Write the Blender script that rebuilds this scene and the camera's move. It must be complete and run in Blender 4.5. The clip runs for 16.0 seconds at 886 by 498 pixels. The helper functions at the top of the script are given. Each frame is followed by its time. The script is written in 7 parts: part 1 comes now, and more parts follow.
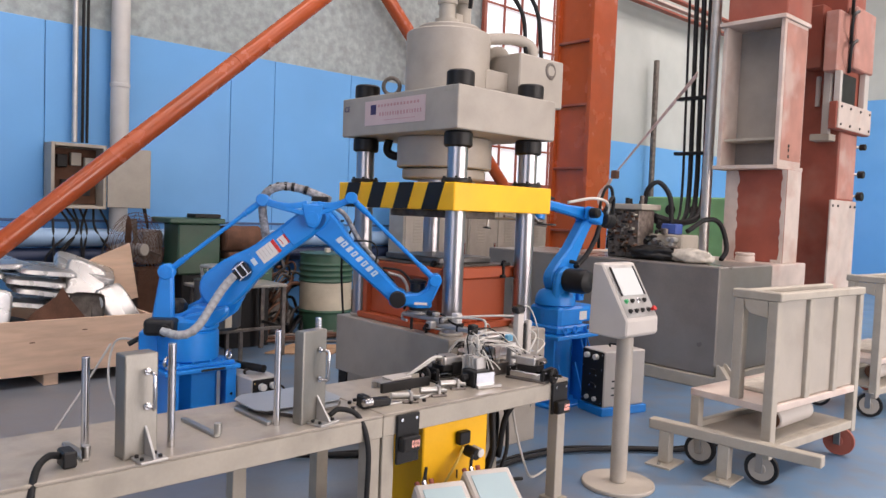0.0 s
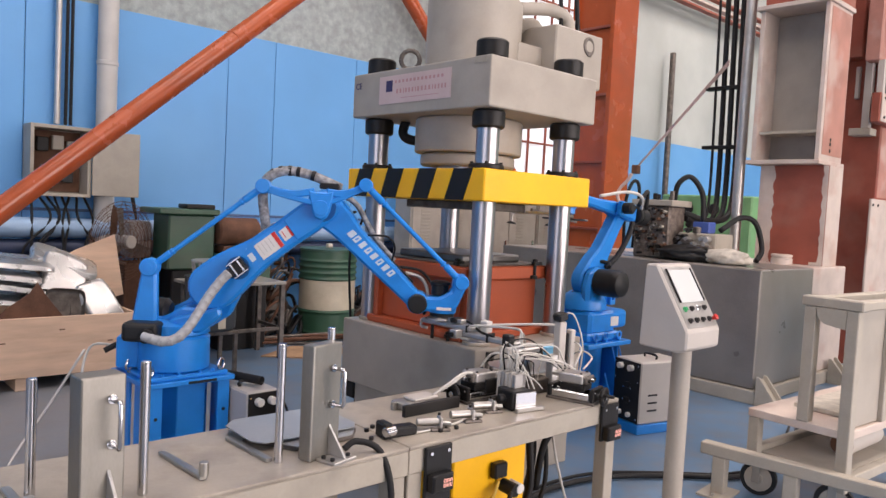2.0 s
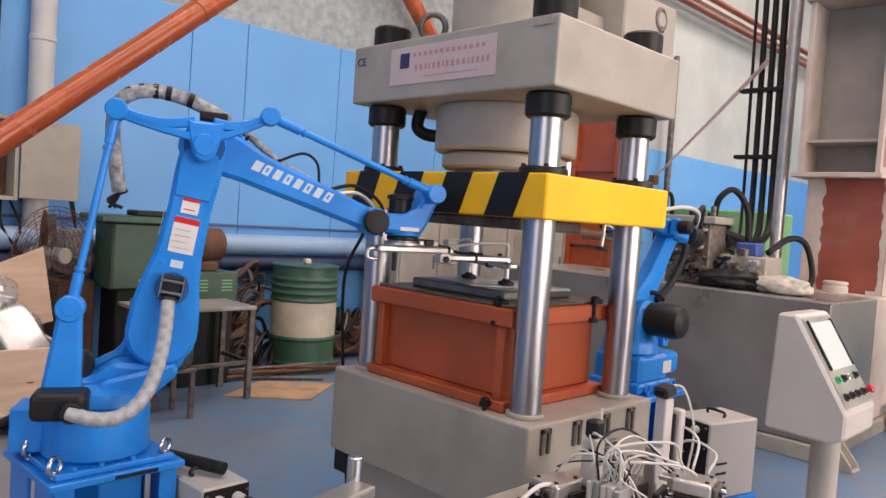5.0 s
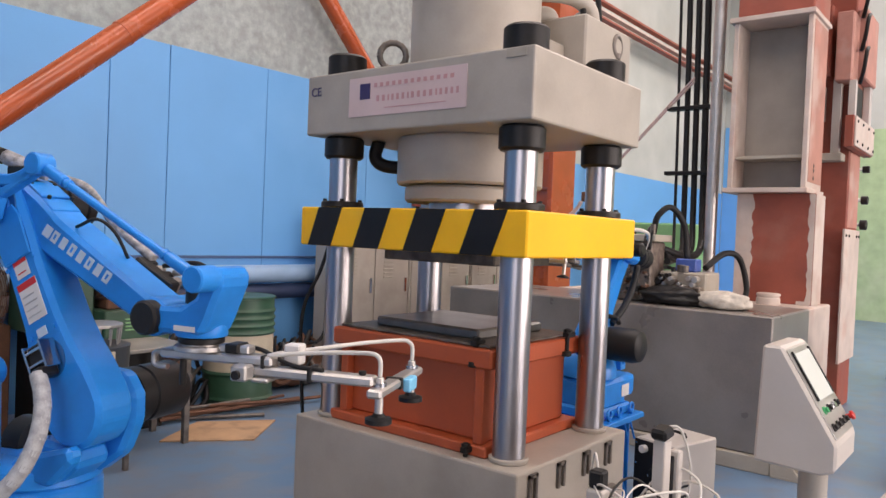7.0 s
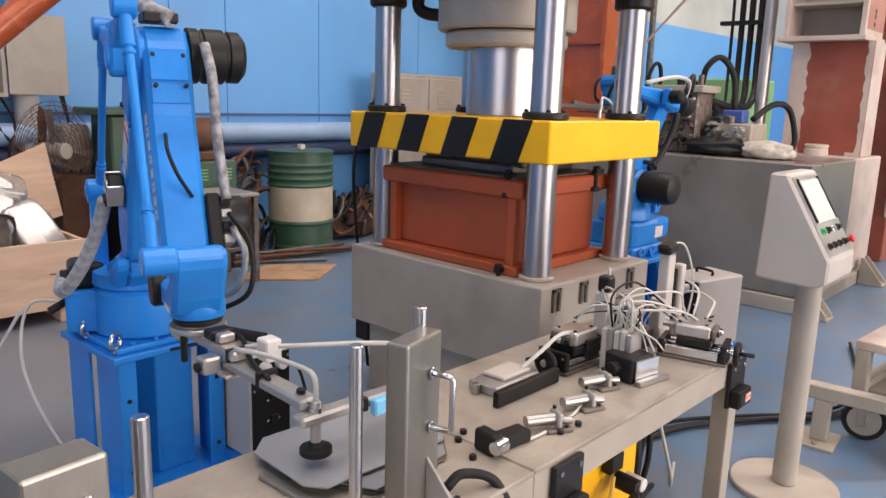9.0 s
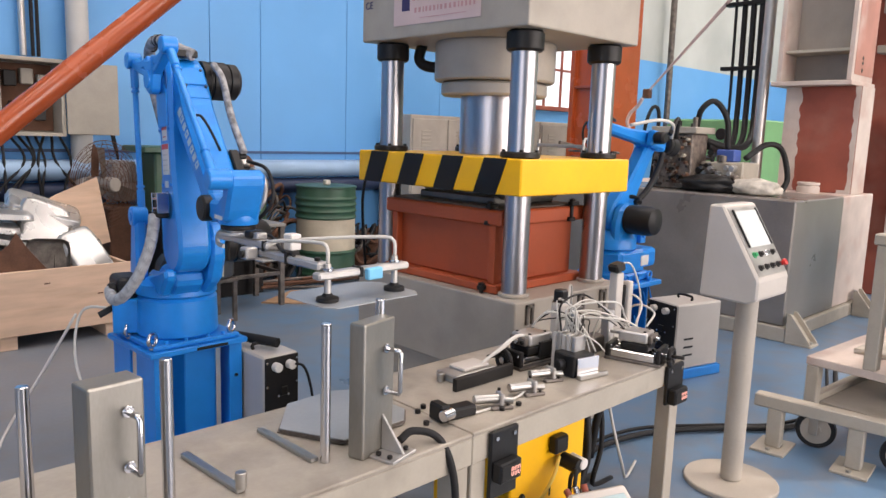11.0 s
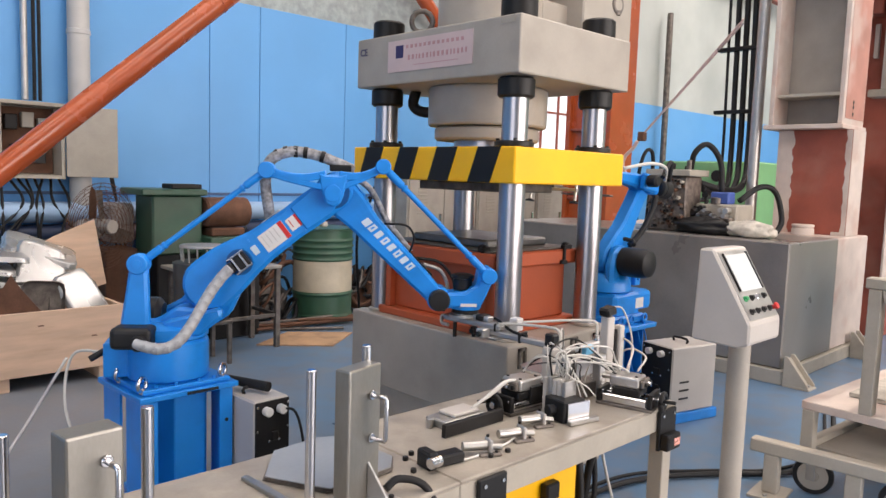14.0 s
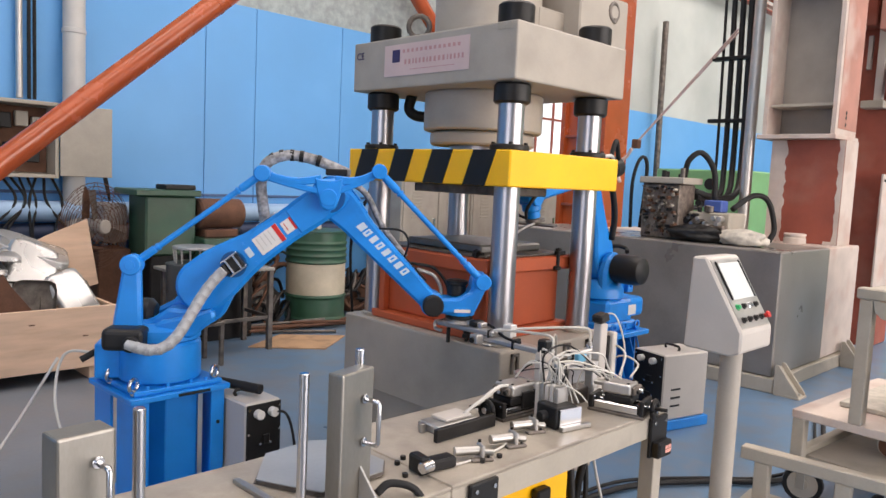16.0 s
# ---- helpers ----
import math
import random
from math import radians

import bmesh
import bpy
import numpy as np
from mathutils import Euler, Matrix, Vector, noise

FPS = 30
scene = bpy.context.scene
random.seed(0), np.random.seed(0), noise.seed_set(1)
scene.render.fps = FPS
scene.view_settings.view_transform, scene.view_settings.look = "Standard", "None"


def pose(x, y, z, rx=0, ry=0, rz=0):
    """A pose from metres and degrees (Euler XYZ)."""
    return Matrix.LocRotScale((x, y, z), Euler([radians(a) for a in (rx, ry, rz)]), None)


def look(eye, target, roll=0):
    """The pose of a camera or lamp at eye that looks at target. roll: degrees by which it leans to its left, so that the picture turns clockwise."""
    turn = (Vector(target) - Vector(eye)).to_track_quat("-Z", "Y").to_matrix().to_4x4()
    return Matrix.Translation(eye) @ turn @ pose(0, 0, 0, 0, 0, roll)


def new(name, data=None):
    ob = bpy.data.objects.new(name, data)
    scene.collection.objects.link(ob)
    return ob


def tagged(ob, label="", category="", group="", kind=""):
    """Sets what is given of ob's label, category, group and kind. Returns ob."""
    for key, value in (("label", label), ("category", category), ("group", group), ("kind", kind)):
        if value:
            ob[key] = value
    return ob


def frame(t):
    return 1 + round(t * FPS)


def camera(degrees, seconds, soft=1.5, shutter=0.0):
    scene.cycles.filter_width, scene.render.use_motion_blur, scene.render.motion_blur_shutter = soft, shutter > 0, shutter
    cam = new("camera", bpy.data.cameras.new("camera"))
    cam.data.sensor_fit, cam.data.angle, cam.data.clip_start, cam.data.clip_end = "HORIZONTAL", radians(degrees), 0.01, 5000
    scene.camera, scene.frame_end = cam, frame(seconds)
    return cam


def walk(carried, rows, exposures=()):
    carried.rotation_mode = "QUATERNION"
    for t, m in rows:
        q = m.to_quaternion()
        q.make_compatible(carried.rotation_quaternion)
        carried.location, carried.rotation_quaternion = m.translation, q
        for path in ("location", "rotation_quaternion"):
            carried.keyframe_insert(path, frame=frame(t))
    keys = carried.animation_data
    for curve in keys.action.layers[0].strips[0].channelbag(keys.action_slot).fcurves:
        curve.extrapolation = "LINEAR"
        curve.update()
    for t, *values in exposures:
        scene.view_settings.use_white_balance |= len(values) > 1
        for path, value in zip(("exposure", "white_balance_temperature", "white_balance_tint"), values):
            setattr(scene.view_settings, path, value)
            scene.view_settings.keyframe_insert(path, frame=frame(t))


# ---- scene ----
cam = camera(61.9, 16.0)
PATH = [
    (0, (-0.757, -0.959, 1.423), (0.585, 0.519, 1.316), 2.2),
    (0.5, (-0.731, -0.775, 1.426), (0.616, 0.7, 1.333), 2.3),
    (1, (-0.738, -0.659, 1.424), (0.63, 0.797, 1.339), 2.4),
    (1.5, (-0.647, -0.576, 1.403), (0.714, 0.888, 1.313), 2.5),
    (2, (-0.501, -0.458, 1.38), (0.849, 1.013, 1.267), 3.0),
    (2.5, (-0.417, -0.268, 1.38), (0.941, 1.194, 1.243), 3.5),
    (2.8, (-0.387, -0.134, 1.36), (1.064, 1.237, 1.24), 3.6),
    (3, (-0.328, -0.081, 1.388), (1.15, 1.259, 1.246), 3.8),
    (3.1, (-0.284, -0.027, 1.359), (1.206, 1.302, 1.236), 3.8),
    (3.5, (-0.133, 0.058, 1.391), (1.339, 1.404, 1.247), 3.2),
    (4, (-0.023, 0.225, 1.399), (1.418, 1.606, 1.267), 3.6),
    (6.3, (0.012, 0.675, 1.463), (1.427, 2.088, 1.425), 3.9),
    (6.5, (-0.012, 0.706, 1.505), (1.454, 2.066, 1.455), 3.3),
    (7, (-0.04, 0.715, 1.483), (1.521, 1.964, 1.442), 2.4),
    (7.3, (-0.069, 0.718, 1.49), (1.529, 1.902, 1.282), 2.4),
    (7.5, (-0.081, 0.726, 1.474), (1.509, 1.912, 1.215), 2.4),
    (8, (-0.086, 0.701, 1.393), (1.441, 1.93, 0.997), 2.8),
    (10.5, (-0.401, 0.027, 1.397), (0.969, 1.445, 1.065), 1.9),
    (11, (-0.395, -0.009, 1.413), (0.982, 1.409, 1.108), 1.9),
    (11.5, (-0.387, -0.025, 1.413), (0.99, 1.397, 1.127), 1.9),
    (12, (-0.382, -0.036, 1.415), (0.986, 1.396, 1.133), 1.7),
    (12.5, (-0.377, -0.049, 1.422), (0.99, 1.385, 1.154), 1.6),
    (13, (-0.379, -0.056, 1.432), (0.994, 1.38, 1.198), 1.5),
    (13.5, (-0.375, -0.045, 1.433), (1.001, 1.392, 1.231), 1.7),
    (14, (-0.375, -0.038, 1.431), (1.008, 1.392, 1.233), 1.9),
    (14.5, (-0.374, -0.037, 1.429), (1.013, 1.39, 1.233), 2.1),
    (15, (-0.374, -0.039, 1.43), (1.018, 1.384, 1.235), 2.4),
    (15.5, (-0.375, -0.043, 1.432), (1.02, 1.377, 1.241), 2.5),
    (16, (-0.38, -0.038, 1.433), (1.017, 1.381, 1.247), 2.7),
]
walk(cam, [(t, look(eye, target, roll)) for t, eye, target, roll in PATH],
     exposures=[(0.0, -0.06, 6700, 20), (4.0, 0.0, 6900, 22), (8.0, 0.04, 7000, 22), (10.3, 0.13, 6800, 18), (16.0, 0.12, 6750, 16)])

# ---- world and lights ----
world = bpy.data.worlds.new("world")
scene.world = world
world.use_nodes = True
wn = world.node_tree
sky = wn.nodes.new("ShaderNodeTexSky")
sky.sky_type, sky.sun_disc = 'NISHITA', False
sky.sun_elevation, sky.sun_rotation = radians(56), radians(132)
wn.nodes["Background"].inputs[1].default_value = 0.12
wn.links.new(sky.outputs[0], wn.nodes["Background"].inputs[0])


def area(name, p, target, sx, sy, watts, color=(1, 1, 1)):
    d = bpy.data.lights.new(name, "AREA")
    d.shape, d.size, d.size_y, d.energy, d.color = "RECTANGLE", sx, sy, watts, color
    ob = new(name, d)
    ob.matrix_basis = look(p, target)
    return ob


sun = bpy.data.lights.new("sun", "SUN")
sun.energy, sun.angle, sun.color = 1.5, radians(1.5), (1, 0.93, 0.82)
new("sun", sun).matrix_basis = look((8.05, -3.05, 8.2), (3.95, 0.65, 0))
# Added unseen fill lamps for daylight: three under the roof, one south, one west.
area("roof_fill_near", (1.0, -1.0, 8.1), (1.0, -1.0, 0), 7.6, 2.2, 270, (1, 0.93, 0.85))
area("roof_fill_mid", (4.0, 3.4, 8.1), (4.0, 3.4, 0), 14, 1.6, 400, (1, 0.93, 0.85))
area("roof_fill_far", (13.0, 0.5, 8.1), (13.0, 0.5, 0), 7, 6, 800, (1, 0.94, 0.88))
area("south_fill", (5.5, -7.9, 2.8), (5.0, 3.0, 1.2), 11, 5.2, 1100, (1, 0.93, 0.86))
# fill lamp added in front of the closed west wall
area("west_fill", (-6.9, 0.5, 2.6), (2.0, 2.5, 1.2), 8, 4.6, 250, (1, 0.94, 0.88))

# ---- materials ----


def surf(name, color, rough=0.5, metal=0.0, var=0.12, scale=5.0, bump=0.08, fine=90.0, stain=None, stain_amt=0.0, stain_scale=2.2,
         stretch=(1, 1, 1), rvar=0.15, coat=0.0, per=0.0, edge=(0.52, 0.72)):
    m = bpy.data.materials.new(name)
    m.use_nodes = True
    nt = m.node_tree
    N, L = nt.nodes, nt.links
    b = N["Principled BSDF"]
    tc = N.new("ShaderNodeTexCoord")
    mp = N.new("ShaderNodeMapping")
    mp.inputs["Scale"].default_value = stretch
    L.new(tc.outputs["Object"], mp.inputs[0])

    def noise_tex(s, detail=4.0):
        n = N.new("ShaderNodeTexNoise")
        n.inputs["Scale"].default_value, n.inputs["Detail"].default_value = s, detail
        L.new(mp.outputs[0], n.inputs["Vector"])
        return n
    big, small = noise_tex(scale), noise_tex(fine, 3.0)
    ramp = N.new("ShaderNodeMapRange")
    ramp.inputs["From Min"].default_value, ramp.inputs["From Max"].default_value = 0.3, 0.7
    ramp.inputs["To Min"].default_value, ramp.inputs["To Max"].default_value = 1 - var, 1 + var
    L.new(big.outputs["Fac"], ramp.inputs["Value"])
    r2 = N.new("ShaderNodeMapRange")
    r2.inputs["From Min"].default_value, r2.inputs["From Max"].default_value = 0.3, 0.7
    r2.inputs["To Min"].default_value, r2.inputs["To Max"].default_value = 1 - var * 0.22, 1 + var * 0.22
    L.new(small.outputs["Fac"], r2.inputs["Value"])
    mul = N.new("ShaderNodeMath")
    mul.operation = "MULTIPLY"
    L.new(ramp.outputs[0], mul.inputs[0])
    L.new(r2.outputs[0], mul.inputs[1])
    out = mul.outputs[0]
    if per:
        oi = N.new("ShaderNodeObjectInfo")
        r3 = N.new("ShaderNodeMapRange")
        r3.inputs["To Min"].default_value, r3.inputs["To Max"].default_value = 1 - per, 1 + per
        L.new(oi.outputs["Random"], r3.inputs["Value"])
        m3 = N.new("ShaderNodeMath")
        m3.operation = "MULTIPLY"
        L.new(out, m3.inputs[0])
        L.new(r3.outputs[0], m3.inputs[1])
        out = m3.outputs[0]
    vm = N.new("ShaderNodeVectorMath")
    vm.operation = "SCALE"
    vm.inputs[0].default_value = color
    L.new(out, vm.inputs["Scale"])
    col = vm.outputs[0]
    if stain:
        st = noise_tex(stain_scale, 6.0)
        sr = N.new("ShaderNodeMapRange")
        sr.inputs["From Min"].default_value, sr.inputs["From Max"].default_value = edge
        sr.inputs["To Max"].default_value = stain_amt
        L.new(st.outputs["Fac"], sr.inputs["Value"])
        mx = N.new("ShaderNodeMix")
        mx.data_type = "RGBA"
        mx.inputs["B"].default_value = (*stain, 1)
        for s in mx.inputs:
            if s.type == "RGBA" and s.name == "A":
                L.new(col, s)
            if s.type == "RGBA" and s.name == "B":
                s.default_value = (*stain, 1)
        L.new(sr.outputs[0], mx.inputs["Factor"])
        col = [o for o in mx.outputs if o.type == "RGBA"][0]
    L.new(col, b.inputs["Base Color"])
    rr = N.new("ShaderNodeMapRange")
    rr.inputs["To Min"].default_value, rr.inputs["To Max"].default_value = max(rough - rvar, 0.03), min(rough + rvar, 1)
    L.new(big.outputs["Fac"], rr.inputs["Value"])
    L.new(rr.outputs[0], b.inputs["Roughness"])
    b.inputs["Metallic"].default_value = metal
    b.inputs["Coat Weight"].default_value = coat
    if bump:
        bp = N.new("ShaderNodeBump")
        bp.inputs["Strength"].default_value, bp.inputs["Distance"].default_value = bump, 0.004
        L.new(small.outputs["Fac"], bp.inputs["Height"])
        L.new(bp.outputs[0], b.inputs["Normal"])
    return m


BEIGE = surf("beige_machine_paint", (0.385, 0.345, 0.295), 0.45, var=0.08, stain=(0.25, 0.215, 0.175), stain_amt=0.45, stain_scale=3.2)
BEIGE2 = surf("worn_beige_paint", (0.40, 0.36, 0.30), 0.5, var=0.1, stain=(0.2, 0.18, 0.15), stain_amt=0.5, stain_scale=5)
TABLE = surf("oily_table_steel", (0.345, 0.305, 0.255), 0.40, var=0.14, scale=9, stain=(0.19, 0.16, 0.13), stain_amt=0.6, stain_scale=6, rvar=0.2, edge=(0.5, 0.68))
PALE = surf("pale_box_paint", (0.52, 0.48, 0.44), 0.4, var=0.05)
CREAM = surf("cream_primer", (0.56, 0.47, 0.415), 0.6, var=0.12, stain=(0.42, 0.16, 0.1), stain_amt=0.35, stain_scale=4)
YELLOW = surf("yellow_paint", (0.95, 0.50, 0.003), 0.45, var=0.06, bump=0.03)
BLACK = surf("black_paint", (0.013, 0.012, 0.012), 0.45, var=0.3)
RUBBER = surf("black_rubber", (0.012, 0.012, 0.013), 0.55, var=0.3)
PLASTIC = surf("black_plastic", (0.013, 0.013, 0.014), 0.42, var=0.2)
STEEL = surf("ground_steel", (0.44, 0.43, 0.41), 0.36, 1.0, var=0.08, scale=3, stretch=(1, 1, 0.15), bump=0.03)
CHROME = surf("chromed_steel", (0.62, 0.62, 0.64), 0.16, 1.0, var=0.05, bump=0.0, rvar=0.05)
ALU = surf("aluminium", (0.52, 0.50, 0.48), 0.4, 0.8, var=0.1, scale=12)
DIRTY = surf("greasy_steel", (0.16, 0.14, 0.125), 0.5, 0.6, var=0.4, scale=14, bump=0.3)
DIE = surf("orange_primer", (0.44, 0.085, 0.028), 0.5, var=0.1, stain=(0.26, 0.06, 0.03), stain_amt=0.45, stain_scale=3)
ORANGE = surf("orange_gloss_paint", (0.44, 0.085, 0.024), 0.24, var=0.1, stain=(0.33, 0.09, 0.04), stain_amt=0.4, stain_scale=3)
OXIDE = surf("red_oxide_primer", (0.29, 0.072, 0.045), 0.6, var=0.15, stain=(0.36, 0.2, 0.15), stain_amt=0.4)
BLUE = surf("robot_blue_paint", (0.0, 0.225, 0.70), 0.36, var=0.08, bump=0.02, stain=(0.005, 0.14, 0.46), stain_amt=0.4, stain_scale=7)
COLUMN = surf("oiled_chrome_column", (0.41, 0.40, 0.42), 0.31, 1.0, var=0.12, scale=3, stretch=(1, 1, 0.2), bump=0.02, rvar=0.1)
WALLBLUE = surf("blue_wall_panel", (0.115, 0.365, 0.72), 0.5, var=0.05, scale=1.2, bump=0.03, stain=(0.17, 0.42, 0.74), stain_amt=0.5, stain_scale=0.6)
PLASTER = surf("mottled_grey_plaster", (0.32, 0.365, 0.365), 0.85, var=0.22, scale=11, fine=60, bump=0.3, stain=(0.26, 0.29, 0.29), stain_amt=0.75, stain_scale=9)
WHITEWALL = surf("white_washed_wall", (0.45, 0.475, 0.45), 0.8, var=0.14, scale=0.8, stain=(0.33, 0.37, 0.36), stain_amt=0.5, stain_scale=0.7)
FLOOR = surf("worn_blue_grey_floor", (0.20, 0.20, 0.205), 0.34, var=0.2, scale=1.1, fine=40, bump=0.05, stain=(0.15, 0.14, 0.13), stain_amt=0.8, stain_scale=1.7, rvar=0.16, edge=(0.45, 0.68))


def aisle_paint(m):
    """Blue floor paint along the aisle, scuffed off with a ragged edge round the machines."""
    nt = m.node_tree
    N, L = nt.nodes, nt.links
    b = N["Principled BSDF"]
    old = b.inputs["Base Color"].links[0].from_socket
    tc = N.new("ShaderNodeTexCoord")
    sep = N.new("ShaderNodeSeparateXYZ")
    L.new(tc.outputs["Object"], sep.inputs[0])
    wear = N.new("ShaderNodeTexNoise")
    wear.inputs["Scale"].default_value, wear.inputs["Detail"].default_value = 1.3, 7.0
    L.new(tc.outputs["Object"], wear.inputs["Vector"])
    mad = N.new("ShaderNodeMath")
    mad.operation = "MULTIPLY_ADD"
    mad.inputs[1].default_value = 3.2
    L.new(wear.outputs["Fac"], mad.inputs[0])
    L.new(sep.outputs["X"], mad.inputs[2])
    ramp = N.new("ShaderNodeMapRange")
    ramp.inputs["From Min"].default_value, ramp.inputs["From Max"].default_value = 3.0, 4.3
    ramp.inputs["To Min"].default_value, ramp.inputs["To Max"].default_value = 0.26, 0.95
    L.new(mad.outputs[0], ramp.inputs["Value"])
    scuff = N.new("ShaderNodeTexNoise")
    scuff.inputs["Scale"].default_value, scuff.inputs["Detail"].default_value = 5.5, 8.0
    L.new(tc.outputs["Object"], scuff.inputs["Vector"])
    r2 = N.new("ShaderNodeMapRange")
    r2.inputs["From Min"].default_value, r2.inputs["From Max"].default_value = 0.36, 0.56
    r2.inputs["To Min"].default_value, r2.inputs["To Max"].default_value = 0.5, 1.0
    L.new(scuff.outputs["Fac"], r2.inputs["Value"])
    mul = N.new("ShaderNodeMath")
    mul.operation = "MULTIPLY"
    L.new(ramp.outputs[0], mul.inputs[0])
    L.new(r2.outputs[0], mul.inputs[1])
    mx = N.new("ShaderNodeMix")
    mx.data_type = "RGBA"
    ab = [s for s in mx.inputs if s.type == "RGBA"]
    L.new(old, ab[0])
    ab[1].default_value = (0.11, 0.205, 0.33, 1)
    L.new(mul.outputs[0], mx.inputs["Factor"])
    L.new([o for o in mx.outputs if o.type == "RGBA"][0], b.inputs["Base Color"])


aisle_paint(FLOOR)
GREEN = surf("dark_green_paint", (0.028, 0.085, 0.05), 0.4, var=0.2, stain=(0.1, 0.1, 0.07), stain_amt=0.4)
LGREEN = surf("light_green_paint", (0.18, 0.40, 0.18), 0.5, var=0.1)
DRUMCREAM = surf("cream_band_paint", (0.5, 0.44, 0.33), 0.5, var=0.15, stain=(0.3, 0.25, 0.18), stain_amt=0.5)
PLY = surf("plywood", (0.67, 0.47, 0.335), 0.7, var=0.12, scale=3, stretch=(1, 1, 7), stain=(0.46, 0.29, 0.18), stain_amt=0.5)
CARD = surf("flattened_cardboard", (0.45, 0.28, 0.16), 0.8, var=0.12, stain=(0.2, 0.12, 0.08), stain_amt=0.7, stain_scale=6)
RUST = surf("rusty_steel", (0.14, 0.07, 0.045), 0.75, 0.2, var=0.3, scale=9, bump=0.3)
TRIM = surf("stamped_sheet", (0.52, 0.52, 0.51), 0.28, 0.65, var=0.1, scale=4, stain=(0.42, 0.41, 0.4), stain_amt=0.5, stain_scale=5, bump=0.02)
HOSEW = surf("white_hose", (0.56, 0.54, 0.50), 0.4, var=0.1)
WRAP = surf("grey_braided_sleeve", (0.26, 0.26, 0.27), 0.7, var=0.6, scale=40, bump=0.6)
SLEEVEW = surf("bound_pale_sleeve", (0.34, 0.35, 0.365), 0.6, var=0.3, scale=30, fine=160, bump=0.4)
RED = surf("red_plastic", (0.55, 0.02, 0.015), 0.35, var=0.1)
GREENB = surf("green_button", (0.02, 0.35, 0.12), 0.35, var=0.1)
CLOTH = surf("pale_cloth", (0.5, 0.46, 0.4), 0.9, var=0.2, scale=20, bump=0.5)
NAVY = surf("blue_steel_post", (0.05, 0.1, 0.35), 0.5, var=0.15)
WHITEINK = surf("white_ink", (0.5, 0.6, 0.7), 0.5, var=0.03)
PINKISH = surf("sticker_film", (0.62, 0.47, 0.45), 0.4, var=0.06, stain=(0.7, 0.58, 0.56), stain_amt=0.6)
STICKRED = surf("sticker_ink_red", (0.52, 0.27, 0.27), 0.5, var=0.1)
STICKNAVY = surf("sticker_ink_navy", (0.035, 0.025, 0.10), 0.5, var=0.1)
STICKWHITE = surf("label_white", (0.66, 0.64, 0.62), 0.45, var=0.05)
PIPEW = surf("white_pipe", (0.52, 0.51, 0.49), 0.4, var=0.06)
ROOF = surf("roof_sheet", (0.5, 0.5, 0.49), 0.7, var=0.1, scale=1)
ROPE = surf("faded_pink_strap", (0.62, 0.46, 0.42), 0.8, var=0.15)

for m in (BLACK, RUBBER, PLASTIC, DIRTY, RUST):
    m.node_tree.nodes["Principled BSDF"].inputs["Specular IOR Level"].default_value = 0.28


def glow(name, color, strength):
    m = bpy.data.materials.new(name)
    m.use_nodes = True
    b = m.node_tree.nodes["Principled BSDF"]
    b.inputs["Base Color"].default_value = (*color, 1)
    b.inputs["Emission Color"].default_value = (*color, 1)
    b.inputs["Emission Strength"].default_value = strength
    b.inputs["Roughness"].default_value = 0.2
    return m


SCREEN = glow("lit_display", (0.34, 0.44, 0.46), 0.16)
PANEL = glow("console_display", (0.56, 0.58, 0.57), 0.14)
DIGIT = glow("red_digits", (0.9, 0.42, 0.34), 0.9)
PANEGLOW = glow("daylight_behind_window", (0.80, 0.86, 0.90), 0.62)

# ---- mesh helpers ----


def V(*a):
    return Vector(a)


def join(bm, tmp, m=None):
    me = bpy.data.meshes.new("tmp")
    if m is not None:
        bmesh.ops.transform(tmp, matrix=m, verts=tmp.verts)
    tmp.to_mesh(me)
    tmp.free()
    bm.from_mesh(me)
    bpy.data.meshes.remove(me)
    return bm


def box(bm, x0, x1, y0, y1, z0, z1, bev=0.004, m=None, seg=1):
    t = bmesh.new()
    bmesh.ops.create_cube(t, size=1)
    for v in t.verts:
        v.co = V(x0 + (v.co.x + 0.5) * (x1 - x0), y0 + (v.co.y + 0.5) * (y1 - y0), z0 + (v.co.z + 0.5) * (z1 - z0))
    if bev:
        bmesh.ops.bevel(t, geom=t.edges[:], offset=min(bev, 0.45 * min(abs(x1 - x0), abs(y1 - y0), abs(z1 - z0))), segments=seg, affect='EDGES', profile=0.5)
    return join(bm, t, m)


def frame_to(p0, p1):
    d = V(*p1) - V(*p0)
    return Matrix.Translation(V(*p0)) @ d.to_track_quat("Z", "Y").to_matrix().to_4x4(), d.length


def lathe(bm, prof, seg=24, m=None, smooth=True):
    """A turned solid round z from (radius, height) pairs, closed at both ends."""
    t = bmesh.new()
    rings = []
    for r, z in prof:
        rings.append([t.verts.new((r * math.cos(2 * math.pi * i / seg), r * math.sin(2 * math.pi * i / seg), z)) for i in range(seg)])
    for a, b in zip(rings, rings[1:]):
        for i in range(seg):
            f = t.faces.new((a[i], a[(i + 1) % seg], b[(i + 1) % seg], b[i]))
            f.smooth = smooth
    t.faces.new(rings[0][::-1])
    t.faces.new(rings[-1])
    for k, ring in enumerate(rings):
        sharp = k in (0, len(rings) - 1)
        if not sharp:
            a = V(prof[k][0] - prof[k - 1][0], prof[k][1] - prof[k - 1][1])
            b = V(prof[k + 1][0] - prof[k][0], prof[k + 1][1] - prof[k][1])
            sharp = a.length > 0 and b.length > 0 and a.angle(b) > 0.6
        if sharp:
            for i in range(seg):
                e = t.edges.get((ring[i], ring[(i + 1) % seg]))
                if e:
                    e.smooth = False
    return join(bm, t, m)


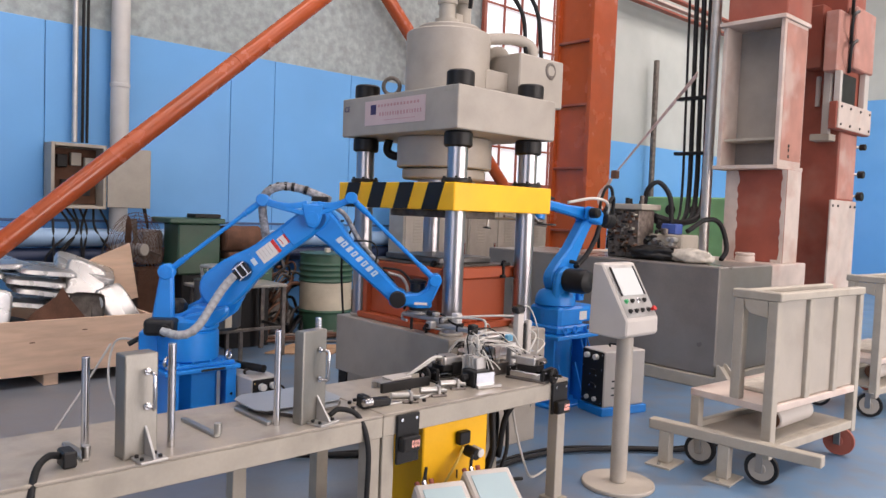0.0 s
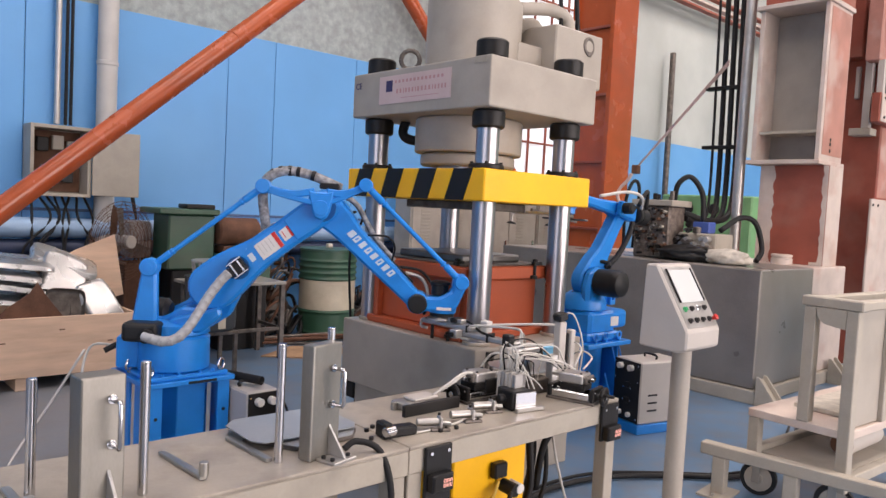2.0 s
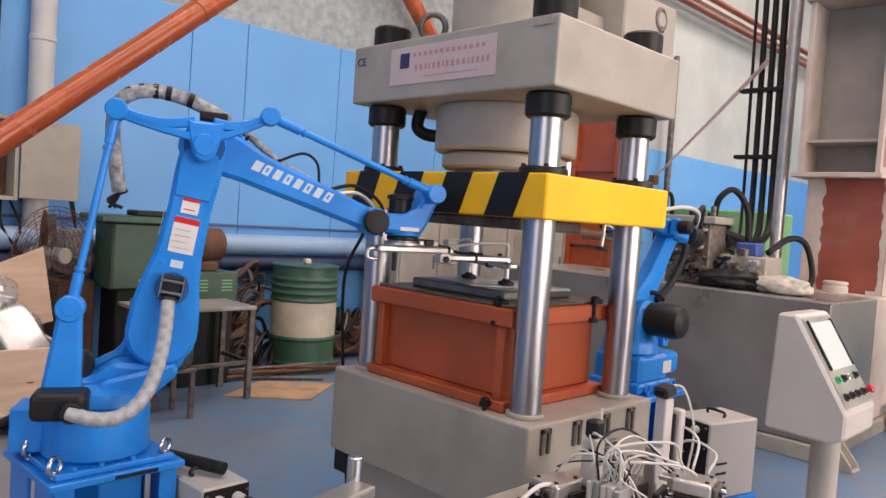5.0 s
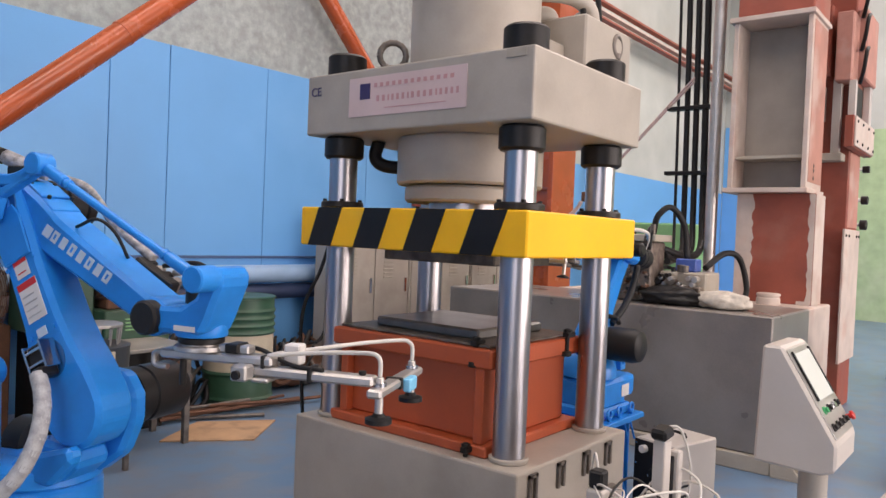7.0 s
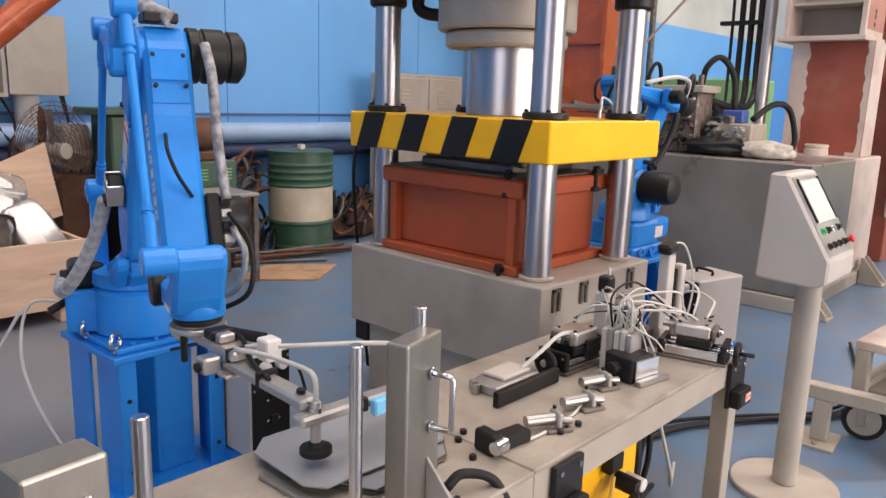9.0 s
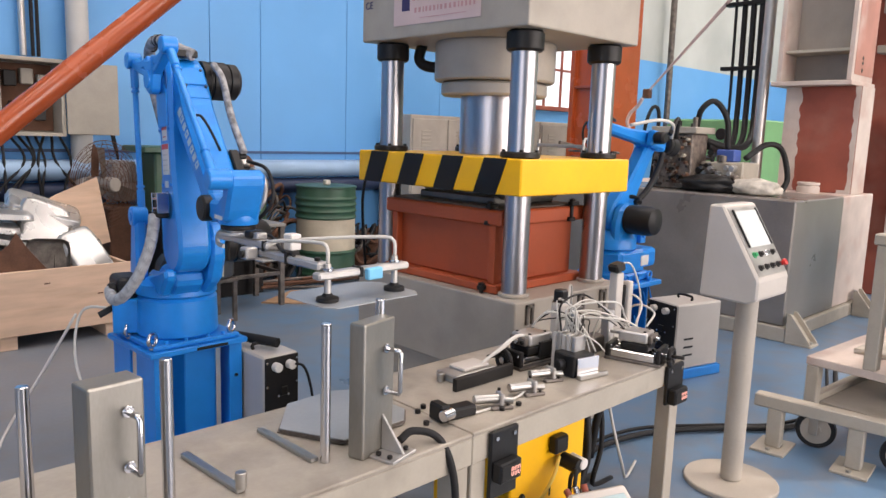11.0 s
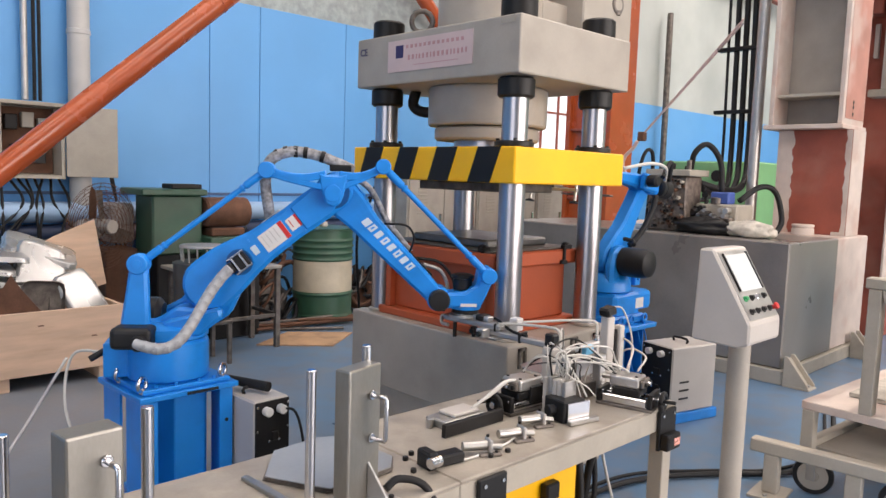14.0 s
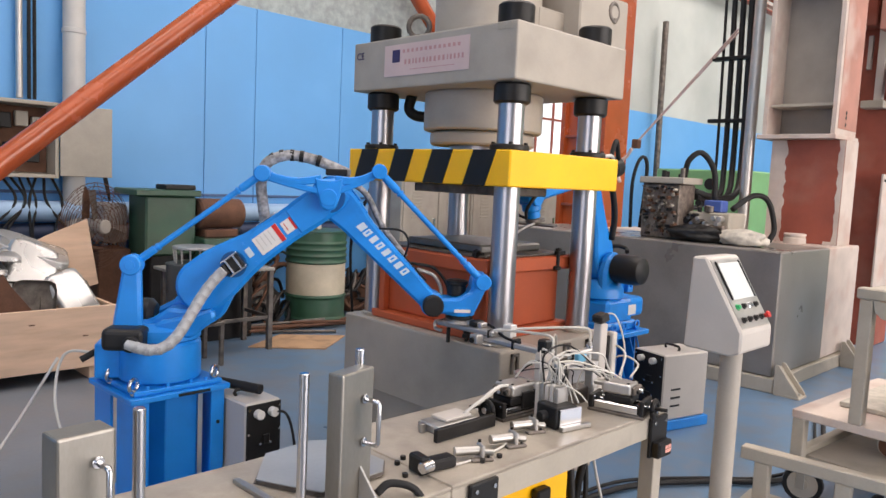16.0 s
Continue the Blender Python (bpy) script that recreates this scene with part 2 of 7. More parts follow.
def cyl(bm, p0, p1, r, r1=None, seg=20, ch=0.12):
    m, h = frame_to(p0, p1)
    r1 = r if r1 is None else r1
    c = min(ch * r, h * 0.2)
    return lathe(bm, [(r - c, 0), (r, c), (r1, h - c), (r1 - c, h)] if ch else [(r, 0), (r1, h)], seg, m)


def prism(bm, pts, d0, d1, axis="x", bev=0.004, m=None):
    """A polygon drawn in the two other axes, drawn out along one axis from d0 to d1."""
    t = bmesh.new()

    def co(p, d):
        return {"x": (d, p[0], p[1]), "y": (p[0], d, p[1]), "z": (p[0], p[1], d)}[axis]
    a = [t.verts.new(co(p, d0)) for p in pts]
    b = [t.verts.new(co(p, d1)) for p in pts]
    t.faces.new(a)
    t.faces.new(b[::-1])
    n = len(pts)
    for i in range(n):
        t.faces.new((a[(i + 1) % n], a[i], b[i], b[(i + 1) % n]))
    bmesh.ops.recalc_face_normals(t, faces=t.faces[:])
    if bev:
        bmesh.ops.bevel(t, geom=t.edges[:], offset=bev, segments=1, affect='EDGES', profile=0.5)
    return join(bm, t, m)


def smooth_path(pts, n=6):
    P = [V(*p) for p in pts]
    P = [P[0] * 2 - P[1]] + P + [P[-1] * 2 - P[-2]]
    out = []
    for i in range(1, len(P) - 2):
        for k in range(n):
            u = k / n
            a, b, c, d = P[i - 1:i + 3]
            out.append(0.5 * ((2 * b) + (c - a) * u + (2 * a - 5 * b + 4 * c - d) * u * u + (3 * b - a - 3 * c + d) * u ** 3))
    out.append(P[-2])
    return out


def tube(bm, pts, r, seg=8, n=6, smooth=True):
    path = smooth_path(pts, n) if smooth else [V(*p) for p in pts]
    t = bmesh.new()
    rings = []
    up = V(0.13, 0.31, 0.94)
    for i, p in enumerate(path):
        d = (path[min(i + 1, len(path) - 1)] - path[max(i - 1, 0)]).normalized()
        a = d.cross(up).normalized()
        b = a.cross(d).normalized()
        up = b
        rr = r(i / (len(path) - 1)) if callable(r) else r
        rings.append([t.verts.new(p + (a * math.cos(2 * math.pi * k / seg) + b * math.sin(2 * math.pi * k / seg)) * rr) for k in range(seg)])
    for a, b in zip(rings, rings[1:]):
        for k in range(seg):
            t.faces.new((a[k], a[(k + 1) % seg], b[(k + 1) % seg], b[k])).smooth = True
    t.faces.new(rings[0][::-1])
    t.faces.new(rings[-1])
    bmesh.ops.recalc_face_normals(t, faces=t.faces[:])
    return join(bm, t)


def mesh_of(name, bm, mat):
    me = bpy.data.meshes.new(name)
    bm.to_mesh(me)
    bm.free()
    for m in (mat if isinstance(mat, (list, tuple)) else [mat]):
        me.materials.append(m)
    return me


def part(name, bm, mat, parent, label=""):
    ob = new(name, mesh_of(name, bm, mat))
    ob.parent = parent
    return tagged(ob, label)


def solid(name, bm, mat, label, category, kind="", group=""):
    return tagged(new(name, mesh_of(name, bm, mat)), label, category, group, kind)


def thing(name, label, category, m=None, group="", kind=""):
    ob = new(name)
    ob.empty_display_size = 0.1
    if m is not None:
        ob.matrix_basis = m
    return tagged(ob, label, category, group, kind)


B = bmesh.new

# ---- the hall ----
FX0, FX1, FY0, FY1 = -7.0, 18.0, -8.0, 6.62
solid("floor", box(B(), FX0 - 0.3, FX1 + 0.3, FY0 - 4, FY1 + 0.3, -0.2, 0, 0), FLOOR, "worn grey and blue painted concrete floor", "floor", "structure")
wall = solid("wall_north", box(B(), FX0, 8.75, FY1 + 0.03, FY1 + 0.25, 0, 8.2, 0), PLASTER, "mottled grey rough plaster wall above blue cladding", "wall", "structure")


def wall_panels():
    xs = [-7.0, -4.3, -1.55, 0.25, 1.1, 2.93, 3.46, 4.5, 5.9, 7.3, 8.7]
    for a, b in zip(xs, xs[1:]):
        part("panel", box(B(), a + 0.0025, b - 0.0025, FY1, FY1 + 0.026, 0.0, 3.02, 0.004), WALLBLUE, wall)
    part("batten", box(B(), FX0, 8.7, FY1 - 0.018, FY1 - 0.002, 1.17, 1.195, 0.003), surf("dark_blue_strip", (0.05, 0.1, 0.22), 0.5), wall)


wall_panels()
far = solid("wall_northeast", box(B(), 8.75, FX1, FY1 + 0.03, FY1 + 0.25, 0, 8.2, 0), WHITEWALL, "whitewashed wall with a blue lower part", "wall", "structure")
part("blue_dado", box(B(), 8.75, FX1 - 0.03, FY1 + 0.01, FY1 + 0.028, 0, 2.72, 0), WALLBLUE, far)
east = solid("wall_east", box(B(), FX1, FX1 + 0.25, FY0, FY1 + 0.3, 0, 8.2, 0), WHITEWALL, "whitewashed far end wall with green and blue lower parts", "wall", "structure")
part("blue_dado", box(B(), FX1 - 0.02, FX1 - 0.003, 4.61, FY1, 0, 4.3, 0), WALLBLUE, east)
part("green_dado", box(B(), FX1 - 0.02, FX1 - 0.003, FY0, 4.60, 0, 4.1, 0), surf("faded_green_dado", (0.34, 0.47, 0.27), 0.6, var=0.12, stain=(0.5, 0.56, 0.42), stain_amt=0.6, stain_scale=1.0), east)
# unseen wall, added to close the west side of the hall
solid("wall_west", box(B(), FX0 - 0.25, FX0, FY0, FY1 + 0.3, 0, 8.2, 0), WALLBLUE, "plain blue unseen wall added to close the hall", "wall", "structure")
# unseen wall, added; its wide opening lets the sky light in
south = B()
box(south, FX0, -0.3, FY0 - 0.25, FY0, 0, 8.2, 0)
box(south, 11.5, FX1, FY0 - 0.25, FY0, 0, 8.2, 0)
box(south, -0.3, 11.5, FY0 - 0.25, FY0, 5.6, 8.2, 0)
solid("wall_south", south, WHITEWALL, "unseen whitewashed wall added with a wide opening for light", "wall", "structure")
# Unseen roof, added; its gap at x 6.5 to 9.6 shapes the sun patch.
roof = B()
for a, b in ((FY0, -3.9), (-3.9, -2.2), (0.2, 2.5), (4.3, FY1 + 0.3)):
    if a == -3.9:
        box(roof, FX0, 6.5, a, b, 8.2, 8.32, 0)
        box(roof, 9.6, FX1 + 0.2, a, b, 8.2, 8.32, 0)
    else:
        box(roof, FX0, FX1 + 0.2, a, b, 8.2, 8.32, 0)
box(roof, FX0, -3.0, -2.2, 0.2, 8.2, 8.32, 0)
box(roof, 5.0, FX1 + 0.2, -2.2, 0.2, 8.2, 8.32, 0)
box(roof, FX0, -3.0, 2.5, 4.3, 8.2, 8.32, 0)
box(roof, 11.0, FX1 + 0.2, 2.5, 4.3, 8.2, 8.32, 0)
solid("ceiling", roof, ROOF, "pale unseen sheet roof added with a gap for the sun", "roof", "structure")
# Unseen opaque sheets, added over the other openings to keep the sun out.
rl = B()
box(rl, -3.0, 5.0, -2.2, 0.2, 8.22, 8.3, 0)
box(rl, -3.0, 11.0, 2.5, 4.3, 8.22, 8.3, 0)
solid("roof_light", rl, STICKWHITE, "unseen white opaque sheets added to close the roof openings", "roof light", "structure")

# pipe run along the wall
wp = thing("wall_pipe", "thick pale blue pipe with dark lower pipe along the wall", "pipe", kind="structure")
part("upper_pipe", cyl(B(), (-6.9, 6.48, 1.03), (8.6, 6.48, 1.03), 0.085, seg=24), surf("pale_blue_pipe_paint", (0.30, 0.45, 0.64), 0.4, var=0.08), wp)
part("lower_pipe", cyl(B(), (-6.9, 6.50, 0.855), (8.6, 6.50, 0.855), 0.075, seg=20), surf("navy_pipe", (0.02, 0.035, 0.085), 0.5), wp)

vp = thing("downpipe", "white plastic downpipe on the blue wall", "pipe", kind="structure")
d = B()
cyl(d, (1.73, 6.5, 0.0), (1.73, 6.5, 7.9), 0.085, seg=24)
for z in (1.0, 2.47, 4.0):
    cyl(d, (1.73, 6.5, z), (1.73, 6.5, z + 0.05), 0.092, seg=24)
part("pipe", d, PIPEW, vp)
cond = thing("conduit", "grey cable conduit pair on the blue wall", "conduit", kind="structure")
for x in (1.34, 1.41, 1.45):
    part("tube", cyl(B(), (x, 6.55, 1.92), (x, 6.55, 7.9), 0.026 if x < 1.4 else 0.014, seg=10), ALU if x < 1.4 else RUBBER, cond)

# orange pipe braces
br = thing("pipe_brace", "long orange painted steel pipe brace", "brace", kind="structure")
b = cyl(B(), (-0.715, 5.2, 0.0), (5.057, 5.2, 5.08), 0.079, seg=24)
cyl(b, (2.28, 5.2, 2.6365), (2.31, 5.2, 2.6629), 0.083, seg=24)
part("pipe", b, ORANGE, br)
br2 = thing("pipe_brace", "long orange painted steel pipe brace", "brace", kind="structure")
part("pipe", cyl(B(), (3.16, 6.40, 5.65), (8.60, 6.40, 0.28), 0.084, seg=24), ORANGE, br2)

# orange hall column
oc = thing("steel_column", "orange painted steel hall column with ribbed plates", "column", kind="structure")
c = B()
box(c, 6.80, 7.28, 4.74, 4.80, 0, 8.2, 0.004)
box(c, 6.80, 7.28, 5.30, 5.36, 0, 8.2, 0.004)
box(c, 6.86, 6.90, 4.80, 5.30, 0, 8.2, 0)
part("shaft", c, ORANGE, oc)
for z in (0.4, 1.2, 2.0, 2.8, 3.6, 4.4, 5.2):
    part("rib", box(B(), 6.815, 6.86, 4.80, 5.30, z, z + 0.03, 0.003), OXIDE, oc)


def window_at(name, x0, x1, z0, z1, y):
    w = thing(name, "tall steel window with red oxide glazing bars", "window", kind="structure")
    for n_, a in (("window_frame", (x0 - 0.06, x0, z0, z1)), ("window_frame", (x1, x1 + 0.06, z0, z1)), ("window_sill", (x0 - 0.06, x1 + 0.06, z0 - 0.06, z0)), ("window_frame", (x0 - 0.06, x1 + 0.06, z1, z1 + 0.06))):
        part(n_, box(B(), a[0], a[1], y - 0.06, y - 0.001, a[2], a[3]), OXIDE, w)
    nx, nz = 5, 8
    for i in range(nx):
        for k in range(nz):
            xa, xb = x0 + (x1 - x0) * i / nx, x0 + (x1 - x0) * (i + 1) / nx
            za, zb = z0 + (z1 - z0) * k / nz, z0 + (z1 - z0) * (k + 1) / nz
            part("pane", box(B(), xa, xb, y - 0.026, y - 0.02, za, zb, 0), PANEGLOW, w)
    for i in range(1, nx):
        x = x0 + (x1 - x0) * i / nx
        part("bar", box(B(), x - 0.016, x + 0.016, y - 0.05, y - 0.028, z0, z1, 0), OXIDE, w)
    for i in range(1, nz):
        z = z0 + (z1 - z0) * i / nz
        part("bar", box(B(), x0, x1, y - 0.057, y - 0.05, z - 0.016, z + 0.016, 0), OXIDE, w)


window_at("window_1", 6.75, 8.6, 1.86, 5.9, FY1)

# ---- the hydraulic press ----
PX0, PX1, PY0, PY1 = 2.0, 2.825, 2.0, 3.1
press = thing("hydraulic_press", "beige four-column hydraulic press with striped slide", "press")
COLS = [(2.115, 2.11), (2.71, 2.11), (2.115, 2.99), (2.71, 2.99)]
CT = 2.11
CBZ = 1.867
base = part("base", box(B(), PX0, PX1, PY0, PY1, 0.34, 0.705, 0.008, seg=2), BEIGE, press)
lower = part("plinth", box(B(), PX0 + 0.03, PX1 - 0.03, PY0 + 0.03, PY1 - 0.1, 0.0, 0.34, 0.004), BEIGE, press)
for y in (2.06, 3.0):
    part("foot", box(B(), PX0 + 0.02, PX0 + 0.14, y - 0.0, y + 0.09, 0.24, 0.339, 0.004), BLACK, press)
crown = part("crown", box(B(), PX0, PX1, PY0, PY1, CBZ, CT, 0.008, seg=2), BEIGE, press)
for i, (x, y) in enumerate(COLS):
    col = part("column", cyl(B(), (x, y, 0.69), (x, y, CT + 0.02), 0.058, seg=28), COLUMN, press)
    part("nut", cyl(B(), (x, y, CBZ - 0.09), (x, y, CBZ - 0.002), 0.082, seg=28), BLACK, col)
    part("nut", cyl(B(), (x, y, CT + 0.002), (x, y, CT + 0.095), 0.08, seg=28), BLACK, col)
    part("collar", cyl(B(), (x, y, 0.705), (x, y, 0.722), 0.07, seg=24), BEIGE, col)
CX, CY = 2.41, 2.55
cb = B()
cyl(cb, (CX, CY, CBZ - 0.19), (CX, CY, CBZ), 0.30, seg=40, ch=0.03)
cyl(cb, (CX, CY, CBZ - 0.26), (CX, CY, CBZ - 0.195), 0.265, seg=40, ch=0.04)
part("cylinder_sleeve", cb, BEIGE, press)
cb = B()
cyl(cb, (CX, CY, CT), (CX, CY, 2.52), 0.265, seg=40, ch=0.03)
cyl(cb, (CX, CY, 2.52), (CX, CY, 2.56), 0.20, seg=32)
part("cylinder", cb, BEIGE, press)
tankbox = part("oil_tank", box(B(), 2.70, 3.13, 2.20, 2.95, CT + 0.002, 2.42, 0.008), BEIGE, press)
part("saddle", box(B(), 2.50, 2.72, 2.3, 2.85, CT + 0.002, 2.30, 0.008), BEIGE, press)
vent = B()
lathe(vent, [(0.05, 0), (0.05, 0.03), (0.035, 0.035), (0.035, 0.06), (0.05, 0.065), (0.05, 0.09), (0.02, 0.1)], 16, pose(2.99, 2.36, 2.42))
part("breather", vent, ALU, tankbox)
pv = B()
for dx, dy, h in ((-0.075, -0.06, 0.0), (0.08, -0.04, 0.03)):
    lathe(pv, [(0.075, 0.0), (0.075, 0.03), (0.05, 0.035), (0.05, 0.12 + h), (0.062, 0.125 + h), (0.062, 0.16 + h), (0.04, 0.165 + h), (0.036, 0.23 + h), (0.055, 0.235 + h), (0.055, 0.27 + h), (0.03, 0.28 + h), (0.03, 0.42 + h)], 20, pose(CX + dx, CY + dy, 2.56))
box(pv, CX - 0.03, CX + 0.04, CY - 0.09, CY - 0.02, 2.56, 2.64, 0.008)
part("valve_block", pv, BEIGE2, press)
hp = B()
tube(hp, [(CX + 0.15, CY - 0.15, 2.50), (2.78, 2.33, 2.53), (2.90, 2.30, 2.5), (2.92, 2.29, 2.42)], 0.036, 12)
tube(hp, [(CX + 0.25, CY - 0.05, 2.42), (2.74, 2.42, 2.45), (2.80, 2.42, 2.40)], 0.04, 12)
part("oil_pipe", hp, BEIGE, press)
for pts in ([(CX + 0.08, CY - 0.06, 2.80), (2.60, 2.40, 2.92), (2.82, 2.32, 2.72), (2.86, 2.30, 2.44)],
            [(CX + 0.10, CY - 0.05, 2.9), (2.75, 2.42, 2.98), (2.98, 2.34, 2.78), (3.02, 2.3, 2.42)],
            [(CX - 0.02, CY - 0.08, 2.72), (CX + 0.0, CY - 0.2, 2.88), (CX + 0.06, CY - 0.12, 2.68)]):
    part("hose", tube(B(), pts, 0.014, 8), RUBBER, press)


def eyebolt(parent, p, R=0.045, r=0.011, turn=0, mat=DIRTY, name="eyebolt"):
    e = B()
    pts = [(p[0] + R * math.cos(a) * math.cos(turn), p[1] + R * math.cos(a) * math.sin(turn), p[2] + R + 0.012 + R * math.sin(a)) for a in [2 * math.pi * k / 14 for k in range(15)]]
    tube(e, pts, r, 8, 1, False)
    cyl(e, (p[0], p[1], p[2]), (p[0], p[1], p[2] + 0.025), r * 1.6, seg=10)
    return part(name, e, mat, parent)


eyebolt(press, (2.1, 2.72, CT), R=0.052, r=0.013, turn=2.3)
eyebolt(tankbox, (3.0, 2.205, 2.29), R=0.045, r=0.012, mat=DIRTY, turn=0.1)
plug = B()
tube(plug, [(2.26, 2.93, 1.87), (2.26, 2.95, 1.80), (2.29, 2.92, 1.765), (2.36, 2.84, 1.76)], 0.028, 10)
part("drain_hose", plug, RUBBER, press)
stick = part("name_sticker", box(B(), PX0 - 0.003, PX0 - 0.0005, 2.27, 2.85, 1.925, 2.075, 0), PINKISH, press, "pink printed maker's sticker")
part("emblem", box(B(), PX0 - 0.0045, PX0 - 0.0032, 2.735, 2.79, 1.99, 2.05, 0), STICKNAVY, stick)
bars = B()
random.seed(4)
for k in range(13):
    y = 2.715 - k * 0.031
    box(bars, PX0 - 0.0045, PX0 - 0.0032, y - 0.016, y, 2.032, 2.048, 0)
part("print_line", bars, STICKRED, stick)
bars = B()
y = 2.70
for k, w in enumerate((0.022, 0.022, 0.012, 0.018, 0.02, 0.02, 0.012, 0.022, 0.022, 0.022, 0.022, 0.012, 0.018, 0.018, 0.018, 0.018)):
    box(bars, PX0 - 0.0045, PX0 - 0.0032, y - w * 0.6, y, 1.977, 2.0, 0)
    y -= w + 0.007
part("print_line", bars, STICKRED, stick)
part("print_line", box(B(), PX0 - 0.0045, PX0 - 0.0032, 2.36, 2.66, 1.95, 1.953, 0), STICKRED, stick)
part("small_plate", box(B(), PX0 - 0.0035, PX0 - 0.001, 2.03, 2.11, 2.075, 2.105, 0.0008), BEIGE2, press)


def lettering(name, text, size, mat, parent, m, depth=0.001):
    cu = bpy.data.curves.new(name, "FONT")
    cu.body, cu.size, cu.extrude = text, size, depth
    cu.align_x, cu.align_y = "CENTER", "CENTER"
    tmp = bpy.data.objects.new("tmp", cu)
    scene.collection.objects.link(tmp)
    dg = bpy.context.evaluated_depsgraph_get()
    me = bpy.data.meshes.new_from_object(tmp.evaluated_get(dg))
    bpy.data.objects.remove(tmp)
    me.transform(m)
    me.materials.clear()
    me.materials.append(mat)
    ob = new(name, me)
    ob.parent = parent
    return ob


# letters read along -y on faces that look towards -x
FACE_X = Matrix(((0, 0, -1, 0), (-1, 0, 0, 0), (0, 1, 0, 0), (0, 0, 0, 1)))
lettering("mark", "CE", 0.05, STICKNAVY, crown, Matrix.Translation((PX0 - 0.002, 3.045, 2.04)) @ FACE_X)

# the slide, which moves with its rod
SLT = 0.157
slide = part("slide", box(B(), PX0 - 0.008, PX1 - 0.01, PY0 - 0.004, PY1 + 0.004, -SLT, 0, 0.006), YELLOW, press, "yellow slide with black warning stripes")
for k in range(4):
    y0 = PY1 - 0.105 - k * 0.262
    pts = [(y0, -0.0006), (y0 - 0.135, -0.0006), (y0 - 0.075, -SLT + 0.0006), (y0 + 0.06, -SLT + 0.0006)]
    part("stripe", prism(B(), pts, PX0 - 0.0105, PX0 - 0.0085, "x", 0), BLACK, slide)
rod = cyl(B(), (CX, CY, 0.0), (CX, CY, 0.42), 0.165, seg=40, ch=0.02)
part("ram", rod, COLUMN, slide)
for x, y in COLS:
    fl = cyl(B(), (x, y, 0.0), (x, y, 0.028), 0.088, seg=24)
    for a in range(4):
        cyl(fl, (x + 0.072 * math.cos(a * 1.57 + 0.78), y + 0.072 * math.sin(a * 1.57 + 0.78), 0.028), (x + 0.072 * math.cos(a * 1.57 + 0.78), y + 0.072 * math.sin(a * 1.57 + 0.78), 0.038), 0.009, seg=8)
    part("bush", fl, BLACK, slide)
part("upper_die", box(B(), CX - 0.2, CX + 0.2, CY - 0.28, CY + 0.28, -SLT - 0.045, -SLT - 0.001, 0.006), DIRTY, slide)

# the die set on the bolster
die = thing("die_block", "orange painted cast die block on the press table", "die")
part("bottom_plate", box(B(), 2.06, 2.72, 2.17, 2.96, 0.7055, 0.745, 0.006), DIE, die)
part("block", box(B(), 2.115, 2.665, 2.21, 2.92, 0.745, 1.015, 0.008), DIE, die)
part("top_plate", box(B(), 2.065, 2.715, 2.165, 2.965, 1.015, 1.085, 0.008), DIE, die)
for y0 in (2.2, 2.88):
    part("corner_rib", box(B(), 2.075, 2.115, y0, y0 + 0.04, 0.745, 1.015, 0.004), DIE, die)
part("die_face", box(B(), 2.09, 2.69, 2.19, 2.94, 1.086, 1.096, 0.003), DIRTY, die)
part("insert", box(B(), 2.17, 2.62, 2.3, 2.82, 1.096, 1.135, 0.008), surf("dark_tool_steel", (0.16, 0.155, 0.15), 0.38, 0.6, var=0.2, scale=9), die)
for x, y, z in ((2.052, 2.24, 0.72), (2.1, 2.25, 1.09), (2.6, 2.16, 1.09)):
    cl = B()
    box(cl, x - 0.03, x + 0.03, y - 0.014, y + 0.014, z, z + 0.02, 0.003)
    cyl(cl, (x - 0.012, y, z - 0.055), (x - 0.012, y, z + 0.035), 0.009, seg=8)
    cyl(cl, (x - 0.012, y, z + 0.02), (x - 0.012, y, z + 0.032), 0.017, seg=6)
    cyl(cl, (x - 0.02, y, z - 0.075), (x - 0.02, y, z - 0.055), 0.022, seg=6)
    part("clamp", cl, BLACK, die)
# slots in the base face
for x in (2.07, 2.26, 2.45, 2.63):
    part("slot", box(box(box(B(), x, x + 0.014, PY0 - 0.012, PY0 - 0.001, 0.60, 0.69, 0.001), x + 0.036, x + 0.05, PY0 - 0.012, PY0 - 0.001, 0.60, 0.69, 0.001),
                     x, x + 0.05, PY0 - 0.012, PY0 - 0.001, 0.676, 0.69, 0.001), DIRTY, press)

# ---- work tables ----


def work_table(name, label, x0, x1, y0, y1, z, legs):
    t = thing(name, label, "work table", group="work tables in line")
    part("tabletop", box(B(), x0, x1, y0, y1, z - 0.012, z, 0.003), TABLE, t)
    part("rail", box(box(B(), x0, x1, y0 + 0.001, y0 + 0.05, z - 0.092, z - 0.0125, 0.003), x0, x1, y1 - 0.05, y1 - 0.001, z - 0.092, z - 0.0125, 0.003), BEIGE2, t)
    for x, y in legs:
        leg = part("leg", box(B(), x, x + 0.06, y, y + 0.06, 0.012, z - 0.0925, 0.003), BEIGE2, t)
        part("foot_plate", box(B(), x - 0.02, x + 0.08, y - 0.02, y + 0.08, 0, 0.0118, 0.002), BEIGE2, leg)
    return t


TZ = 0.612
work_table("work_table", "beige steel work table with a positioning fixture on top", 1.01, 2.165, 1.295, 1.83, TZ, [(1.012, 1.30), (2.10, 1.30), (1.012, 1.765), (2.10, 1.765)])
work_table("work_table", "beige steel work table with sheet stack and guide posts", -0.75, 1.006, 1.292, 1.785, TZ, [(0.94, 1.30), (-0.74, 1.30), (0.6, 1.735), (-0.74, 1.735)])

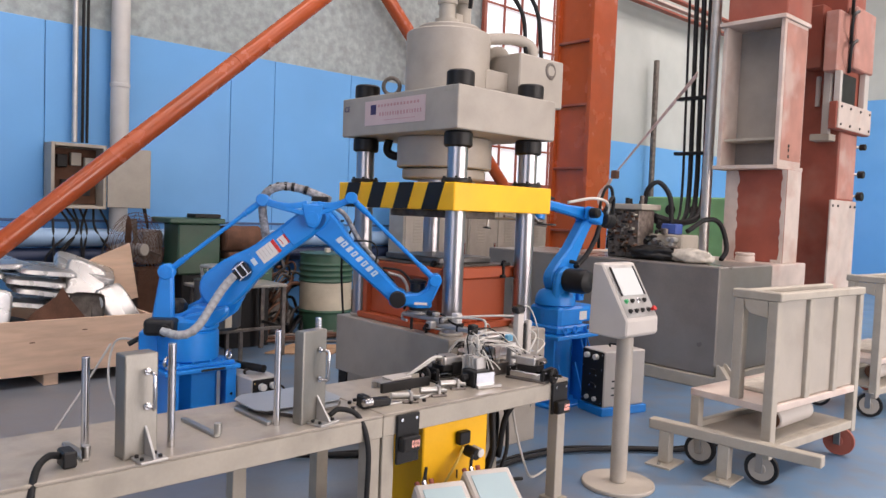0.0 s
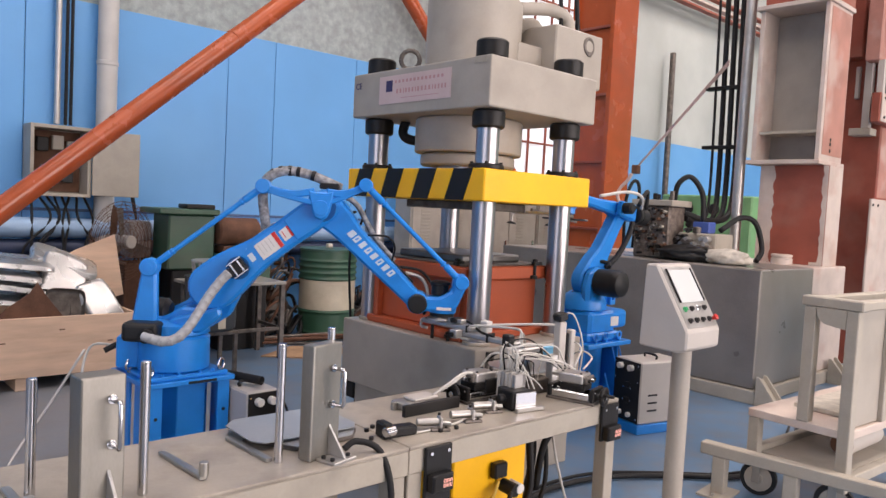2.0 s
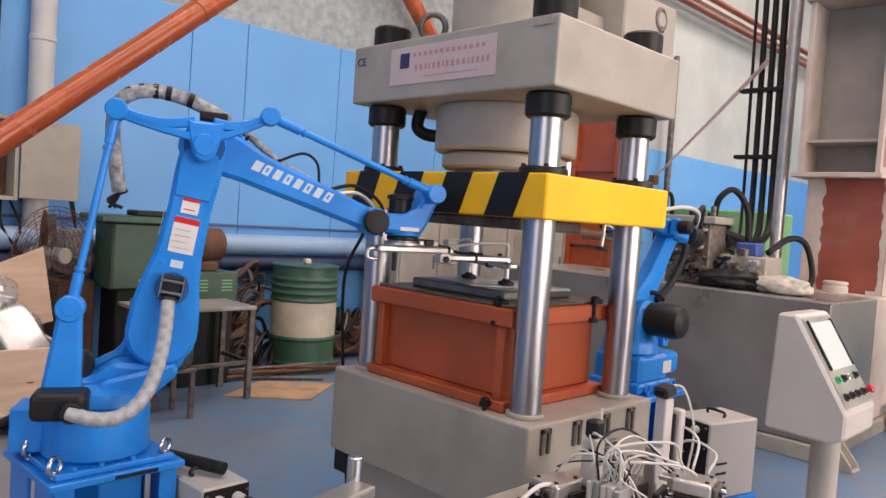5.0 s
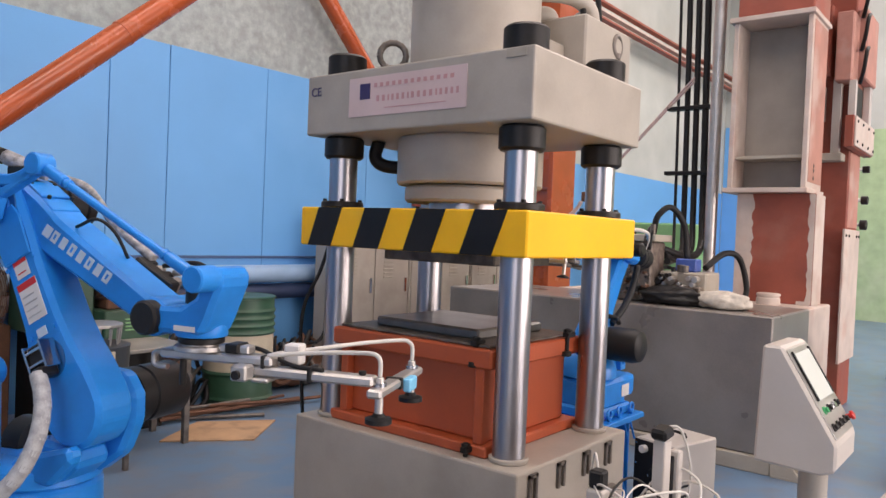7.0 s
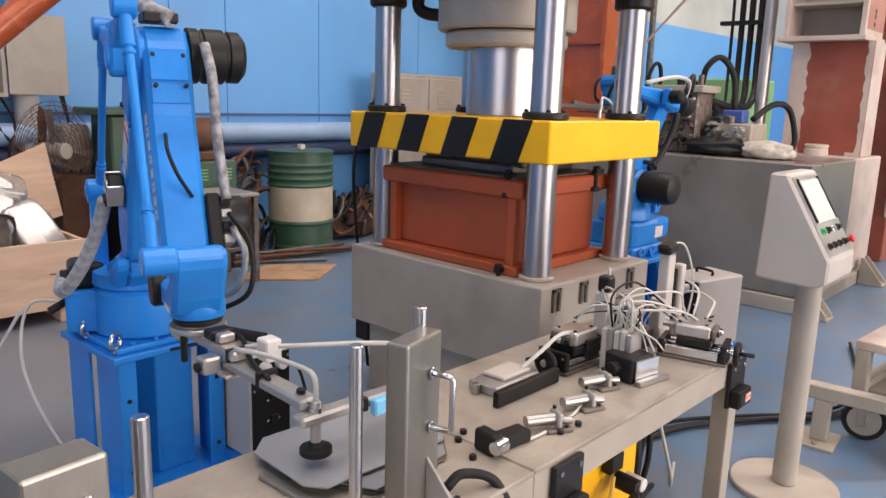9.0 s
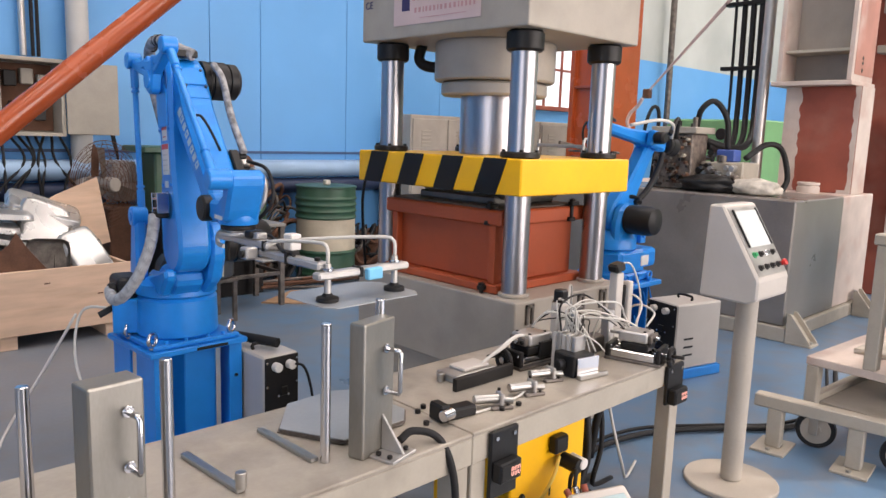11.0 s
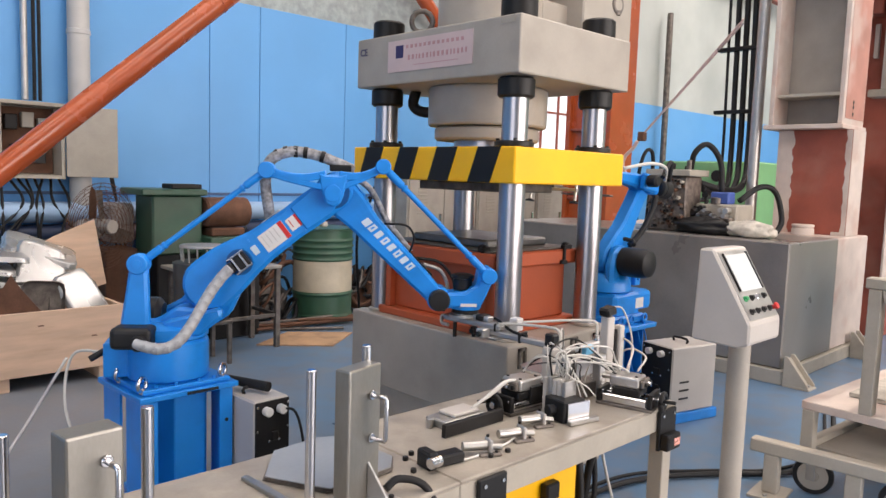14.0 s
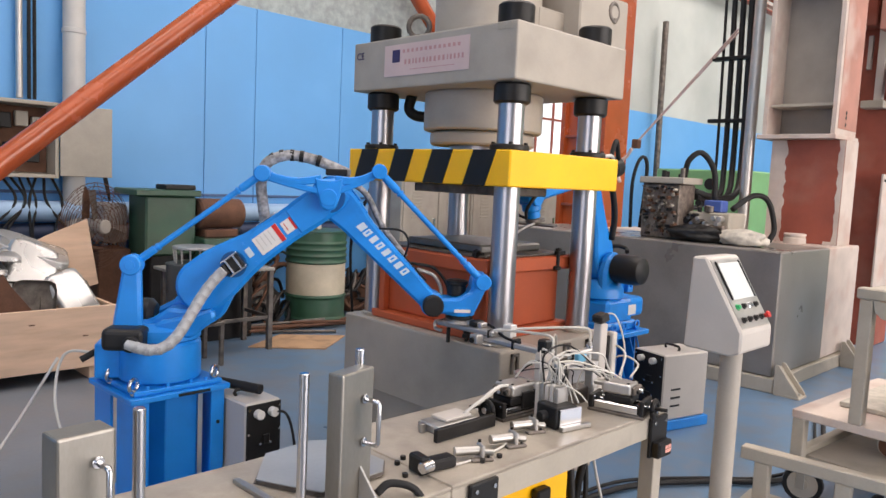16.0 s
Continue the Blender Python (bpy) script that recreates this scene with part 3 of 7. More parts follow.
# ---- control console ----
con = thing("control_console", "pale grey control console on a round post", "control console")
part("base_disc", cyl(B(), (2.55, 1.235, 0), (2.55, 1.235, 0.022), 0.19, seg=40, ch=0.05), BEIGE, con)
part("post", cyl(B(), (2.55, 1.235, 0.022), (2.55, 1.235, 0.80), 0.043, seg=24), BEIGE, con)
prof = [(1.375, 1.175), (1.318, 1.175), (1.15, 0.895), (1.15, 0.815), (1.19, 0.795), (1.388, 0.802)]
head = part("housing", prism(B(), prof, 2.43, 2.72, "x", 0.008), PALE, con)
# faceplate lies in the sloping front
nrm = V(0, -0.28, 0.168).normalized()
upv = V(0, 0.168, 0.28).normalized()
SL = Matrix(((1, 0, 0, 2.575), (0, upv.y, nrm.y, 1.234), (0, upv.z, nrm.z, 1.035), (0, 0, 0, 1)))
face = part("faceplate", box(B(), -0.128, 0.128, -0.148, 0.148, 0.0005, 0.004, 0.001, SL), ALU, con)
part("display", box(B(), -0.095, 0.095, -0.03, 0.13, 0.0045, 0.009, 0.002, SL), PANEL, face)
part("bezel", box(B(), -0.108, -0.097, -0.028, 0.138, 0.0045, 0.011, 0.002, SL), PLASTIC, face)
part("bezel", box(B(), 0.097, 0.108, -0.028, 0.138, 0.0045, 0.011, 0.002, SL), PLASTIC, face)
for i in range(4):
    for j in range(2):
        m = SL @ pose(-0.09 + i * 0.055, -0.06 - j * 0.055, 0.004)
        mat = [[GREENB, BLACK, CHROME, BLACK], [BLACK, BLACK, BLACK, BLACK]][j][i]
        part("button", lathe(B(), [(0.013, 0), (0.013, 0.004), (0.009, 0.006), (0.009, 0.013)], 12, m), mat, face)
part("emergency_stop", lathe(B(), [(0.009, 0), (0.009, 0.012), (0.015, 0.015), (0.014, 0.022), (0.008, 0.025)], 16, SL @ pose(0.112, -0.115, 0.004)), RED, face)

# ---- machine tank and post of the neighbouring press ----
tk = thing("machine_bed", "grey steel machine bed box with whitewashed end", "machine bed")
part("body", box(B(), 5.06, 6.05, 2.02, 4.7, 0.11, 1.03, 0.01), surf("grey_bed_paint", (0.21, 0.187, 0.168), 0.33, 0.15, var=0.2, scale=2.5, stain=(0.26, 0.25, 0.24), stain_amt=0.7, stain_scale=1.2, rvar=0.2), tk)
part("end_block", box(B(), 6.055, 6.8, 2.025, 4.2, 0.11, 1.03, 0.01), CREAM, tk)
part("skirt", box(B(), 5.03, 6.85, 1.99, 4.72, 0.0, 0.108, 0.006), BEIGE2, tk)
for x in (5.14, 6.56):
    g = part("foot_bracket", box(B(), x - 0.12, x + 0.02, 1.80, 1.985, 0.0, 0.016, 0.002), BEIGE2, tk)
    for dx in (-0.12, 0.004):
        part("gusset", prism(B(), [(1.985, 0.0165), (1.81, 0.0165), (1.81, 0.03), (1.96, 0.22), (1.985, 0.22)], x + dx, x + dx + 0.016, "x", 0.002), BEIGE2, g)
    part("face_plate", prism(B(), [(1.845, 0.0165), (1.853, 0.0165), (1.984, 0.185), (1.984, 0.197)], x - 0.1035, x + 0.0035, "x", 0), BEIGE2, g)
    part("bolt", cyl(B(), (x - 0.05, 1.828, 0.0165), (x - 0.05, 1.828, 0.034), 0.013, seg=6), STEEL, g)

post = thing("machine_post", "red oxide and whitewashed press upright", "machine column")
up = B()
box(up, 6.30, 6.82, 2.15, 2.19, 1.969, 3.34, 0.004)
box(up, 6.30, 6.85, 2.72, 2.76, 1.969, 3.34, 0.004)
box(up, 6.62, 6.66, 2.19, 2.72, 1.969, 3.34, 0)
part("upper_box", up, CREAM, post)
part("side_face", box(B(), 6.345, 6.80, 2.1465, 2.1495, 2.02, 3.31, 0), surf("thin_pink_wash", (0.42, 0.20, 0.155), 0.6, var=0.15, stain=(0.55, 0.45, 0.40), stain_amt=0.6, stain_scale=3), post)
for z in (2.06, 2.12, 2.16):
    part("bolt_hole", cyl(B(), (6.52, 2.1445, z), (6.52, 2.1463, z), 0.018, seg=10), BLACK, post)
part("web", box(B(), 6.60, 6.618, 2.191, 2.719, 1.98, 3.33, 0), surf("grey_web_paint", (0.30, 0.27, 0.24), 0.55, var=0.1), post)
part("stiffener", box(B(), 6.26, 6.84, 2.13, 2.79, 1.93, 1.968, 0.004), CREAM, post)
part("stiffener", box(B(), 6.34, 6.599, 2.192, 2.718, 2.21, 2.235, 0.003), BEIGE2, post)
part("stiffener", box(B(), 6.26, 6.84, 2.13, 2.79, 3.341, 3.38, 0.004), CREAM, post)
part("lower_leg", box(B(), 6.40, 6.72, 2.09, 2.70, 1.03, 1.929, 0.006), OXIDE, post)
part("side_wash", box(B(), 6.405, 6.715, 2.086, 2.0895, 1.032, 1.926, 0), CREAM, post)


def ragged(y0, y1, z0, z1, wob, seed):
    """An upright painted strip whose two long edges wander."""
    random.seed(seed)
    n = 22
    zz = [z0 + (z1 - z0) * k / n for k in range(n + 1)]
    left = [(y0 + (random.uniform(-wob, wob) if y0 > 2.3 else 0), z) for z in zz]
    right = [(y1 + (random.uniform(-wob, wob) if y1 < 2.6 else 0), z) for z in zz]
    return left + right[::-1]


for k, (y0, y1) in enumerate(((2.092, 2.13), (2.565, 2.698))):
    part("whitewash_strip", prism(B(), ragged(y0, y1, 1.032, 1.926, 0.012, k), 6.397, 6.3995, "x", 0), CREAM, post)
part("tank_strip", prism(B(), ragged(2.10, 2.20, 1.032, 1.06, 0.0, 3), 6.39, 6.3965, "x", 0), CREAM, post)
part("head_beam", box(B(), 6.35, 6.90, 2.16, 2.75, 3.381, 6.0, 0.01), OXIDE, post)
post2 = thing("machine_post", "red oxide press upright with bright guide rails", "machine column")
part("upright", box(B(), 7.6, 8.1, 2.08, 2.72, 0.0, 6.0, 0.01), OXIDE, post2)
REDWASH = surf("pale_red_wash", (0.46, 0.22, 0.175), 0.6, var=0.15, stain=(0.58, 0.47, 0.42), stain_amt=0.6, stain_scale=3)
part("side_wash", box(B(), 7.62, 8.08, 2.0765, 2.0795, 1.70, 2.39, 0), REDWASH, post2)
cover = part("side_cover", box(B(), 7.42, 8.13, 2.056, 2.0775, 0.45, 1.68, 0.004), CREAM, post2)
for x in (7.46, 7.60, 7.95, 8.08):
    part("bolt", cyl(B(), (x, 2.046, 1.62), (x, 2.0555, 1.62), 0.014, seg=8), BLACK, cover)
carriage = part("carriage", box(B(), 7.25, 8.2, 2.0, 2.076, 2.40, 2.68, 0.006), OXIDE, post2)
part("cover", box(B(), 7.27, 8.19, 1.984, 1.9995, 2.41, 2.675, 0.004), CREAM, carriage)
for x in (7.33, 7.58, 7.86, 8.13):
    for z in (2.45, 2.63):
        part("bolt", cyl(B(), (x, 1.974, z), (x, 1.9835, z), 0.014, seg=8), BLACK, carriage)
part("guide_rail", box(B(), 7.45, 7.53, 2.15, 2.22, 2.371, 3.05, 0.004), PALE, post2)
part("guide_rail", box(B(), 7.33, 7.39, 2.01, 2.07, 2.681, 3.0, 0.004), PALE, post2)
part("guide_rail", box(B(), 7.56, 7.60, 2.30, 2.34, 2.681, 3.0, 0.004), PALE, post2)
part("guide_rail", box(B(), 8.02, 8.14, 2.01, 2.07, 2.681, 3.059, 0.004), PALE, post2)
part("rail_stop", box(B(), 7.42, 7.598, 2.12, 2.32, 2.30, 2.37, 0.006), BEIGE2, post2)
part("slot", box(B(), 7.46, 7.86, 2.045, 2.0785, 2.683, 2.995, 0.004), BLACK, post2)
part("drive_box", box(B(), 7.32, 7.598, 2.05, 2.19, 3.001, 3.62, 0.012), REDWASH, post2)
part("drive_box", box(B(), 7.62, 8.17, 1.99, 2.079, 3.06, 3.70, 0.012), REDWASH, post2)
part("drive_box", box(B(), 7.40, 7.598, 2.24, 2.42, 3.06, 3.72, 0.012), OXIDE, post2)
for z, r_ in ((2.28, 0.035), (1.98, 0.042), (1.74, 0.05)):
    kn = part("knob", cyl(B(), (8.14, 2.0, z), (8.14, 2.06, z), r_, seg=14), BLACK, post2)
    part("stem", cyl(B(), (8.09, 2.09, z), (8.14, 2.055, z), 0.016, seg=8), STEEL, kn)
for k in range(4):
    a = 3.02 + 0.3 * k
    part("cable", tube(B(), [(7.60, 2.03, a), (7.46, 1.98, a + 0.10), (7.44, 1.96, a + 0.24), (7.62, 1.98, a + 0.32)], 0.018, 8), RUBBER, post2)

# ---- handling robot at the near tables ----
RX, RY = 0.944, 2.995
ZS, AO, L1, L2, FO, FZ = 0.949, 0.19, 0.64, 0.637, 0.122, 0.045
BX, BZ, HX, HZ = 0.268, 0.086, 0.204, 0.115
robot = thing("handling_robot", "blue four-axis handling robot on a blue steel pedestal", "robot", pose(RX, RY, 0))
PM = pose(0, 0, 0, 0, 0, 2)
PH = 0.195
for sx in (-1, 1):
    for sy in (-1, 1):
        t = [(sx * PH, sy * PH), (sx * PH, sy * 0.03), (sx * (PH - 0.012), sy * 0.03), (sx * (PH - 0.012), sy * (PH - 0.012)), (sx * 0.135, sy * (PH - 0.012)), (sx * 0.135, sy * PH)]
        part("corner_post", prism(B(), t, 0.02, 0.499, "z", 0.002, PM), BLUE, robot)
        for z in (0.10, 0.36):
            part("bolt", cyl(B(), PM @ V(sx * 0.165, sy * (PH + 0.006), z), PM @ V(sx * 0.165, sy * (PH + 0.0005), z), 0.008, seg=8), BLACK, robot)
ped = B()
prism(ped, [(-0.03, -0.12), (0.11, -0.12), (0.11, 0.12), (-0.11, 0.12), (-0.11, 0.0)], 0.02, 0.499, "z", 0.004, PM)
part("pedestal", ped, BLUE, robot)
part("base_plate", box(B(), -0.23, 0.23, -0.23, 0.23, 0.0, 0.0195, 0.004, PM), BLUE, robot)
fl = B()
box(fl, -0.215, 0.215, -0.21, 0.21, 0.50, 0.524, 0.004, PM)
box(fl, -0.19, 0.19, -0.185, 0.185, 0.525, 0.545, 0.004, PM)
part("flange_plate", fl, BLUE, robot)
part("plate_slot", box(B(), -0.02, 0.12, -0.2115, -0.2105, 0.505, 0.517, 0, PM), PLASTIC, robot)
for x, y in ((-0.186, -0.165), (0.165, -0.16), (-0.186, 0.05), (0.17, 0.16)):
    eyebolt(robot, PM @ V(x, y, 0.53), R=0.027, r=0.008, turn=0.6, mat=CHROME)
for x, y in ((-0.13, -0.17), (0.12, -0.17), (0.05, -0.175), (-0.05, -0.175)):
    part("bolt", cyl(B(), PM @ V(x, y, 0.5455), PM @ V(x, y, 0.557), 0.009, seg=6), BLUE, robot)
part("lower_drum", lathe(B(), [(0.158, 0.546), (0.168, 0.555), (0.165, 0.70), (0.155, 0.712)], 40), BLUE, robot)
cbx = B()
box(cbx, 0.10, 0.245, -0.075, 0.075, 0.556, 0.70, 0.008, pose(0, 0, 0, 0, 0, 150), seg=2)
part("connector_box", cbx, BLUE, robot)
part("gland", cyl(B(), pose(0, 0, 0, 0, 0, 150) @ V(0.246, 0.03, 0.66), pose(0, 0, 0, 0, 0, 150) @ V(0.30, 0.05, 0.63), 0.014, seg=12), RUBBER, robot)

turret = B()
lathe(turret, [(0.155, 0.713), (0.166, 0.722), (0.162, 0.765), (0.10, 0.785)], 40)
prism(turret, [(-0.16, 0.73), (0.15, 0.73), (0.25, 0.80), (0.295, 0.90), (0.295, 0.98), (0.25, 1.04), (0.16, 1.045), (0.10, 0.99), (0.05, 0.87), (-0.04, 0.82), (-0.16, 0.81)], 0.05, 0.11, "y", 0.014)
prism(turret, [(-0.15, 0.73), (0.15, 0.73), (0.22, 0.79), (0.20, 0.84), (0.05, 0.85), (-0.02, 0.80), (-0.15, 0.79)], -0.075, 0.052, "y", 0.014)
prism(turret, [(-0.03, 0.735), (0.16, 0.735), (0.25, 0.82), (0.24, 0.86), (0.14, 0.83), (0.02, 0.80)], -0.118, -0.07, "y", 0.012)
turret = part("turret", turret, BLUE, robot)
# fixed link bracket
bk = B()
prism(bk, [(-0.155, 0.755), (-0.035, 0.755), (AO - BX + 0.036, ZS + BZ - 0.03), (AO - BX + 0.036, ZS + BZ + 0.02), (AO - BX - 0.036, ZS + BZ + 0.02), (AO - BX - 0.036, ZS + BZ - 0.03)], -0.150, -0.102, "y", 0.012)
cyl(bk, (AO - BX, -0.158, ZS + BZ), (AO - BX, -0.095, ZS + BZ), 0.042, seg=24)
part("link_bracket", bk, BLUE, turret)
part("bracket_pin", cyl(B(), (AO - BX, -0.163, ZS + BZ), (AO - BX, -0.1585, ZS + BZ), 0.020, seg=16), BLUE, turret)
mt = B()
lathe(mt, [(0.06, 0.0), (0.088, 0.006), (0.088, 0.05), (0.082, 0.054), (0.082, 0.062), (0.088, 0.066), (0.088, 0.19), (0.075, 0.21), (0.03, 0.215)], 28, pose(AO, 0.111, ZS, -90, 0, 0))
part("motor", mt, PLASTIC, turret)
cap = B()
box(cap, -0.165, -0.005, -0.235, -0.12, 0.70, 0.79, 0.022, seg=3)
part("motor_cover", cap, PLASTIC, turret)
part("cover_port", cyl(B(), (-0.045, -0.262, 0.735), (-0.045, -0.2355, 0.735), 0.032, seg=20), RUBBER, turret)
back = B()
cyl(back, (-0.14, 0.02, 0.80), (-0.02, 0.02, 0.80), 0.075, seg=24, ch=0.3)
part("swing_motor", back, PLASTIC, turret)

# lower arm, drawn upright with its pivot at the origin
la = B()
outline = [(0.115 * math.sin(a), -0.115 * math.cos(a)) for a in [radians(d) for d in range(-100, 101, 20)]]
outline += [(0.104, 0.09), (0.085, 0.17), (0.072, 0.27), (0.068, 0.42), (0.074, 0.54), (0.07, L1 + 0.03), (0.045, L1 + 0.075), (-0.045, L1 + 0.075), (-0.07, L1 + 0.03), (-0.074, 0.54), (-0.07, 0.42), (-0.078, 0.27), (-0.10, 0.17), (-0.113, 0.09)]
prism(la, outline, -0.078, 0.048, "y", 0.014)
lower_arm = part("lower_arm", la, BLUE, robot)
part("side_cheek", prism(B(), [(-0.058, 0.46), (0.058, 0.46), (0.064, L1 - 0.06), (0.05, L1 - 0.02), (-0.05, L1 - 0.02), (-0.064, L1 - 0.06)], -0.0865, -0.0785, "y", 0.004), BLUE, lower_arm)
# low disc whose darker blue paints in the shade of the elbow's hollow
part("elbow_recess", cyl(B(), (0, -0.0835, L1), (0, -0.0785, L1), 0.066, seg=28), surf("robot_shadow_blue", (0.0, 0.09, 0.30), 0.5), lower_arm)
pl = part("label_plate", box(B(), -0.040, 0.040, -0.0805, -0.0784, 0.275, 0.395, 0), STICKWHITE, lower_arm, "white warning label with red header")
part("red_band", box(B(), -0.040, 0.040, -0.0815, -0.0806, 0.374, 0.394, 0), RED, pl)
for k in range(4):
    part("print_line", box(B(), -0.033, 0.024 - 0.006 * (k % 2), -0.0812, -0.0806, 0.29 + 0.02 * k, 0.294 + 0.02 * k, 0), ALU, pl)
wl_ = part("warning_label", box(B(), -0.028, 0.028, -0.0805, -0.0784, 0.408, 0.462, 0), STICKWHITE, lower_arm)
part("red_band", box(B(), -0.028, 0.028, -0.0815, -0.0806, 0.449, 0.462, 0), RED, wl_)
part("print_line", box(B(), -0.02, 0.016, -0.0812, -0.0806, 0.42, 0.424, 0), RED, wl_)
part("edge_label", box(B(), -0.0795, -0.0775, -0.04, 0.01, 0.32, 0.41, 0), STICKWHITE, lower_arm)
part("data_plate", box(B(), -0.022, 0.018, -0.0805, -0.0784, 0.225, 0.25, 0), WHITEINK, lower_arm)
# same shade colour, painted as a disc round the connector
part("socket_recess", cyl(B(), (0.0, -0.0805, 0.155), (0.0, -0.0784, 0.155), 0.055, seg=24), surf("robot_shadow_blue", (0.0, 0.09, 0.30), 0.5), lower_arm)
cn = part("connector", box(box(B(), -0.032, 0.032, -0.125, -0.081, 0.135, 0.20, 0.006), -0.022, 0.022, -0.14, -0.081, 0.105, 0.1345, 0.006), PLASTIC, lower_arm)
for x in (-0.038, 0.031):
    part("clip", box(B(), x, x + 0.008, -0.132, -0.083, 0.125, 0.205, 0.002), CHROME, cn)
for z in (0.140, 0.178):
    part("clip", box(B(), -0.036, 0.036, -0.131, -0.1255, z, z + 0.010, 0.002), CHROME, cn)
for x, z in ((-0.05, 0.235), (0.05, 0.235), (-0.055, 0.45), (0.055, 0.45)):
    part("bolt", cyl(B(), (x, -0.084, z), (x, -0.0785, z), 0.007, seg=8), BLUE, lower_arm)

# forearm along x with its pivot at the origin
fa = B()
prism(fa, [(-0.085, 0.0), (-0.075, -0.045), (-0.03, -0.072), (0.05, -0.07), (0.14, -0.058), (L2 - 0.06, -0.042), (L2 + 0.0, -0.042), (L2 + 0.03, -0.022), (L2 + 0.03, 0.02), (L2 - 0.0, 0.038), (0.20, 0.058), (0.10, 0.078), (0.0, 0.088), (-0.06, 0.07)], -0.056, 0.064, "y", 0.012)
forearm = part("forearm", fa, BLUE, robot)
part("wrist_cap", lathe(B(), [(0.046, 0.0), (0.046, 0.028), (0.04, 0.035), (0.015, 0.036)], 28, pose(L2, -0.0565, 0, 90, 0, 0)), PLASTIC, forearm)
part("wrist_hub", cyl(B(), (L2, -0.0562, 0), (L2, 0.07, 0), 0.052, seg=28), BLUE, forearm)
for x0, x1 in ((0.02, 0.10), (0.105, 0.16)):
    pt = part("top_cover", box(B(), x0, x1, -0.045, 0.052, 0.0, 0.006, 0.002, pose(0, 0, 0.0895, 0, 6 if x0 < 0.1 else 9, 0)), BLUE, forearm)
    for yy in (-0.035, 0.042):
        part("bolt", cyl(B(), (x0 + 0.012, yy, 0.085), (x0 + 0.012, yy, 0.0955), 0.006, seg=8), BLACK, pt)
mt = B()
lathe(mt, [(0.05, 0.0), (0.076, 0.005), (0.076, 0.03), (0.070, 0.034), (0.070, 0.042), (0.076, 0.046), (0.076, 0.10), (0.066, 0.104), (0.066, 0.112), (0.072, 0.116), (0.072, 0.145), (0.055, 0.16), (0.02, 0.163)], 28, pose(-0.01, 0.0645, 0.005, -90, 0, 0))
part("motor", mt, PLASTIC, forearm)
# air valves and fittings on the far side near the wrist
vb = part("valve_block", box(B(), 0.40, 0.56, 0.0645, 0.10, 0.0, 0.05, 0.005), PLASTIC, forearm)
for k in range(4):
    part("valve", box(B(), 0.41 + 0.035 * k, 0.435 + 0.035 * k, 0.1005, 0.13, 0.004, 0.045, 0.003), ALU if k % 2 else PLASTIC, vb)
part("yellow_label", box(B(), L2 - 0.05, L2 + 0.02, 0.0645, 0.066, -0.03, 0.025, 0), YELLOW, forearm)
for k, pts in enumerate(([(0.0, 0.10, 0.10), (0.10, 0.105, 0.115), (0.25, 0.11, 0.07), (0.42, 0.118, 0.05)],
                         [(0.50, 0.125, 0.05), (0.58, 0.14, 0.085), (0.66, 0.12, 0.05), (0.68, 0.07, -0.04)],
                         [(0.46, 0.12, 0.05), (0.56, 0.15, 0.11), (0.68, 0.14, 0.08), (0.71, 0.08, -0.03)],
                         [(0.24, -0.02, 0.058), (0.31, -0.03, 0.12), (0.37, -0.01, 0.11), (0.41, 0.03, 0.05)])):
    part("air_hose", tube(B(), pts, (0.014, 0.009, 0.007, 0.005)[k], 8), (WRAP, ALU, RUBBER, RUBBER)[k], forearm)
# the maker's mark as slanted plain bars
mark = part("maker_mark", prism(B(), [(0.165, -0.006), (0.195, -0.006), (0.202, 0.030), (0.172, 0.030)], -0.0575, -0.0565, "y", 0), WHITEINK, forearm, "row of white bars")
for k in range(1, 8):
    x = 0.165 + 0.038 * k
    part("mark_bar", prism(B(), [(x, -0.006), (x + 0.024, -0.006), (x + 0.031, 0.030), (x + 0.007, 0.030)], -0.0575, -0.0565, "y", 0), WHITEINK, mark)
    if k % 2:
        part("mark_gap", prism(B(), [(x + 0.010, 0.004), (x + 0.017, 0.004), (x + 0.020, 0.021), (x + 0.013, 0.021)], -0.0582, -0.0576, "y", 0), BLUE, mark)

# level link plate at the elbow: two thin curved horns from a wedge-shaped hub
tr = B()
prism(tr, [(-0.062, 0.085), (-0.03, 0.075), (0.03, 0.075), (0.062, 0.085), (0.05, 0.02), (0.03, -0.045), (0.0, -0.058), (-0.03, -0.045), (-0.05, 0.02)], -0.132, -0.088, "y", 0.008)


def horn(bm, x1, z1):
    """A bar that bows from the hub to a far pin, with a lower stay."""
    for z0, zz, sag, w in ((0.075, z1 + 0.004, 0.022, 0.017), (0.022, z1 - 0.012, 0.004, 0.013)):
        top, low = [], []
        for k in range(9):
            u = k / 8
            x, z = x1 * (0.12 + 0.88 * u), z0 + (zz - z0) * u - sag * math.sin(math.pi * u)
            top.append((x, z + w * (1 - 0.15 * u)))
            low.append((x, z - w * (1 - 0.15 * u)))
        prism(bm, top + low[::-1], -0.128, -0.094, "y", 0.004)


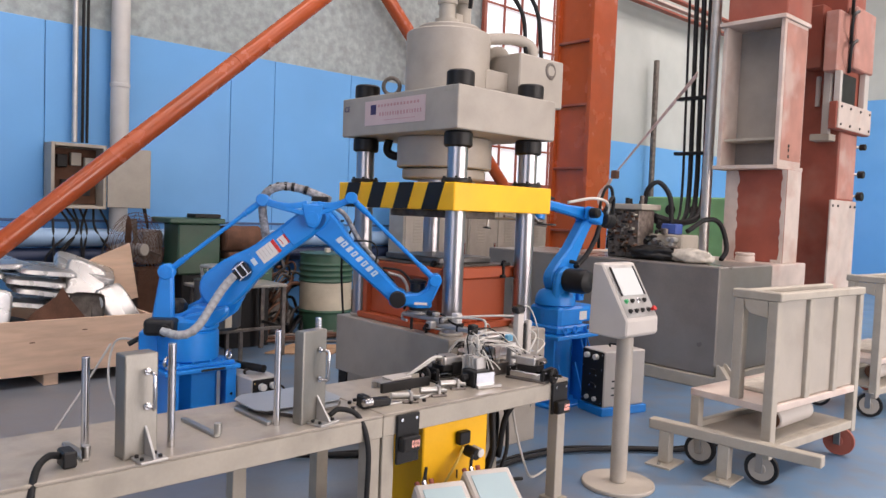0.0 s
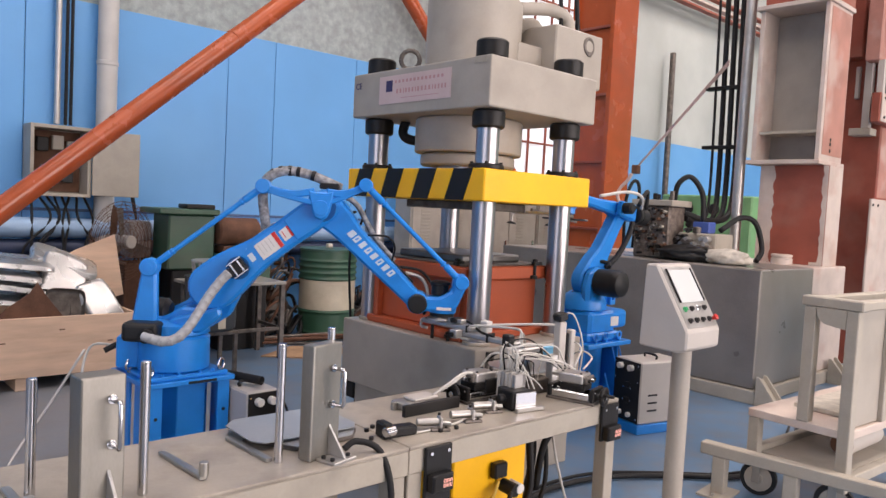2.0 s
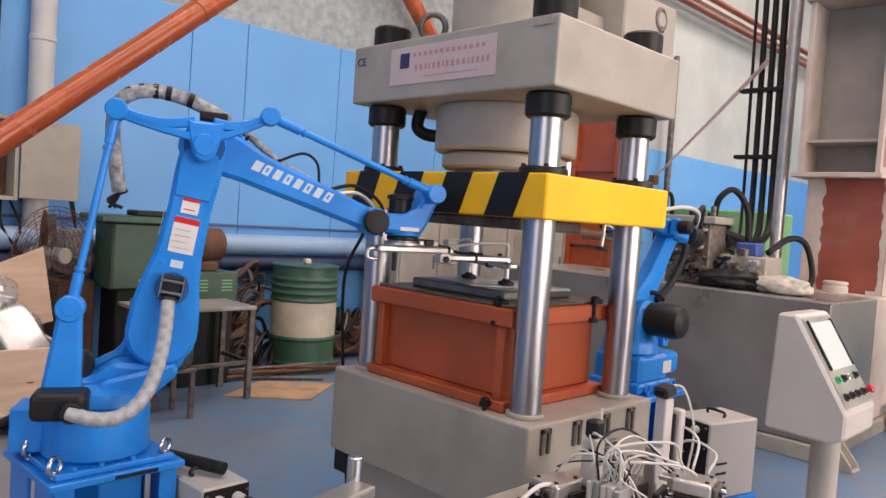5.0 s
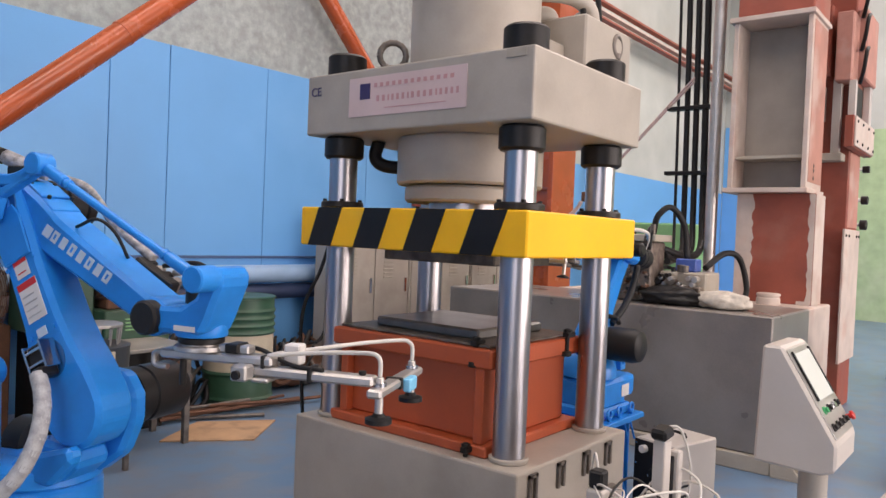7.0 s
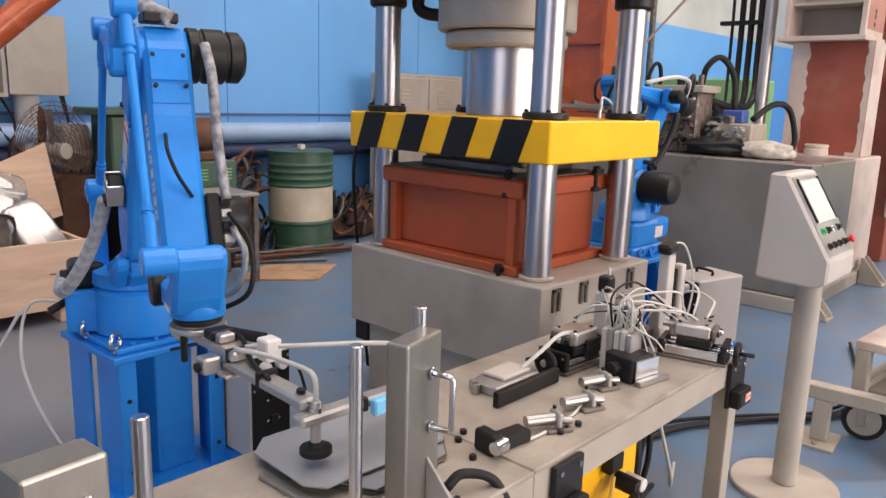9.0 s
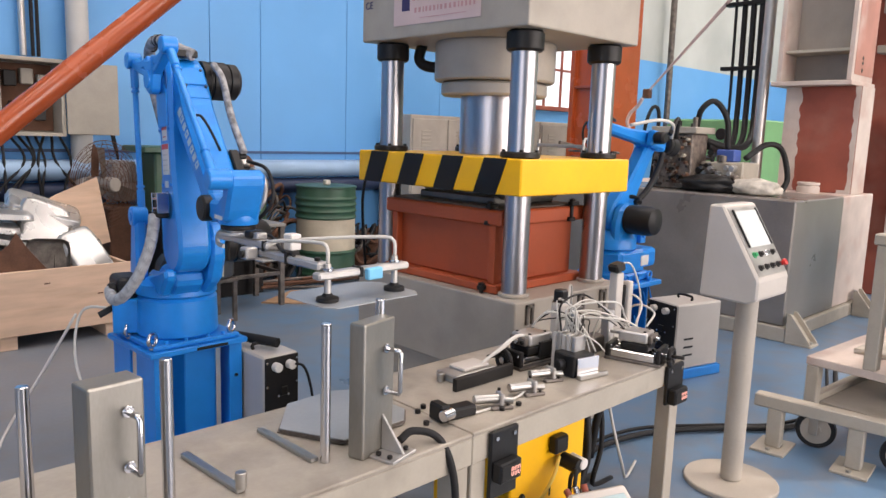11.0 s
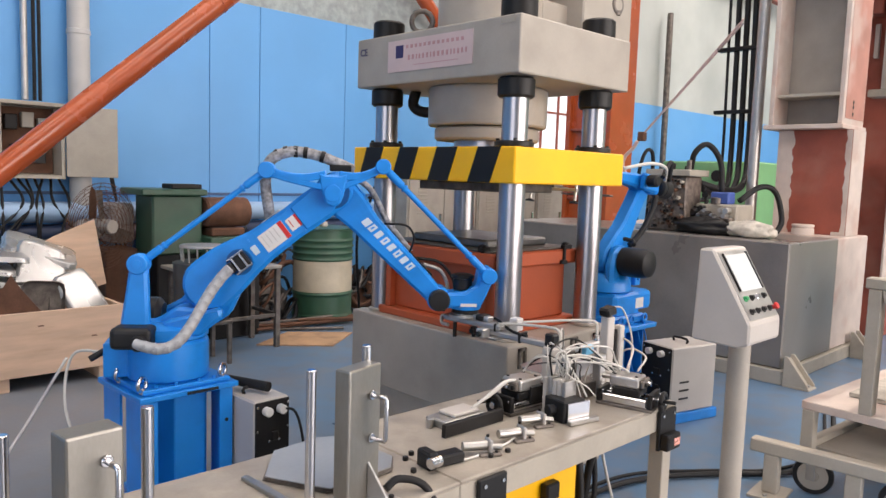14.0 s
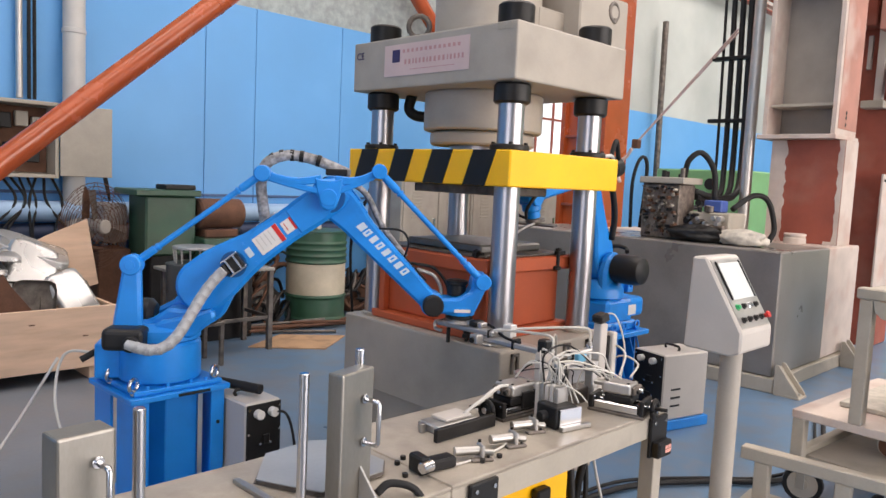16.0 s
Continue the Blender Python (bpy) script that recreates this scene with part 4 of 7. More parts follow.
horn(tr, -BX, BZ)
horn(tr, HX, HZ)
link_plate = part("link_plate", tr, BLUE, robot)
for x, z, r in ((-BX, BZ, 0.034), (HX, HZ, 0.032)):
    part("hub", cyl(B(), (x, -0.142, z), (x, -0.085, z), r, seg=24), BLUE, link_plate)
part("hub", cyl(B(), (0, -0.139, 0.0), (0, -0.13, 0.0), 0.035, seg=24), BLUE, link_plate)
part("pivot_shaft", cyl(B(), (0, -0.0875, 0), (0, 0.06, 0), 0.045, seg=20), BLUE, link_plate)
hose = tube(B(), [(-0.26, 0.0, -0.17), (-0.275, -0.02, -0.07), (-0.285, -0.04, 0.05), (-0.26, -0.05, 0.13), (-0.18, -0.05, 0.165), (-0.08, -0.04, 0.155), (0.01, -0.02, 0.125), (0.07, 0.02, 0.10)], 0.023, 10)
cs = part("cable_sleeve", hose, WRAP, link_plate, "braided grey cable sleeve with black stripes")
for k, (x, z, a) in enumerate(((-0.272, 0.10, -60), (-0.235, 0.15, -35), (-0.20, 0.163, -15), (-0.16, 0.166, 0), (-0.12, 0.163, 5), (-0.05, 0.148, 15))):
    part("stripe", lathe(B(), [(0.0235, -0.009), (0.0245, -0.008), (0.0245, 0.008), (0.0235, 0.009)], 12, pose(x, -0.047, z, 0, 90 + a, 0)), BLACK, cs)
part("hose_clip", box(B(), -0.02, 0.07, -0.05, 0.04, 0.09, 0.118, 0.004), BLACK, link_plate)
for k in range(3):
    part("cable", tube(B(), [(-0.255 + 0.01 * k, 0.0, -0.165), (-0.27 - 0.012 * k, 0.01, -0.20), (-0.29 + 0.02 * k, 0.02, -0.225)], 0.006, 6), BLACK, link_plate)


def rod_mesh(length):
    r = cyl(B(), (0, 0, 0.02), (0, 0, length - 0.02), 0.0115, seg=12, ch=0)
    for z in (0, length):
        cyl(r, (0, -0.020, z), (0, 0.020, z), 0.026, seg=20)
    for z0, z1 in ((0.03, 0.11), (length - 0.11, length - 0.03)):
        cyl(r, (0, 0, z0), (0, 0, z1), 0.0165, seg=12)
    for z0 in (0.118, length - 0.13):
        cyl(r, (0, 0, z0), (0, 0, z0 + 0.012), 0.0165, seg=6)
    return r


rear_rod = part("rear_rod", rod_mesh(L1), BLUE, robot)
front_rod = part("front_rod", rod_mesh(L2), BLUE, robot)

wr = B()
prism(wr, [(-0.02, -0.035), (0.175, -0.035), (0.195, 0.0), (0.215, 0.05), (HX + 0.036, HZ - 0.01), (HX + 0.03, HZ + 0.022), (HX - 0.005, HZ + 0.034), (HX - 0.035, HZ + 0.015), (HX - 0.045, 0.065), (0.11, 0.035), (-0.02, 0.03)], -0.072, 0.052, "y", 0.012)
cyl(wr, (HX, -0.138, HZ), (HX, -0.06, HZ), 0.034, seg=24)
lathe(wr, [(0.066, -0.044), (0.068, -0.04), (0.066, 0.0), (0.052, 0.02)], 28, pose(FO, 0, 0))
wrist = part("wrist", wr, BLUE, robot)
part("motor", lathe(B(), [(0.036, 0.0), (0.042, 0.004), (0.042, 0.05), (0.05, 0.053), (0.05, 0.066), (0.03, 0.072)], 24, pose(FO - 0.015, 0.012, 0.036)), PLASTIC, wrist)
part("label", box(B(), FO - 0.03, FO + 0.04, -0.0735, -0.0722, -0.026, -0.012, 0), STICKWHITE, wrist)
part("flange", cyl(B(), (FO, 0, -FZ - 0.018), (FO, 0, -FZ - 0.001), 0.06, seg=28), PLASTIC, wrist)
part("flange_ring", cyl(B(), (FO, 0, -FZ - 0.0225), (FO, 0, -FZ - 0.0185), 0.055, seg=28), ALU, wrist)

# suction gripper along x, hung from the flange at the origin
gr = B()
cyl(gr, (0, 0, -0.036), (0, 0, -0.0225), 0.07, seg=24)
box(gr, -0.11, 0.22, -0.028, 0.028, -0.062, -0.0365, 0.006)
box(gr, 0.16, 0.495, -0.028, 0.018, -0.088, -0.0625, 0.006)
gripper = part("gripper", gr, ALU, robot, "pale aluminium suction gripper with white hoses")
part("end_bar", box(B(), 0.485, 0.525, -0.045, 0.32, -0.112, -0.0885, 0.006), ALU, gripper)
for y in (0.0, 0.27):
    st = part("cup_stem", cyl(B(), (0.505, y, -0.165), (0.505, y, -0.066), 0.011, seg=12), ALU, gripper)
    part("stem_nut", cyl(B(), (0.505, y, -0.088), (0.505, y, -0.078), 0.018, seg=6, ch=0), CHROME, st)
    part("suction_cup", lathe(B(), [(0.034, -0.180), (0.034, -0.168), (0.018, -0.163), (0.013, -0.155)], 20, pose(0.505, y, 0)), RUBBER, st)
    part("air_hose", tube(B(), [(0.505, y, -0.066), (0.505, y, -0.03), (0.497, y * 0.985, -0.014), (0.475, y * 0.95, -0.008), (0.40, y * 0.72, -0.012), (0.30, y * 0.34, -0.022), (0.20, y * 0.1 - 0.01, -0.035)], 0.0058, 10), HOSEW, gripper)
part("valve_block", box(B(), 0.225, 0.27, 0.03, 0.072, -0.062, -0.008, 0.004), STICKWHITE, gripper)
part("valve_block", box(B(), 0.06, 0.15, -0.02, 0.02, -0.036, -0.014, 0.004), ALU, gripper)
part("fitting", box(B(), 0.085, 0.125, -0.03, 0.03, -0.034, -0.01, 0.004), BLACK, gripper)
part("side_block", box(B(), 0.13, 0.175, -0.075, -0.03, -0.095, -0.055, 0.005), ALU, gripper)
part("side_port", cyl(B(), (0.15, -0.085, -0.078), (0.15, -0.0755, -0.078), 0.012, seg=12), BLACK, gripper)
part("vacuum_unit", box(B(), 0.526, 0.548, 0.125, 0.185, -0.125, -0.088, 0.004), surf("pale_blue_plastic", (0.16, 0.5, 0.75), 0.4), gripper)
part("clip", box(B(), 0.482, 0.528, 0.11, 0.122, -0.116, -0.085, 0.002), BLACK, gripper)
part("clamp_block", box(B(), 0.17, 0.22, -0.045, 0.045, -0.10, -0.0885, 0.004), ALU, gripper)
part("screw", cyl(B(), (0.46, -0.005, -0.0625), (0.46, -0.005, -0.052), 0.01, seg=8), BLACK, gripper)
part("band", box(B(), 0.32, 0.332, -0.031, 0.021, -0.091, -0.05, 0.002), RUBBER, gripper)
part("band", box(B(), 0.19, 0.20, -0.031, 0.031, -0.066, -0.033, 0.002), RUBBER, gripper)
part("sensor", cyl(B(), (-0.04, -0.02, -0.13), (-0.04, -0.02, -0.0625), 0.009, seg=10), BLACK, gripper)
part("cable", tube(B(), [(0.09, 0.02, -0.02), (0.16, 0.03, -0.028), (0.26, 0.0, -0.055), (0.36, -0.02, -0.058)], 0.006, 8), RUBBER, gripper)
part("pipe_stub", tube(B(), [(-0.11, 0.0, -0.05), (-0.14, 0.0, -0.055), (-0.14, 0.0, -0.085), (-0.10, 0.0, -0.09)], 0.008, 8), ALU, gripper)

# seconds; turn, lower arm lean, forearm dip, gripper heading in degrees
JOINTS = [(0, -40.5, 51.2, 42.5, -88), (2.45, -40.5, 51.6, 42.7, -88), (2.8, -46, 34.3, 54, -78), (3.1, -48, 19, 59.9, -52), (3.5, -39, -21.2, 29, -20), (4.0, -33, -38.9, 9.3, -12),
          (4.2, -32, -36, 9.3, -12), (4.8, -27, 5.699999999999999, 18.2, -12), (5.2, -26.2, 10.7, 20.2, -12), (5.5, -26.2, 10.7, 20.2, -12), (5.8, -27, 6.699999999999999, 16.2, -12), (6.3, -32.6, -3.4, 23.3, -12),
          (6.5, -41.8, -28.6, 14.4, -16), (7.0, -74.7, -28.1, 26.4, -66), (7.3, -89.2, -27.6, 34.9, -83), (7.5, -99, -16.8, 44, -88), (8.0, -101.3, 5.8, 47.6, -88), (8.8, -106, 31.4, 65.2, -92),
          (9.3, -107.3, 37.4, 68.2, -92), (9.6, -107.3, 37.4, 68.2, -92), (10.3, -98.5, -2, 57.5, -88), (10.5, -97.5, -6, 56, -88), (11.0, -97, -5, 45.5, -88), (11.5, -77.4, -4.1, 46.4, -88),
          (12.0, -43.9, 28, 40, -88), (12.5, -41, 41.5, 43, -88), (13.0, -39.2, 51.4, 44.2, -88), (16.0, -39, 52.4, 44.4, -88)]


def curve(rows, k, t):
    """A smooth course through the rows' column k that never overshoots them."""
    x = [r[0] for r in rows]
    y = [r[k] for r in rows]
    n = len(x)
    d = [(y[i + 1] - y[i]) / (x[i + 1] - x[i]) for i in range(n - 1)]
    g = [0.0] + [0.0 if d[i - 1] * d[i] <= 0 else 2 * d[i - 1] * d[i] / (d[i - 1] + d[i]) for i in range(1, n - 1)] + [0.0]
    i = max(j for j in range(n - 1) if x[j] <= t or j == 0)
    h = x[i + 1] - x[i]
    u = min(max((t - x[i]) / h, 0), 1)
    return (y[i] * (1 + 2 * u) * (1 - u) ** 2 + g[i] * h * u * (1 - u) ** 2 + y[i + 1] * u * u * (3 - 2 * u) + g[i + 1] * h * u * u * (u - 1))


def arm_at(t):
    th, al, be, ps = (curve(JOINTS, k, t) for k in (1, 2, 3, 4))
    R = pose(0, 0, 0, 0, 0, th)
    a, b = radians(al), radians(be)
    ex, ez = AO + L1 * math.sin(a), ZS + L1 * math.cos(a)
    wx, wz = ex + L2 * math.cos(b), ez - L2 * math.sin(b)
    out = {"turret": R, "lower_arm": R @ pose(AO, 0, ZS, 0, al, 0), "forearm": R @ pose(ex, 0, ez, 0, be, 0), "link_plate": R @ pose(ex, 0, ez),
           "rear_rod": R @ pose(AO - BX, -0.112, ZS + BZ, 0, al, 0), "front_rod": R @ pose(ex + HX, -0.112, ez + HZ, 0, 90 + be, 0), "wrist": R @ pose(wx, 0, wz)}
    f = R @ V(wx + FO, 0, wz - FZ - 0.001)
    out["gripper"] = Matrix.Translation(f) @ pose(0, 0, 0, 0, 0, ps)
    return out


SLEEVE = 13
sleeve_pieces = []
for k in range(SLEEVE):
    tone = SLEEVEW
    sleeve_pieces.append(part("sleeve_piece", lathe(B(), [(0.016, -0.034), (0.0215, -0.030), (0.0225, -0.012), (0.022, 0.0), (0.0225, 0.012), (0.0215, 0.030), (0.016, 0.034)], 16), tone, robot, "pale bound cable sleeve piece"))


def sleeve_at(t):
    """Poses of the sleeve's pieces along a curve from the motor cover to the arm's connector."""
    arm = arm_at(t)
    low, up = arm["turret"], arm["lower_arm"]
    c = [low @ V(-0.045, -0.255, 0.735), low @ V(0.17, -0.30, 0.66), up @ V(0.03, -0.16, -0.10), up @ V(0.0, -0.135, 0.11)]
    fine = []
    for j in range(61):
        u = j / 60
        fine.append(c[0] * (1 - u) ** 3 + c[1] * 3 * u * (1 - u) ** 2 + c[2] * 3 * u * u * (1 - u) + c[3] * u ** 3)
    run = [0.0]
    for p, q in zip(fine, fine[1:]):
        run.append(run[-1] + (q - p).length)
    out = []
    for k in range(SLEEVE):
        want = run[-1] * (k + 0.5) / SLEEVE
        j = max(i for i in range(60) if run[i] <= want)
        p = fine[j].lerp(fine[j + 1], (want - run[j]) / max(run[j + 1] - run[j], 1e-6))
        out.append(Matrix.Translation(p) @ (fine[j + 1] - fine[j]).to_track_quat("Z", "Y").to_matrix().to_4x4())
    return out


TIMES = [k / 10 for k in range(161)]
SLIDE = [(0, 1.575), (6.95, 1.575), (7.15, 1.545), (8.3, 1.352), (8.55, 1.323), (12.05, 1.323), (12.25, 1.34), (13.9, 1.552), (14.15, 1.573), (16, 1.573)]

# ---- blanks ----


def blank_mesh():
    pts = [(-0.15, -0.14), (-0.10, -0.19), (0.08, -0.19), (0.12, -0.16), (0.12, 0.16), (0.08, 0.19), (-0.10, 0.19), (-0.15, 0.14)]
    return prism(B(), pts, -0.0015, 0.0015, "z", 0)


SHEET = surf("oiled_sheet_steel", (0.36, 0.375, 0.39), 0.38, 0.45, var=0.1)
blank_a = solid("sheet_blank", blank_mesh(), SHEET, "thin grey steel sheet blank carried to the press", "sheet", group="sheet blanks")
blank_b = solid("sheet_blank", blank_mesh(), SHEET, "thin grey steel sheet blank carried by the gripper", "sheet", group="sheet blanks")
GRAB = pose(0.475, 0.13, -0.1825)


def blank_rows(t_on, t_off):
    rows = []
    for t in TIMES:
        u = min(max(t, t_on), t_off)
        rows.append((t, pose(RX, RY, 0) @ arm_at(u)["gripper"] @ GRAB))
    return rows


# ---- second robot behind the press ----
R2X, R2Y, U2 = 3.66, 2.61, 0.60
rob2 = thing("press_robot", "blue six-axis robot arm standing behind the press", "robot", pose(R2X, R2Y, 0, 0, 0, 180))
for s_ in (-1, 1):
    part("side_plate", box(B(), s_ * 0.19 - 0.008, s_ * 0.19 + 0.008, -0.17, 0.17, 0.02, 0.499, 0.003), BLUE, rob2)
    part("gusset", prism(B(), [(0.14, 0.02), (0.24, 0.02), (0.14, 0.30)], s_ * 0.10 - 0.008, s_ * 0.10 + 0.008, "x", 0.002), BLUE, rob2)
part("pedestal", lathe(B(), [(0.14, 0.02), (0.14, 0.499)], 28), BLUE, rob2)
part("base_plate", box(B(), -0.26, 0.26, -0.25, 0.25, 0, 0.0195, 0.004), BLUE, rob2)
part("top_plate", box(B(), -0.27, 0.22, -0.22, 0.22, 0.50, 0.53, 0.004), BLUE, rob2)
bs2 = B()
box(bs2, -0.20, 0.16, -0.15, 0.17, 0.531, 0.59, 0.012)
prism(bs2, [(-0.17, -0.13), (0.12, -0.15), (0.15, 0.0), (0.12, 0.15), (-0.17, 0.15)], 0.575, 0.73, "z", 0.02)
box(bs2, -0.36, -0.15, -0.11, 0.12, 0.595, 0.725, 0.03, seg=2)
part("base", bs2, BLUE, rob2)
part("socket", lathe(B(), [(0.05, 0.0), (0.056, 0.01), (0.05, 0.04), (0.03, 0.045)], 24, pose(-0.36, 0.0, 0.66, 0, -90, 0)), PLASTIC, rob2)
part("name_plate", box(B(), -0.20, -0.11, 0.1505, 0.153, 0.625, 0.69, 0), STICKWHITE, rob2)
for x in (-0.17, -0.02, 0.10):
    eyebolt(rob2, (x, 0.185, 0.53), R=0.024, r=0.007, mat=BLUE)
for x in (-0.22, -0.14):
    part("stay", cyl(B(), (x, 0.19, 0.38), (x + 0.03, 0.17, 0.499), 0.006, seg=8), BLUE, rob2)
t2 = B()
lathe(t2, [(0.14, 0.731), (0.155, 0.74), (0.15, 0.79), (0.13, 0.83), (0.10, 0.85)], 32)
prism(t2, [(-0.13, 0.76), (0.11, 0.76), (0.12, 0.90), (0.08, 1.0), (0.0, 1.035), (-0.08, 1.0), (-0.125, 0.90)], 0.045, 0.112, "y", 0.02)
turret2 = part("turret", t2, BLUE, rob2)
part("cable_loop", tube(B(), [(-0.04, -0.05, 1.02), (-0.10, 0.03, 1.06), (-0.13, 0.09, 1.05), (-0.10, 0.12, 1.03)], 0.014, 8), RUBBER, turret2)
part("hook", prism(B(), [(-0.17, 0.77), (-0.11, 0.77), (-0.11, 0.85), (-0.13, 0.85), (-0.13, 0.80), (-0.15, 0.80), (-0.15, 0.85), (-0.17, 0.85)], 0.10, 0.14, "y", 0.004), BLUE, turret2)
mo = part("motor", lathe(B(), [(0.07, 0.0), (0.09, 0.006), (0.092, 0.05), (0.092, 0.15), (0.08, 0.185), (0.05, 0.20), (0.02, 0.202)], 32, pose(0.0, 0.113, 0.93, -90, 0, 0)), PLASTIC, turret2)
part("label", box(B(), -0.075, -0.045, 0.285, 0.292, 0.90, 0.965, 0), DRUMCREAM, mo)
u2 = B()
out2 = [(0.105 * math.sin(a), -0.105 * math.cos(a)) for a in [radians(d) for d in range(-100, 101, 25)]]
prism(u2, out2 + [(0.085, 0.14), (0.058, 0.24), (0.05, 0.44), (0.055, U2), (0.03, U2 + 0.05), (-0.03, U2 + 0.05), (-0.055, U2), (-0.056, 0.44), (-0.075, 0.24), (-0.10, 0.14)], -0.055, 0.043, "y", 0.014)
cyl(u2, (0.0, -0.075, U2), (0.0, 0.075, U2), 0.060, seg=24)
upper2 = part("upper_arm", u2, BLUE, rob2)
part("cable", tube(B(), [(-0.075, 0.05, 0.16), (-0.11, 0.07, 0.30), (-0.11, 0.08, 0.46), (-0.10, 0.07, 0.58)], 0.02, 8), RUBBER, upper2)
f2 = B()
prism(f2, [(-0.16, -0.05), (0.06, -0.055), (0.14, -0.035), (0.45, -0.028), (0.62, -0.03), (0.645, 0.0), (0.62, 0.034), (0.3, 0.036), (0.1, 0.055), (-0.16, 0.055)], -0.045, 0.045, "y", 0.014)
cyl(f2, (0.58, -0.062, 0.0), (0.58, 0.062, 0.0), 0.048, seg=24)
box(f2, -0.05, 0.12, 0.05, 0.10, -0.05, 0.06, 0.012)
fore2 = part("forearm", f2, BLUE, rob2)
part("wrist", lathe(B(), [(0.03, -0.12), (0.045, -0.115), (0.045, -0.08), (0.055, -0.07), (0.055, -0.03)], 24, pose(0.58, 0, 0)), BLUE, fore2)
part("motor", lathe(B(), [(0.05, 0.0), (0.066, 0.006), (0.066, 0.04), (0.06, 0.045), (0.066, 0.05), (0.066, 0.12), (0.05, 0.14)], 24, pose(-0.161, 0.015, 0.005, 0, -90, 0)), PLASTIC, fore2)
part("motor", cyl(B(), (0.1, 0.101, 0.01), (0.1, 0.18, 0.01), 0.04, seg=16, ch=0.3), PLASTIC, fore2)
part("fitting", box(B(), 0.52, 0.58, -0.03, 0.03, 0.042, 0.10, 0.006), RUST, fore2)
part("cable", tube(B(), [(-0.18, 0.06, 0.05), (-0.05, 0.13, 0.12), (0.12, 0.12, 0.12), (0.34, 0.06, 0.05)], 0.011, 8), HOSEW, fore2)
part("cable", tube(B(), [(-0.24, 0.06, 0.06), (-0.20, 0.08, 0.18), (-0.14, 0.09, 0.14), (-0.08, 0.10, 0.06)], 0.015, 8), RUBBER, fore2)
part("cable", tube(B(), [(0.50, 0.05, 0.05), (0.62, 0.09, 0.04), (0.70, 0.07, -0.03), (0.66, 0.02, -0.10)], 0.010, 8), RUBBER, fore2)
part("cable", tube(B(), [(0.46, -0.05, 0.05), (0.58, -0.10, 0.02), (0.62, -0.08, -0.08), (0.60, -0.03, -0.12)], 0.008, 8), RUBBER, fore2)
g2 = B()
cyl(g2, (0.58, 0, -0.145), (0.58, 0, -0.121), 0.04, seg=16)
box(g2, 0.48, 0.95, -0.010, 0.010, -0.165, -0.146, 0.003)
box(g2, 0.56, 0.60, -0.20, 0.16, -0.160, -0.150, 0.003)
grip2 = part("gripper", g2, DIRTY, fore2)
part("end_bar", box(B(), 0.93, 0.95, -0.17, 0.17, -0.184, -0.1655, 0.003), ALU, grip2)
part("air_pipe", tube(B(), [(0.62, 0.04, -0.14), (0.74, 0.09, -0.12), (0.88, 0.13, -0.12), (0.94, 0.16, -0.15)], 0.006, 6), HOSEW, grip2)
for y in (-0.16, 0.16):
    st2 = part("cup_stem", cyl(B(), (0.94, y, -0.235), (0.94, y, -0.14), 0.009, seg=10), ALU, grip2)
    part("suction_cup", lathe(B(), [(0.03, -0.25), (0.028, -0.243), (0.014, -0.238), (0.010, -0.2355)], 14, pose(0.94, y, 0)), RUBBER, fore2)
# seconds; lean of the upper arm, dip of the forearm
ARM2 = [(0, -36, -8), (14.55, -36, -8), (14.7, -16, -3), (14.85, 2, 5), (15.1, 17, 12), (15.6, 19, 14), (16.0, 19, 14)]


def controller(name, label, m, w=0.14, dp=0.2):
    c = thing(name, label, "robot controller", m)
    part("case", box(B(), -w, w, -dp, dp, 0.06, 0.46, 0.008), PALE, c)
    part("tray", box(B(), -w - 0.015, w + 0.015, -dp - 0.02, dp + 0.02, 0.0, 0.0595, 0.004), BLUE, c)
    fr = part("front", box(B(), -w + 0.003, w - 0.003, -dp - 0.0075, -dp - 0.0005, 0.065, 0.455, 0.003), PLASTIC, c)
    for i in (-1, 1):
        part("socket", cyl(B(), (0.4 * w * i, -dp - 0.04, 0.415), (0.4 * w * i, -dp - 0.0076, 0.415), 0.02, seg=14), STICKWHITE, fr)
        part("socket", cyl(B(), (0.35 * w * i, -dp - 0.03, 0.11), (0.35 * w * i, -dp - 0.0076, 0.11), 0.016, seg=14), STICKWHITE, fr)
    for x, z in ((-0.86, 0.09), (0.86, 0.09), (-0.86, 0.33), (0.86, 0.33), (-0.86, 0.435), (0.86, 0.435), (-0.2, 0.28), (0.36, 0.28), (-0.2, 0.20), (0.36, 0.20)):
        part("screw", cyl(B(), (x * w, -dp - 0.011, z), (x * w, -dp - 0.0076, z), 0.006, seg=8), CHROME, fr)
    for z in (0.30, 0.20):
        part("connector", box(B(), -0.1 * w, 0.28 * w, -dp - 0.018, -dp - 0.0076, z - 0.02, z + 0.02, 0.003), BLACK, fr)
    for z in (0.14, 0.19, 0.24):
        part("vent", box(B(), w + 0.0005, w + 0.0025, -0.12, -0.04, z, z + 0.012, 0.0005), PLASTIC, c)
    part("handle", tube(B(), [(-0.05, 0.0, 0.46), (-0.05, 0.0, 0.485), (0.05, 0.0, 0.485), (0.05, 0.0, 0.46)], 0.008, 8, 2), BLACK, c)
    return c


controller("robot_controller", "grey robot controller box beside the blue pedestal", pose(1.245, 2.80, 0, 0, 0, 2), 0.087, 0.14)
controller("robot_controller", "pale robot controller box on a blue tray", pose(3.80, 2.15, 0, 0, 0, -104), 0.12, 0.19)

# ---- things on the work tables ----


